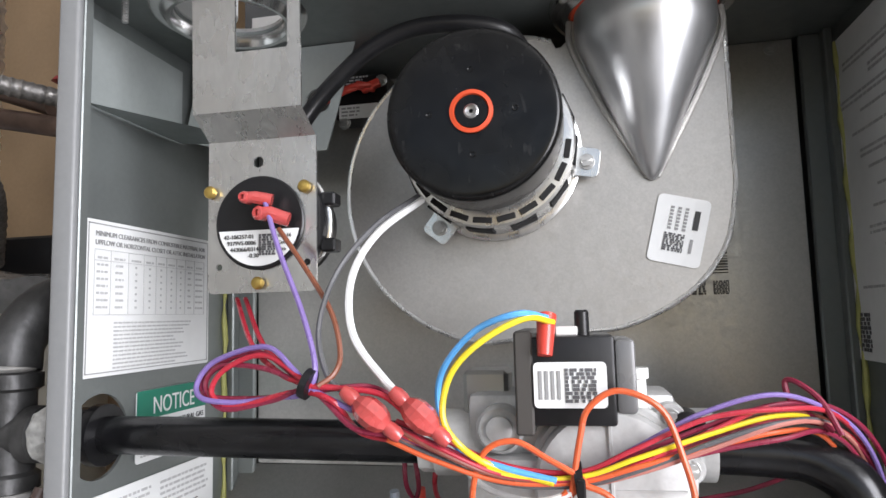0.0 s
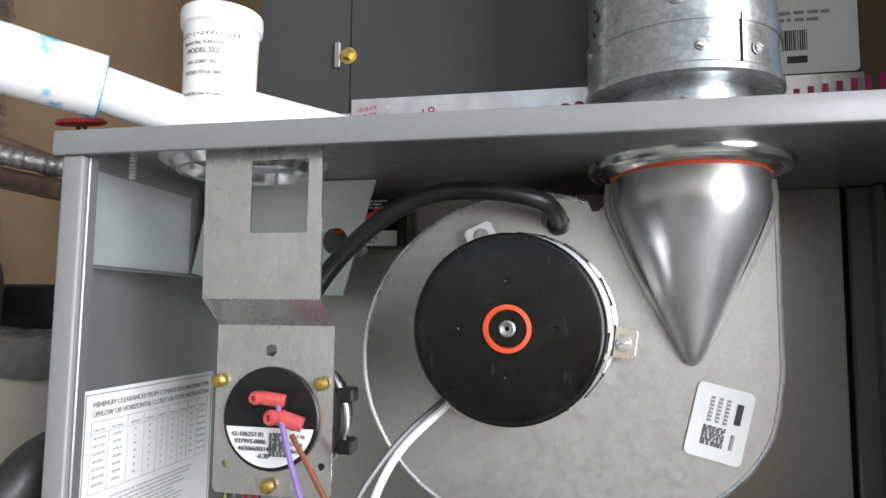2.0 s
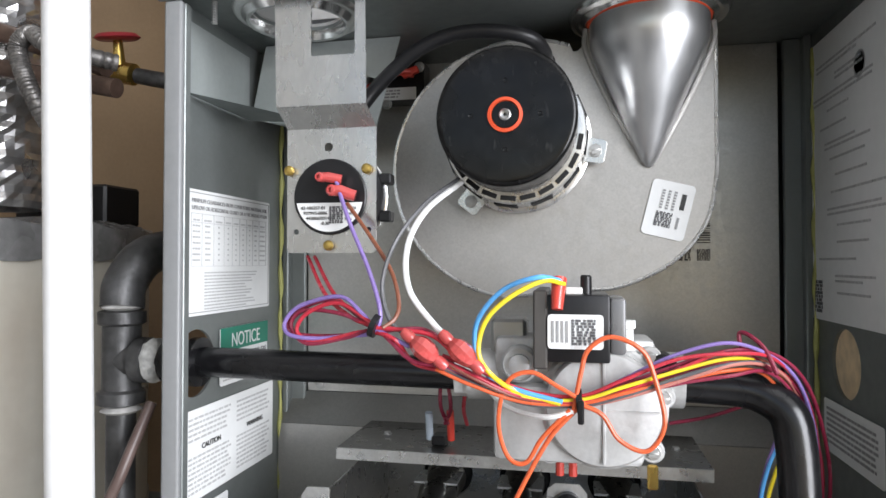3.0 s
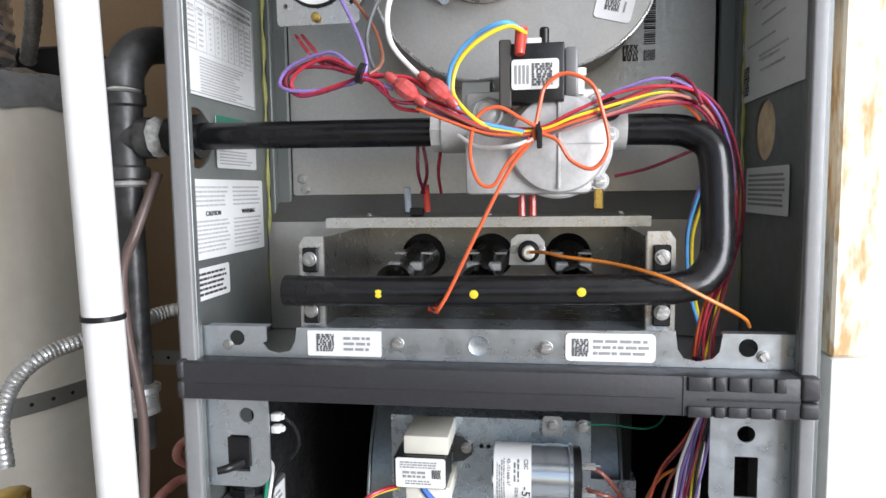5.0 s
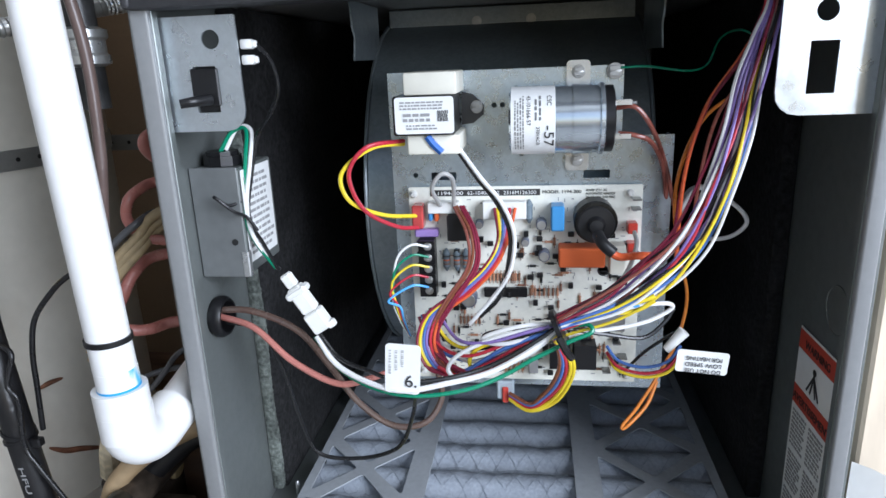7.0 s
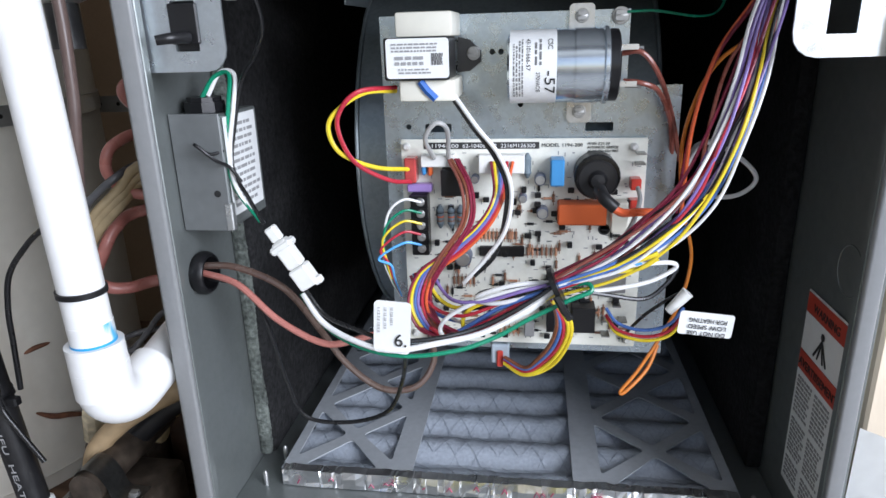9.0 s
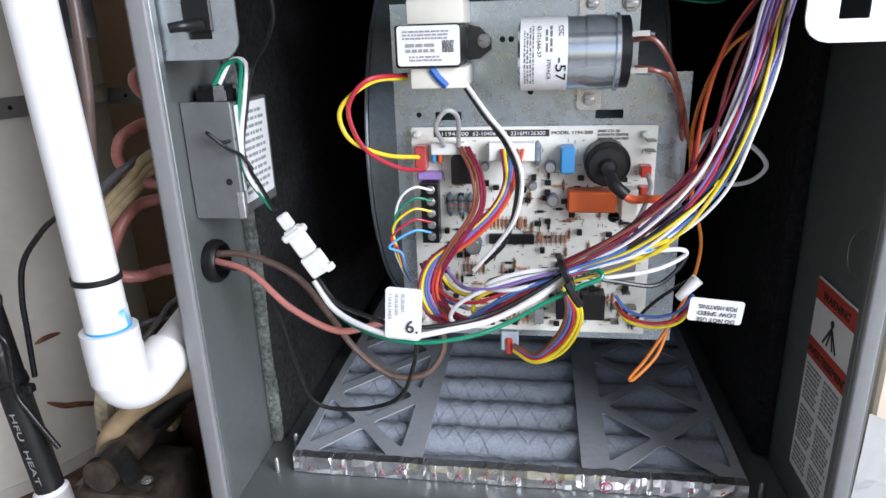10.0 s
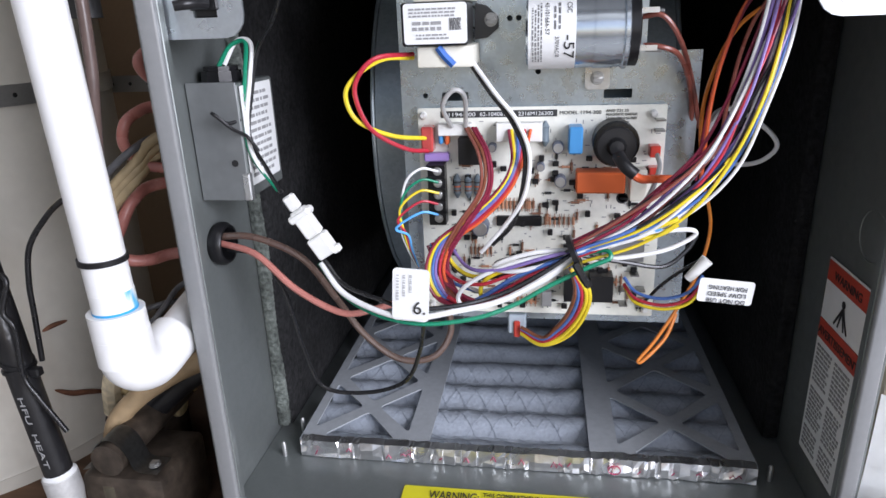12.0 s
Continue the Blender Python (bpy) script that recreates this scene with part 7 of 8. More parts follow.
wire(control_wiring, "sky", 0.0011, [(-0.057, 0.064, 0.157), (-0.069, 0.058, 0.160), (-0.087, 0.055, 0.149), (-0.079, 0.058, 0.143), (-0.078, 0.064, 0.130), (-0.075, 0.070, 0.113)])
wire(control_wiring, "oxide", 0.0019, [(0.077, 0.055, 0.288), (0.089, 0.050, 0.288), (0.101, 0.055, 0.273), (0.114, 0.075, 0.247), (0.124, 0.088, 0.214)])
wire(control_wiring, "oxide", 0.0019, [(0.079, 0.055, 0.271), (0.089, 0.050, 0.270), (0.101, 0.055, 0.264), (0.113, 0.075, 0.243), (0.119, 0.088, 0.216)])
wire(control_wiring, "amber", 0.0015, [(0.156, 0.050, 0.298), (0.137, 0.060, 0.282), (0.126, 0.065, 0.258), (0.121, 0.070, 0.225), (0.126, 0.075, 0.185), (0.135, 0.075, 0.148), (0.129, 0.070, 0.115), (0.116, 0.062, 0.091), (0.100, 0.052, 0.068), (0.088, 0.045, 0.055), (0.091, 0.044, 0.055), (0.106, 0.052, 0.069), (0.114, 0.060, 0.085)])
wire(control_wiring, "white", 0.0019, [(0.129, 0.090, 0.209), (0.142, 0.090, 0.226), (0.165, 0.090, 0.215), (0.177, 0.090, 0.201), (0.168, 0.090, 0.190), (0.151, 0.088, 0.188), (0.131, 0.085, 0.195)])
wire(control_wiring, "clear", 0.0019, [(0.132, 0.095, 0.206), (0.136, 0.095, 0.223), (0.152, 0.095, 0.227)])
wire(control_wiring, "green", 0.0010, [(0.082, 0.083, 0.313), (0.101, 0.085, 0.313), (0.129, 0.090, 0.309), (0.144, 0.100, 0.313), (0.154, 0.110, 0.330), (0.171, 0.120, 0.335), (0.188, 0.120, 0.325)])
wire(control_wiring, "yellow", 0.0018, [(0.037, 0.030, 0.131), (0.048, 0.034, 0.112), (0.046, 0.045, 0.090), (0.035, 0.055, 0.068), (0.019, 0.062, 0.056), (0.003, 0.072, 0.060)])
wire(control_wiring, "red", 0.0018, [(0.037, 0.030, 0.131), (0.045, 0.034, 0.112), (0.043, 0.045, 0.090), (0.032, 0.055, 0.070), (0.019, 0.062, 0.058), (0.003, 0.072, 0.062)])
wire(control_wiring, "blue", 0.0018, [(0.037, 0.030, 0.132), (0.043, 0.034, 0.112), (0.040, 0.045, 0.090), (0.030, 0.055, 0.071), (0.019, 0.062, 0.060), (0.003, 0.072, 0.063)])
wire(control_wiring, "yellow", 0.0018, [(0.037, 0.030, 0.130), (0.050, 0.034, 0.113), (0.049, 0.045, 0.090), (0.038, 0.055, 0.067), (0.019, 0.062, 0.055), (0.003, 0.072, 0.059)])
wire(control_wiring, "brown", 0.0018, [(0.037, 0.030, 0.133), (0.041, 0.034, 0.112), (0.037, 0.045, 0.090), (0.028, 0.055, 0.072), (0.019, 0.062, 0.061), (0.003, 0.072, 0.064)])
wire(control_wiring, "red", 0.0014, [(0.077, 0.066, 0.105), (0.085, 0.058, 0.097), (0.102, 0.050, 0.096), (0.117, 0.045, 0.103), (0.126, 0.045, 0.116)])
wire(control_wiring, "yellow", 0.0014, [(0.078, 0.066, 0.102), (0.085, 0.058, 0.094), (0.102, 0.050, 0.093), (0.118, 0.045, 0.100), (0.127, 0.045, 0.114)])
wire(control_wiring, "blue", 0.0014, [(0.077, 0.066, 0.110), (0.085, 0.058, 0.102), (0.101, 0.050, 0.101), (0.117, 0.045, 0.108), (0.126, 0.045, 0.121)])
wire(control_wiring, "black", 0.0014, [(0.092, 0.066, 0.091), (0.103, 0.055, 0.111), (0.118, 0.048, 0.127), (0.126, 0.045, 0.133)])
wire(control_wiring, "white", 0.0018, [(0.041, 0.022, 0.145), (0.010, 0.020, 0.140), (-0.013, 0.022, 0.131), (-0.033, 0.025, 0.118), (-0.039, 0.025, 0.107), (-0.028, 0.020, 0.103), (-0.001, 0.016, 0.115), (0.022, 0.016, 0.128), (0.042, 0.022, 0.144)])
wire(control_wiring, "white", 0.0018, [(0.042, 0.024, 0.146), (0.014, 0.022, 0.144), (-0.009, 0.024, 0.136), (-0.013, 0.026, 0.130), (0.006, 0.020, 0.132), (0.042, 0.024, 0.144)])
wire(control_wiring, "yellow", 0.0018, [(0.042, 0.026, 0.143), (0.010, 0.026, 0.133), (-0.013, 0.028, 0.126), (-0.023, 0.030, 0.116), (-0.021, 0.030, 0.106), (-0.001, 0.026, 0.112), (0.040, 0.024, 0.138)])
wire(control_wiring, "blue", 0.0018, [(0.042, 0.022, 0.144), (0.018, 0.020, 0.135), (-0.001, 0.022, 0.125), (-0.021, 0.026, 0.110), (-0.029, 0.030, 0.104)])
wire(control_wiring, "black", 0.0018, [(0.042, 0.028, 0.143), (0.021, 0.030, 0.140), (-0.002, 0.032, 0.136), (-0.013, 0.034, 0.131), (-0.010, 0.034, 0.126), (0.021, 0.030, 0.132)])
wire(control_wiring, "red", 0.0018, [(0.042, 0.022, 0.143), (0.014, 0.020, 0.130), (-0.009, 0.022, 0.115), (-0.033, 0.030, 0.101), (-0.048, 0.036, 0.104)])
wire(control_wiring, "purple", 0.0018, [(0.042, 0.026, 0.142), (0.018, 0.026, 0.130), (-0.005, 0.028, 0.117), (-0.030, 0.034, 0.101)])
wire(control_wiring, "maroon", 0.0018, [(0.042, 0.024, 0.142), (0.010, 0.022, 0.123), (-0.017, 0.026, 0.105), (-0.042, 0.034, 0.099), (-0.059, 0.040, 0.104)])
wire(control_wiring, "white", 0.0018, [(0.042, 0.024, 0.142), (0.069, 0.030, 0.150), (0.095, 0.035, 0.155), (0.114, 0.040, 0.155), (0.117, 0.042, 0.150), (0.100, 0.040, 0.141), (0.074, 0.035, 0.137), (0.048, 0.030, 0.136)])
wire(control_wiring, "yellow", 0.0018, [(0.041, 0.020, 0.145), (0.071, 0.016, 0.158), (0.094, 0.012, 0.168), (0.100, 0.012, 0.171)])
wire(control_wiring, "black", 0.0018, [(0.044, 0.026, 0.141), (0.074, 0.035, 0.133), (0.099, 0.040, 0.129), (0.114, 0.045, 0.139), (0.120, 0.048, 0.148)])
wire(control_wiring, "yellow", 0.0018, [(0.043, 0.022, 0.146), (0.068, 0.020, 0.154), (0.089, 0.018, 0.158), (0.101, 0.016, 0.166)])
wire(control_wiring, "sky", 0.0018, [(0.043, 0.020, 0.145), (0.068, 0.018, 0.156), (0.091, 0.014, 0.164)])
wire(control_wiring, "clear", 0.0018, [(0.0935, 0.064, 0.2000), (0.0930, 0.050, 0.1930), (0.0850, 0.040, 0.1760), (0.0700, 0.034, 0.1620), (0.0520, 0.030, 0.1520)])
wire(control_wiring, "black", 0.0016, [(0.0950, 0.064, 0.1860), (0.1000, 0.050, 0.1800), (0.1060, 0.036, 0.1720)])
MAIN = [(0.1560, 0.032, 0.385), (0.162, 0.034, 0.352), (0.1570, 0.032, 0.328), (0.151, 0.028, 0.304), (0.145, 0.022, 0.274), (0.135, 0.018, 0.241), (0.121, 0.016, 0.208), (0.100, 0.016, 0.183), (0.075, 0.020, 0.161), (0.041, 0.022, 0.145)]
bundle(control_wiring, MAIN, ["yellow", "white", "purple", "blue", "black", "yellow", "pink", "white", "purple", "black", "red", "blue", "white", "purple", "white", "black", "maroon", "purple", "white", "oxide", "red", "maroon"], [0.0035, 0.0045, 0.0060, 0.0075, 0.0085, 0.0095, 0.0110, 0.0120, 0.0115, 0.007], 0.00125, 7)
bundle(control_wiring, [(0.166, 0.036, 0.352), (0.152, 0.042, 0.318), (0.136, 0.055, 0.285), (0.128, 0.065, 0.240), (0.126, 0.070, 0.180)], ["oxide", "orange", "maroon"], 0.007, 0.0015, 8)
bundle(control_wiring, [(0.041, 0.022, 0.145), (0.020, 0.022, 0.138), (-0.004, 0.026, 0.127), (-0.026, 0.032, 0.118), (-0.046, 0.046, 0.122), (-0.058, 0.058, 0.140)], ["maroon", "blue", "white", "red", "yellow", "black", "purple"], [0.006, 0.009, 0.011, 0.010, 0.008, 0.006], 0.0015, 12)
cable_tie(control_wiring, (0.039, 0.020, 0.1445), (1, 0, 0.45), 0.0115)
part("tie_tail", sweep(B(), [Vector((0.0390, 0.008, 0.1420)), Vector((0.0440, 0.006, 0.1330)), Vector((0.0480, 0.008, 0.1270))], 0.0026, 6), M_PLASTICK, control_wiring)
pc = part("plug_connector", box(B(), -0.0060, 0.0060, -0.0045, 0.0045, -0.0100, 0.0110, 0.0015), M_WHITEP, control_wiring, "white nylon in-line plug")
pc.matrix_basis = pose(-0.1375, 0.0120, 0.1660) @ pose(0, 0, 0, 0, -32, 0)
for z0, z1, w in ((0.0112, 0.0220, 0.0040), (-0.0260, -0.0102, 0.0068)):
    e = part("plug_shell", box(B(), -w, w, -w * 0.8, w * 0.8, z0, z1, 0.0012), M_WHITEP, pc)
part("plug_latch", box(B(), 0.0040, 0.0095, -0.003, 0.003, -0.0275, -0.0225, 0.0008), M_WHITEP, pc)
part("plug_latch", box(B(), -0.0085, 0.0085, -0.0055, 0.0055, 0.0040, 0.0095, 0.0015), M_WHITEP, pc)
t1 = label(control_wiring, pose(-0.0650, -0.0080, 0.1245) @ pose(0, 0, 0, 0, 4, 0), 0.0240, 0.0365, "white paper flag tag folded on the cable", 0.003, None, "paper_tag")
for k in range(3):
    ink(t1, bars(B(), -0.0095 + k * 0.0042, -0.0078 + k * 0.0042, -0.004 + 0.003 * k, 0.0150, 9, 23 + k, IY, False), M_INKL)
lettering("6.", 0.0125, M_INK, t1, pose(0.0015, IY - 0.0003, -0.0125))
t2 = label(control_wiring, pose(0.1370, 0.0290, 0.1165) @ pose(0, 0, 0, 0, 5, 0), 0.0345, 0.0165, "white wire flag reading do not use low speed for heating", 0.002, None, "paper_tag")
for k, s in enumerate(("DO NOT USE", "LOW SPEED", "FOR HEATING")):
    lettering(s, 0.0042, M_INK, t2, pose(0.013, IY - 0.0003, -0.0050 + k * 0.0046) @ pose(0, 0, 0, 0, 180, 0), False, 0.024)
part("wire_nut", sweep(B(), [Vector((0.1150, 0.040, 0.1200)), Vector((0.1210, 0.040, 0.1275)), Vector((0.1265, 0.040, 0.1345))], lambda s: 0.0030 + 0.0014 * s, 12), M_WHITEP, control_wiring, "white closed-end splice")
part("board_plug", box(B(), -0.0075, 0.0065, 0.0765, 0.0860, 0.0560, 0.0720, 0.0012), material("clear_blue_nylon", (0.45, 0.52, 0.58), 0.3), control_wiring)
part("board_plug", box(B(), -0.0030, 0.0020, 0.0740, 0.0764, 0.0540, 0.0680, 0.001), M_REDP, control_wiring)
part("capacitor_terminal", sweep(B(), [Vector((0.0800, 0.055, 0.291)), Vector((0.0900, 0.054, 0.2905))], 0.0020, 8), M_SCREW, control_wiring)
part("capacitor_terminal", sweep(B(), [Vector((0.0800, 0.055, 0.269)), Vector((0.0900, 0.054, 0.2685))], 0.0020, 8), M_SCREW, control_wiring)
part("ignition_lead", sweep(B(), spline([(0.0660, 0.040, 0.2030), (0.0720, 0.034, 0.1960), (0.0800, 0.036, 0.1900), (0.0920, 0.045, 0.1880), (0.110, 0.055, 0.185)]), 0.0028, 10), M_WIRE["orange"], control_wiring)
part("ignition_sleeve", sweep(B(), spline([(0.0660, 0.044, 0.2035), (0.0690, 0.036, 0.1990), (0.0760, 0.034, 0.1930)]), 0.0042, 12), M_RUBBER, control_wiring)


# ---------------------------------------------------------------- surroundings
def room():
    w = tagged(new("wall_back", finish("wall_back", box(B(), -2.2, 1.2, 0.90, 1.0, -0.9, 1.9), M_WALL)), "beige painted wall behind the water heater", "wall", kind="structure")
    # added wall out of view, grey to hold back bounced light
    tagged(new("wall_left", finish("wall_left", box(B(), -2.3, -2.2, -3.0, 1.0, -0.9, 1.9), M_GREYWALL)), "grey bare drywall side wall", "wall", kind="structure")
    # ceiling and floor are unseen, added to enclose the room and bounce light
    tagged(new("ceiling", finish("ceiling", box(B(), -2.3, 2.6, -3.0, 1.0, 1.9, 2.0), M_DRY)), "white plain ceiling added out of view", "ceiling", kind="structure")
    tagged(new("floor", finish("floor", box(B(), -2.3, 2.6, -3.0, 1.0, -1.0, -0.9), M_CONCRETE)), "grey concrete floor added out of view", "floor", kind="structure")
    # stud wall ending beside the furnace
    tagged(new("wall_right", finish("wall_right", box(B(), 0.262, 2.6, 0.030, 0.13, -0.9, 1.9), M_DRY)), "white drywall partition beside the furnace", "wall", kind="structure")
    tagged(new("trim", finish("trim", box(B(), 0.236, 0.262, 0.012, 0.12, 0.392, 1.9, 0.002), M_WOOD)), "stained raw wood stud at the wall end", "stud", kind="structure")
    tagged(new("trim_patch", finish("trim_patch", box(B(), 0.2355, 0.2615, 0.010, 0.12, 0.215, 0.3915, 0.003, 2), M_DRY)), "white joint compound smoothed over the wall end", "stud", kind="structure")
    tagged(new("trim_base", finish("trim_base", box(B(), 0.236, 0.262, 0.012, 0.12, -0.9, 0.2145, 0.002), material("plain_raw_wood", (0.68, 0.58, 0.45), 0.8, 0.0, 0.10, 60, 0.15, 14, 0.2, stretch=(1, 1, 0.25)))), "plain raw wood foot of the wall end", "stud", kind="structure")
    # unseen front wall with the wide door opening, added white for the steel to reflect
    for k, (a, b, z0, z1) in enumerate(((-2.3, -0.75, -0.9, 1.9), (2.35, 2.6, -0.9, 1.9), (-0.75, 2.35, 1.75, 1.9))):
        tagged(new("wall_front_%d" % (k + 1), finish("wall_front", box(B(), a, b, -2.1, -2.0, z0, z1), M_DRY)), "white wall added out of view beside the open doorway", "wall", kind="structure")
    # unseen white wall, added to close the far side
    tagged(new("wall_side", finish("wall_side", box(B(), 2.5, 2.6, -2.0, 0.03, -0.9, 1.9), M_DRY)), "white painted side wall", "wall", kind="structure")


room()
pl = thing("plywood_platform", "weathered plywood platform carrying the furnace and heater", "platform")
part("deck", box(B(), -0.236, 0.5, -0.012, 0.88, -0.18, -0.142, 0.002), M_PLY, pl)
part("lower_deck", box(B(), -1.4, -0.2365, -0.012, 0.88, -0.34, -0.302, 0.002), M_PLY, pl)
part("step_board", box(B(), -0.392, -0.2365, -0.010, 0.300, -0.3015, -0.142, 0.003), M_PLY, pl)
part("step_board", box(B(), -0.345, -0.2365, 0.150, 0.298, -0.1415, -0.050, 0.003), M_PLY, pl)
part("deck_riser", box(B(), -0.2364, -0.210, 0.301, 0.88, -0.3015, -0.1805), M_PLY, pl)
part("plinth", box(B(), -0.236, 0.232, -0.008, 0.80, -0.1420, -0.092, 0.002), M_PLY, pl)
part("deck_front", box(B(), -1.4, 0.5, -0.010, 0.01, -0.89, -0.3405), M_PLY, pl)
part("deck_skirt", box(B(), -0.2360, 0.5, -0.010, 0.01, -0.3400, -0.1805), M_PLY, pl)


def water_heater():
    d = thing("water_heater", "cream water heater tank with a grey plastic wrapped top", "water heater")
    c, r = (-0.905, 0.445), 0.280
    part("jacket", lathe(B(), (*c, -0.302), (0, 0, 1), [(r, 0.0), (r, 0.02), (r + 0.002, 0.022), (r, 0.026), (r, 0.945), (r - 0.010, 0.960), (0, 0.962)], 72), M_TANK, d)
    bm = B()
    rings = []
    for k, (rr, z) in enumerate(((r + 0.004, 0.625), (r + 0.006, 0.650), (r + 0.003, 0.672), (r - 0.03, 0.680), (0.0005, 0.684))):
        rings.append([bm.verts.new((c[0] + (rr + 0.003 * math.sin(i * 1.9 + k)) * math.cos(2 * math.pi * i / 72), c[1] + (rr + 0.003 * math.sin(i * 1.9 + k)) * math.sin(2 * math.pi * i / 72), z + 0.004 * math.sin(i * 1.3 + k * 2))) for i in range(72)])
    for a, b in zip(rings, rings[1:]):
        for i in range(72):
            j = (i + 1) % 72
            bm.faces.new((a[i], a[j], b[j], b[i]))
    part("plastic_wrap", bm, material("grey_plastic_film", (0.22, 0.22, 0.22), 0.25, 0, 0.2, 60, 0.3, 14, 0.5), d, "crinkled grey plastic film")
    part("seismic_strap", lathe(B(), (*c, 0.208), (0, 0, 1), [(r + 0.0012, 0.0), (r + 0.0030, 0.0), (r + 0.0030, 0.026), (r + 0.0012, 0.026)], 72), M_GALVD, d, "perforated galvanised strap")
    # strap holes as near-black discs, hole shade given by colour
    hole = finish("strap_hole", lathe(B(), (0, 0, 0), (0, -1, 0), [(0.0030, 0), (0.0030, 0.0004), (0, 0.0004)], 10), M_HOLE)
    for i in range(26):
        a = -150 + i * 6.0
        ob = new("strap_hole", hole)
        ob.parent = d
        ob.matrix_basis = pose(c[0] + (r + 0.003) * math.cos(radians(a)), c[1] + (r + 0.003) * math.sin(radians(a)), 0.221, 0, 0, a + 90)
    part("strap_tail", box(B(), -0.700, -0.300, 0.6300, 0.6320, 0.196, 0.222), M_GALVD, d, "perforated strap stretched to the wall")
    for i in range(12):
        ob = new("strap_hole", hole)
        ob.parent = d
        ob.matrix_basis = pose(-0.690 + i * 0.032, 0.6298, 0.209)
    rust = material("rust_brown_stain", (0.20, 0.085, 0.045), 0.8, 0, 0.3, 90, 0.3, 30)
    for pts, rr in (([(-0.6522, 0.3212, -0.0897), (-0.6458, 0.3353, -0.087), (-0.6388, 0.3533, -0.0881)], 0.0036), ([(-0.6536, 0.3183, -0.1796), (-0.6451, 0.3368, -0.1954), (-0.6371, 0.3587, -0.206), (-0.6284, 0.3925, -0.2256)], 0.0044)):
        n = len(pts) - 1
        part("rust_mark", sweep(B(), spline(pts, 6), lambda s, rr=rr: rr * (0.25 + 0.75 * math.sin(math.pi * min(max(s, 0.0), 1.0)) ** 0.6), 8), rust, d, "brown rust stain on the jacket")
    part("top_box", box(B(), -0.860, -0.690, 0.515, 0.600, 0.680, 0.745, 0.004), M_PLASTICK, d)
    part("nipple", cyl(B(), (-0.98, 0.30, 0.68), (-0.98, 0.30, 0.80), 0.014), M_COPPER, d)
    return d


water_heater()
ft = thing("foil_vent_duct", "crumpled foil vent duct rising from the heater", "duct")
bm = B()
rnd = random.Random(9)
rings = []
for k in range(60):
    z = 0.70 + k * 0.010
    rings.append([bm.verts.new((-0.815 + (0.077 + 0.003 * (k % 2) + rnd.uniform(-0.003, 0.003)) * math.cos(2 * math.pi * i / 40), 0.42 + (0.077 + 0.003 * (k % 2) + rnd.uniform(-0.003, 0.003)) * math.sin(2 * math.pi * i / 40), z)) for i in range(40)])
for a, b in zip(rings, rings[1:]):
    for i in range(40):
        j = (i + 1) % 40
        bm.faces.new((a[i], a[j], b[j], b[i]))
part("duct", bm, M_FOIL, ft, smooth=0)


def braided(name, pts, r, text, ribs=True, mat=None):
    d = thing(name, text, "hose")
    path = spline(pts, 24)
    part("braid", sweep(B(), path, (lambda s: r * (1 + 0.07 * math.sin(s * len(path) * 2.2))) if ribs else r, 14), mat or M_GALV, d)
    return d


braided("braided_water_hose", [(-0.500, 0.30, 0.860), (-0.547, 0.25, 0.868), (-0.574, 0.25, 0.884), (-0.592, 0.25, 0.870), (-0.583, 0.25, 0.836), (-0.563, 0.25, 0.798), (-0.560, 0.28, 0.750), (-0.640, 0.36, 0.690)], 0.0100, "grey braided steel water hose looping over the heater", mat=material("dull_braided_steel", (0.24, 0.23, 0.22), 0.42, 0.7, 0.3, 300, 0.3, 20, 0.3))
braided("flexible_gas_hose", [(-0.240, 0.200, 0.395), (-0.338, 0.190, 0.384), (-0.365, 0.160, 0.377), (-0.401, 0.120, 0.365), (-0.420, 0.090, 0.356), (-0.434, 0.070, 0.336), (-0.436, 0.055, 0.305), (-0.430, 0.050, 0.265)], 0.0075, "ribbed grey metal flexible gas hose")



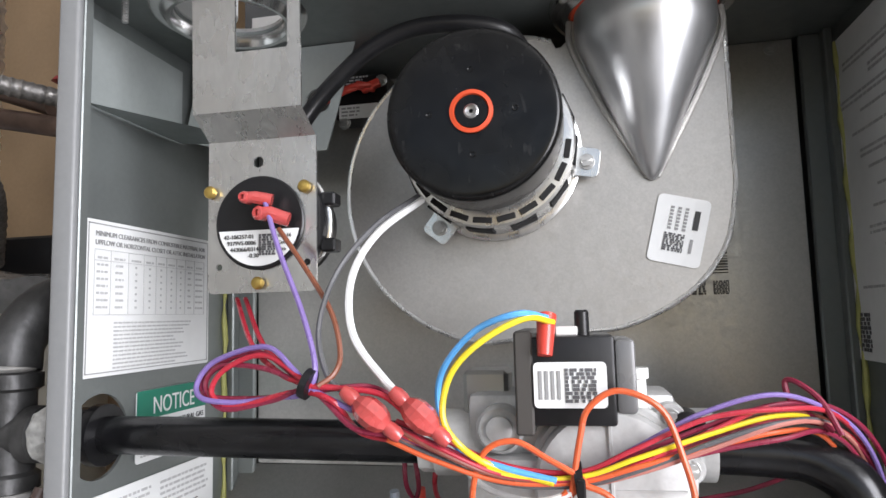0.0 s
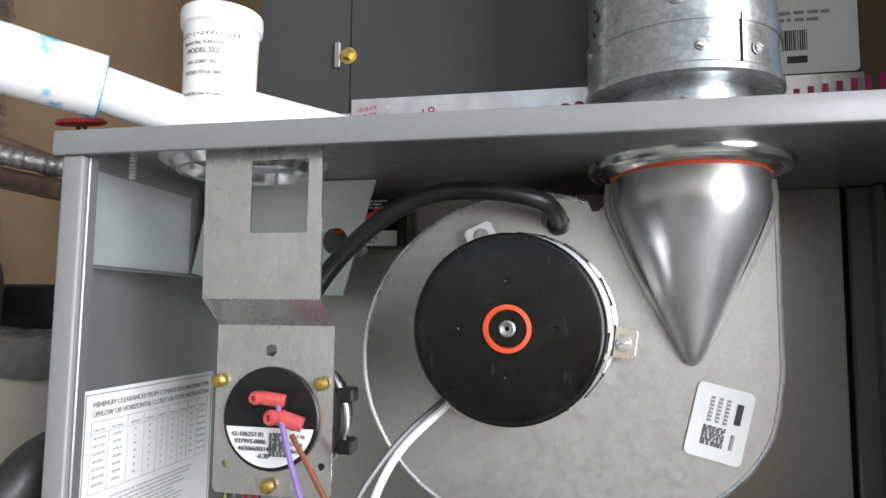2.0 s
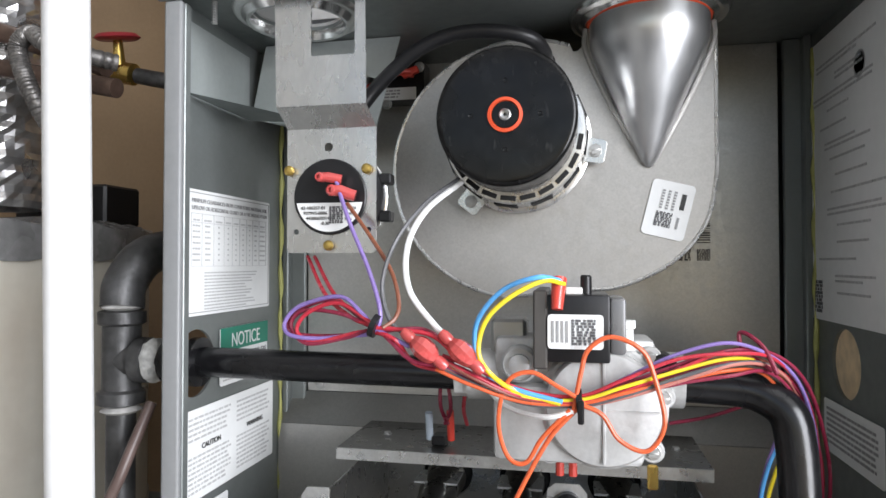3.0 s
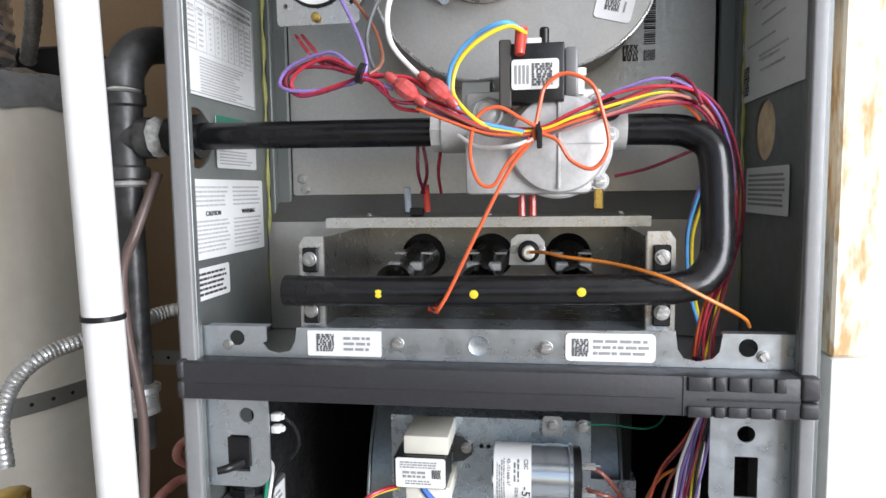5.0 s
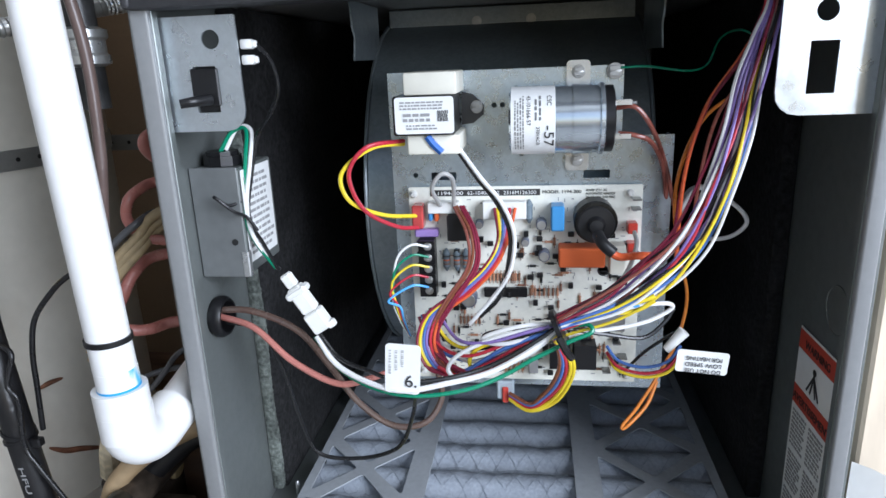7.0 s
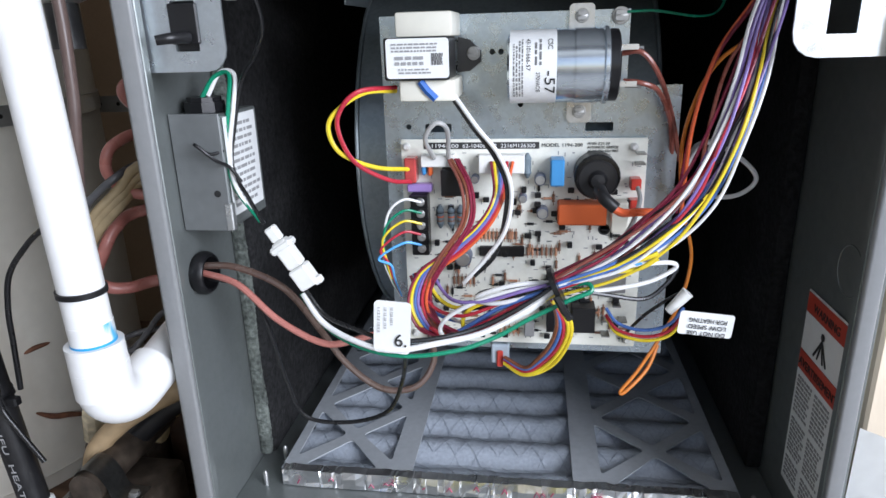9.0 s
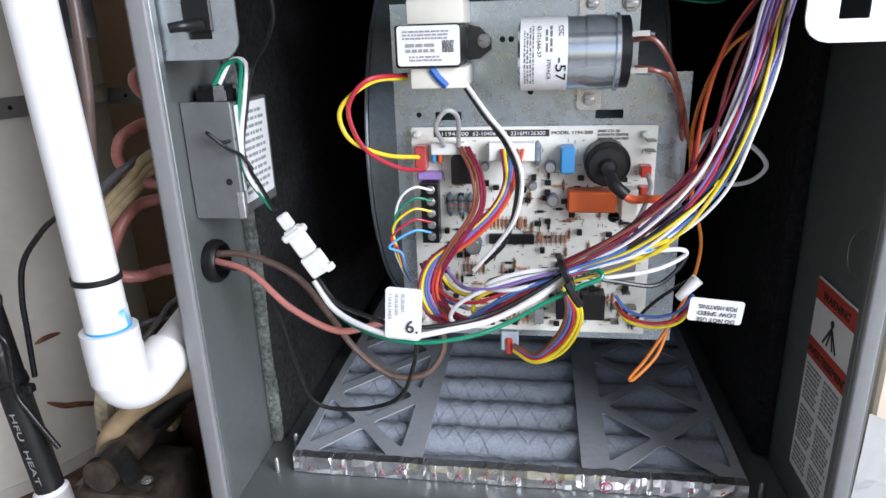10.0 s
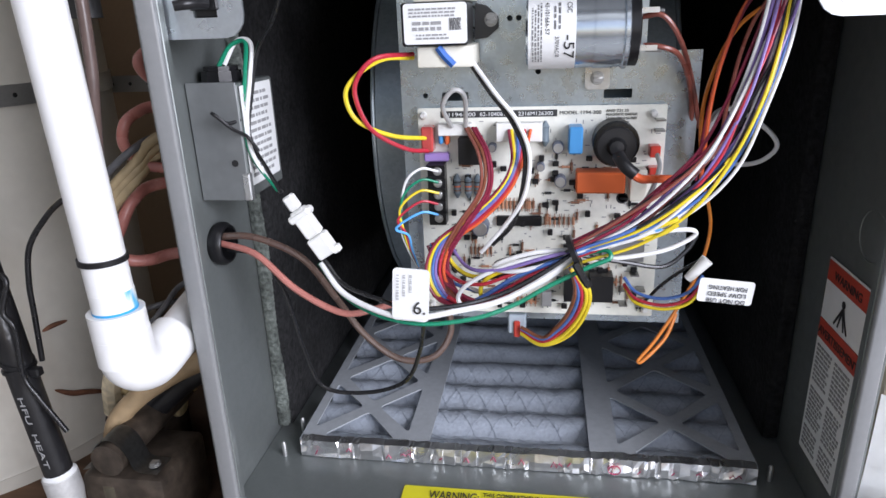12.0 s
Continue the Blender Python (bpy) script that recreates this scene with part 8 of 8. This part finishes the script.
def iron_gas_line():
    d = thing("iron_gas_riser", "black iron gas riser with a malleable tee and elbow", "pipe")
    x, y = -0.2790, 0.0280
    part("riser", cyl(B(), (x, y, 0.300), (x, y, 0.530), 0.0100, seg=26), M_IRON, d)
    part("tee", lathe(B(), (x, y, 0.519), (0, 0, 1), [(0.0135, 0.0), (0.0162, 0.001), (0.0162, 0.009), (0.0132, 0.011), (0.0132, 0.056), (0.0162, 0.058), (0.0162, 0.066), (0.0135, 0.067)], 30), M_IRON, d)
    part("tee_branch", lathe(B(), (x, 0.0275, 0.5510), (1, 0, 0), [(0.0125, 0), (0.0125, 0.014), (0.0160, 0.015), (0.0160, 0.024), (0.0120, 0.025)], 26), M_IRON, d)
    bm = B()
    rnd = random.Random(31)
    lathe(bm, (x + 0.024, 0.0272, 0.5510), (1, 0, 0), [(0.0110, 0.0), (0.0145, 0.001), (0.0155, 0.003), (0.0150, 0.005), (0.0140, 0.007), (0.0125, 0.009), (0.0105, 0.010)], 26)
    for v in bm.verts:
        v.co += Vector((rnd.uniform(-1, 1), rnd.uniform(-1, 1), rnd.uniform(-1, 1))) * 0.0009
    part("sealant", bm, material("smeared_thread_sealant", (0.52, 0.52, 0.50), 0.55, 0, 0.35, 160, 0.4, 60, 0.4), d, "smeared whitish thread sealant")
    for z in (0.5860, 0.5130):
        part("sealant", lathe(B(), (x, y, z), (0, 0, 1), [(0.0110, 0.0), (0.0142, 0.002), (0.0110, 0.005)], 20), material("grey_thread_sealant", (0.45, 0.44, 0.42), 0.7, 0, 0.3, 120), d)
    part("elbow", sweep(B(), spline([(x, y, 0.588), (x, y + 0.004, 0.606), (x + 0.006, y + 0.022, 0.626), (x + 0.020, y + 0.060, 0.632), (x + 0.030, y + 0.10, 0.632)], 8), 0.0150, 24), M_IRON, d)
    part("coupling", lathe(B(), (x, y, 0.328), (0, 0, 1), [(0.0102, 0), (0.0150, 0.002), (0.0150, 0.007), (0.0132, 0.009), (0.0132, 0.017), (0.0152, 0.019), (0.0152, 0.024), (0.0102, 0.026)], 24), M_GALV, d, "galvanised union fitting")
    return d


iron_gas_line()


def gate_valve():
    d = thing("shutoff_valve", "brass shut-off valve with a red round handle on a dark pipe", "valve")
    part("pipe", cyl(B(), (-0.660, 0.55, 0.925), (-0.46, 0.55, 0.880), 0.013, seg=18), M_IRON, d)
    part("wall_stub", cyl(B(), (-0.462, 0.545, 0.880), (-0.462, 0.905, 0.880), 0.013, seg=18), M_IRON, d)
    part("clamp", box(B(), -0.600, -0.560, 0.53, 0.57, 0.890, 0.930, 0.004), M_IRON, d)
    part("valve_body", lathe(B(), (-0.725, 0.55, 0.940), (1, 0, -0.22), [(0.012, 0), (0.018, 0.002), (0.018, 0.018), (0.014, 0.022), (0.014, 0.040), (0.018, 0.044), (0.018, 0.06), (0.012, 0.062)], 12), M_BRASS, d)
    part("stem", cyl(B(), (-0.694, 0.55, 0.935), (-0.694, 0.545, 0.985), 0.011, 0.007, 14), M_BRASS, d)
    part("handle", lathe(B(), (-0.694, 0.545, 0.984), (0, -0.25, 1), [(0.030, 0), (0.036, 0.004), (0.030, 0.010), (0.022, 0.007), (0.005, 0.008)], 18), material("red_valve_handle", (0.30, 0.02, 0.03), 0.4), d, "dark red round handle")
    return d


gate_valve()
M_OLDPIPE = material("tarnished_pipe", (0.13, 0.085, 0.065), 0.45, 0.4, 0.3, 60, 0.4, 12, 0.1)
wp = thing("wall_pipes", "old copper and iron pipes running along the wall", "pipe")
part("pipe", cyl(B(), (-0.95, 0.35, 1.012), (-0.555, 0.35, 0.873), 0.013), M_OLDPIPE, wp)
part("pipe", cyl(B(), (-0.95, 0.35, 0.930), (-0.540, 0.35, 0.845), 0.0125), M_OLDPIPE, wp)
# insulated line and copper tubes beside the furnace
ins = thing("insulated_line", "black foam insulated refrigerant line with cable ties", "pipe")
part("sleeve", sweep(B(), spline([(-0.424, 0.045, 0.176), (-0.404, 0.022, 0.140), (-0.390, 0.012, 0.085), (-0.384, 0.010, 0.030), (-0.376, 0.010, -0.056)]), 0.0110, 20), M_INSUL, ins)
part("end_fitting", lathe(B(), (-0.3765, 0.010, -0.052), (0.08, 0.0, -1), [(0.0115, 0), (0.0140, 0.003), (0.0140, 0.020), (0.0120, 0.034), (0.0090, 0.036), (0.0090, 0.089)], 14), M_CAST, ins)
part("sealant", lathe(B(), (-0.3762, 0.010, -0.050), (0.08, 0.0, -1), [(0.0105, 0), (0.0135, 0.003), (0.0115, 0.007)], 14), M_PAPER, ins)
for z, x in ((0.046, -0.386), (0.052, -0.3868)):
    part("cable_tie", lathe(B(), (x, 0.0105, z), (0.10 if z < 0.05 else -0.3, 0, -1), [(0.0112, -0.0014), (0.0124, -0.0014), (0.0124, 0.0014), (0.0112, 0.0014)], 24), M_PLASTICK, ins)
part("tie_head", box(B(), -0.372, -0.363, 0.002, 0.009, 0.042, 0.049, 0.001), M_PLASTICK, ins)
lettering("HFU  HEAT", 0.0066, M_INKG, ins, pose(-0.3840, -0.0014, 0.026) @ pose(0, 0, 0, 0, 84, 0), False, 0.066)


def tube(name, pts, r, mat, text, category="pipe"):
    return solid(name, sweep(B(), spline(pts, 10), r, 12), mat, text, category, group=name.replace("_", " ") + "s beside the furnace")


M_BROWNPL = material("brown_cable_jacket", (0.115, 0.080, 0.070), 0.35, 0, 0.1, 90)
M_SALMON = M_WIRE["pink"]
tube("drain_hose", [(-0.249, 0.020, 0.523), (-0.256, 0.000, 0.481), (-0.267, -0.004, 0.449), (-0.266, -0.004, 0.403), (-0.260, 0.000, 0.338), (-0.262, 0.000, 0.278), (-0.267, 0.000, 0.243), (-0.284, 0.008, 0.175), (-0.304, 0.016, 0.120), (-0.306, 0.022, 0.060)], 0.0038, M_BROWNPL, "thin brown plastic hose hanging beside the furnace", "hose")
CT = "salmon coloured cable bent behind the furnace"
tube("branch_cable", [(-0.245, 0.100, 0.285), (-0.283, 0.100, 0.277), (-0.288, 0.090, 0.266), (-0.280, 0.105, 0.250), (-0.245, 0.11, 0.245)], 0.0045, M_SALMON, CT, "cable")
tube("branch_cable", [(-0.240, 0.120, 0.236), (-0.294, 0.115, 0.233), (-0.305, 0.100, 0.229), (-0.311, 0.090, 0.220), (-0.313, 0.090, 0.203), (-0.300, 0.100, 0.186), (-0.240, 0.11, 0.180)], 0.0045, M_SALMON, CT, "cable")
tube("branch_cable", [(-0.240, 0.110, 0.174), (-0.305, 0.110, 0.168), (-0.317, 0.090, 0.158), (-0.325, 0.080, 0.139), (-0.338, 0.080, 0.118)], 0.0050, M_SALMON, CT, "cable")
tube("branch_cable", [(-0.235, 0.100, 0.116), (-0.289, 0.095, 0.112), (-0.305, 0.080, 0.111), (-0.319, 0.070, 0.115), (-0.340, 0.070, 0.126)], 0.0050, M_SALMON, CT, "cable")
M_TANJ = material("tan_cable_jacket", (0.42, 0.32, 0.18), 0.6, 0, 0.2, 60)
for k in range(3):
    tube("flat_cable", [(-0.240, 0.115, 0.218 + 0.006 * k), (-0.293, 0.108 - 0.004 * k, 0.196 + 0.006 * k), (-0.308, 0.090, 0.178 + 0.006 * k), (-0.327, 0.080, 0.156 + 0.007 * k), (-0.345, 0.080, 0.125 + 0.008 * k), (-0.365, 0.080, 0.08 + 0.008 * k)], 0.0042, M_TANJ, "tan jacketed cable running beside the furnace", "cable")
tube("loose_wire", [(-0.245, 0.11, 0.214), (-0.297, 0.110, 0.208), (-0.306, 0.090, 0.202), (-0.322, 0.080, 0.188), (-0.340, 0.070, 0.168)], 0.0032, M_WIRE["grey"], "grey wire running beside the furnace", "wire")
tube("loose_wire", [(-0.300, 0.040, 0.190), (-0.330, 0.030, 0.176), (-0.351, 0.030, 0.159), (-0.368, 0.030, 0.138), (-0.376, 0.030, 0.110), (-0.379, 0.030, 0.081), (-0.383, 0.030, 0.041)], 0.0022, M_WIRE["black"], "thin black wire hanging beside the furnace", "wire")
tube("loose_wire", [(-0.382, 0.008, 0.128), (-0.370, 0.004, 0.121), (-0.376, 0.000, 0.098), (-0.370, 0.000, 0.084), (-0.374, 0.000, 0.046), (-0.366, 0.000, 0.026), (-0.352, 0.003, -0.006)], 0.0020, M_WIRE["black"], "thin black wire hanging beside the furnace", "wire")
tube("loose_wire", [(-0.235, 0.11, 0.095), (-0.288, 0.100, 0.083), (-0.298, 0.080, 0.070), (-0.309, 0.070, 0.058), (-0.320, 0.070, 0.064), (-0.301, 0.090, 0.068), (-0.235, 0.11, 0.070)], 0.0026, M_WIRE["grey"], "grey wire running beside the furnace", "wire")
bm = lathe(B(), (-0.352, 0.045, -0.142), (0, 0, 1), [(0.018, 0.0), (0.018, 0.018), (0.013, 0.020), (0.013, 0.045), (0.016, 0.047), (0.016, 0.060), (0.006, 0.064)], 20)
cyl(bm, (-0.376, 0.030, -0.121), (-0.352, 0.045, -0.115), 0.010, seg=18)
solid("brass_drain_valve", bm, material("aged_nickel_brass", (0.16, 0.14, 0.10), 0.5, 0.6, 0.25, 60, 0.3, 20), "aged brass valve at the platform", "valve")
cb = thing("clamp_box", "small worn metal box with a pipe saddle screwed on it", "box")
M_WORN = material("worn_brown_steel", (0.085, 0.066, 0.050), 0.5, 0.4, 0.45, 70, 0.5, 24, 0.4)
part("body", box(B(), -0.378, -0.300, 0.030, 0.105, -0.141, -0.072, 0.006, 2), M_WORN, cb)
bm = B()
sad = [(-0.376, -0.069), (-0.368, -0.066), (-0.364, -0.054), (-0.357, -0.042), (-0.347, -0.037), (-0.337, -0.042), (-0.330, -0.054), (-0.325, -0.067), (-0.306, -0.069)]
rows = [[bm.verts.new((p.x, y, p.y)) for p in spline([Vector((x, z, 0)) for x, z in sad], 4)] for y in (0.034, 0.058)]
for i in range(len(rows[0]) - 1):
    bm.faces.new((rows[0][i], rows[0][i + 1], rows[1][i + 1], rows[1][i]))
bmesh.ops.solidify(bm, geom=bm.faces[:], thickness=0.0022)
part("saddle", bm, M_TABS, cb, "bent dull metal pipe saddle")
screw(cb, -0.314, 0.045, -0.0675, 0.9, rx=-90)
part("clamped_pipe", cyl(B(), (-0.347, 0.030, -0.055), (-0.347, 0.150, -0.055), 0.0150, seg=24), M_WORN, cb)
rag = thing("crumpled_rag", "crumpled dirty yellow cloth lying behind the drain elbow", "cloth")
bm = B()
bmesh.ops.create_icosphere(bm, subdivisions=4, radius=1.0)
for v in bm.verts:
    p = v.co.copy()
    k = 1 + 0.16 * math.sin(p.x * 7 + p.z * 3) + 0.12 * math.sin(p.z * 11 + p.y * 5) + 0.07 * math.sin(p.x * 17 - p.z * 9)
    v.co = Vector((-0.368 + p.x * 0.044 * k, 0.150 + p.y * 0.030 * k, -0.040 + p.z * 0.040 * k))
part("cloth", bm, material("dirty_yellow_cloth", (0.52, 0.40, 0.21), 0.9, 0, 0.2, 120, 0.35, 30, 0.5, spec=0.2), rag)
part("cloth_fold", sweep(B(), spline([(-0.410, 0.128, -0.072), (-0.392, 0.114, -0.024), (-0.362, 0.110, -0.010), (-0.340, 0.116, -0.036)], 6), lambda q: 0.010 - 0.005 * q, 8), material("dirty_cream_cloth", (0.60, 0.52, 0.36), 0.9, 0, 0.2, 120, 0.3, 30, 0.5, spec=0.2), rag)
part("cloth_hem", box(B(), -0.420, -0.350, 0.120, 0.180, -0.1415, -0.075, 0.006, 2), M_WORN, rag)
tube("flexible_hose", [(-0.235, 0.130, 0.020), (-0.287, 0.100, 0.006), (-0.314, 0.090, -0.005), (-0.343, 0.080, -0.023), (-0.362, 0.070, -0.045), (-0.372, 0.07, -0.082), (-0.376, 0.07, -0.136)], 0.0095, material("tan_rubber_hose", (0.38, 0.27, 0.15), 0.6, 0, 0.2, 60), "tan rubber hose curving down to the platform", "hose")
tube("flexible_hose", [(-0.235, 0.150, 0.000), (-0.298, 0.120, -0.015), (-0.325, 0.110, -0.032), (-0.350, 0.100, -0.055), (-0.368, 0.100, -0.080), (-0.376, 0.100, -0.132)], 0.012, M_RUBBER, "black rubber hose curving down to the platform", "hose")
gcv = thing("brass_gas_cock", "brass gas cock hanging in the heater line", "valve")
part("body", lathe(B(), (-0.427, 0.050, 0.180), (0, 0, 1), [(0.010, 0), (0.015, 0.002), (0.015, 0.02), (0.011, 0.024), (0.011, 0.04), (0.016, 0.044), (0.016, 0.062), (0.009, 0.064)], 8), M_BRASS, gcv)
# curled sheets of paper standing on the ledge beside the stud
def curled_sheet(x0, w, y0, top, drop, bow):
    bm = B()
    rows = []
    for i in range(13):
        u = i / 12
        x, h = x0 + w * u, top - drop * u ** 1.3
        rows.append([bm.verts.new((x, y0 - bow * math.sin(math.pi * 0.5 * (k / 8)) - 0.010 * u, -0.1175 + (h + 0.1175) * k / 8)) for k in range(9)])
    for p, q in zip(rows, rows[1:]):
        for k in range(8):
            bm.faces.new((p[k], q[k], q[k + 1], p[k + 1]))
    bmesh.ops.solidify(bm, geom=bm.faces[:], thickness=0.0005)
    return bm


pp = thing("paper_sheet", "curled white manual sheets standing beside the wall end", "paper")
part("sheet", curled_sheet(0.2240, 0.150, 0.004, 0.066, 0.110, 0.010), M_PAPER, pp)
part("sheet", curled_sheet(0.2270, 0.140, -0.010, 0.004, 0.030, 0.016), M_PAPER, pp)
sup = tagged(new("shelf_board", finish("shelf_board", box(B(), 0.230, 0.60, -0.16, 0.010, -0.150, -0.118, 0.002), M_PLY)), "rough plywood ledge under the loose papers", "board")
# added board behind the round opening, stands in for daylit wood beyond
patch = solid("cardboard_sheet", box(B(), 0.2219, 0.2265, 0.020, 0.190, 0.480, 0.620, 0.001), M_BACKING, "tan board added behind the wall opening in place of the lit wood", "board")
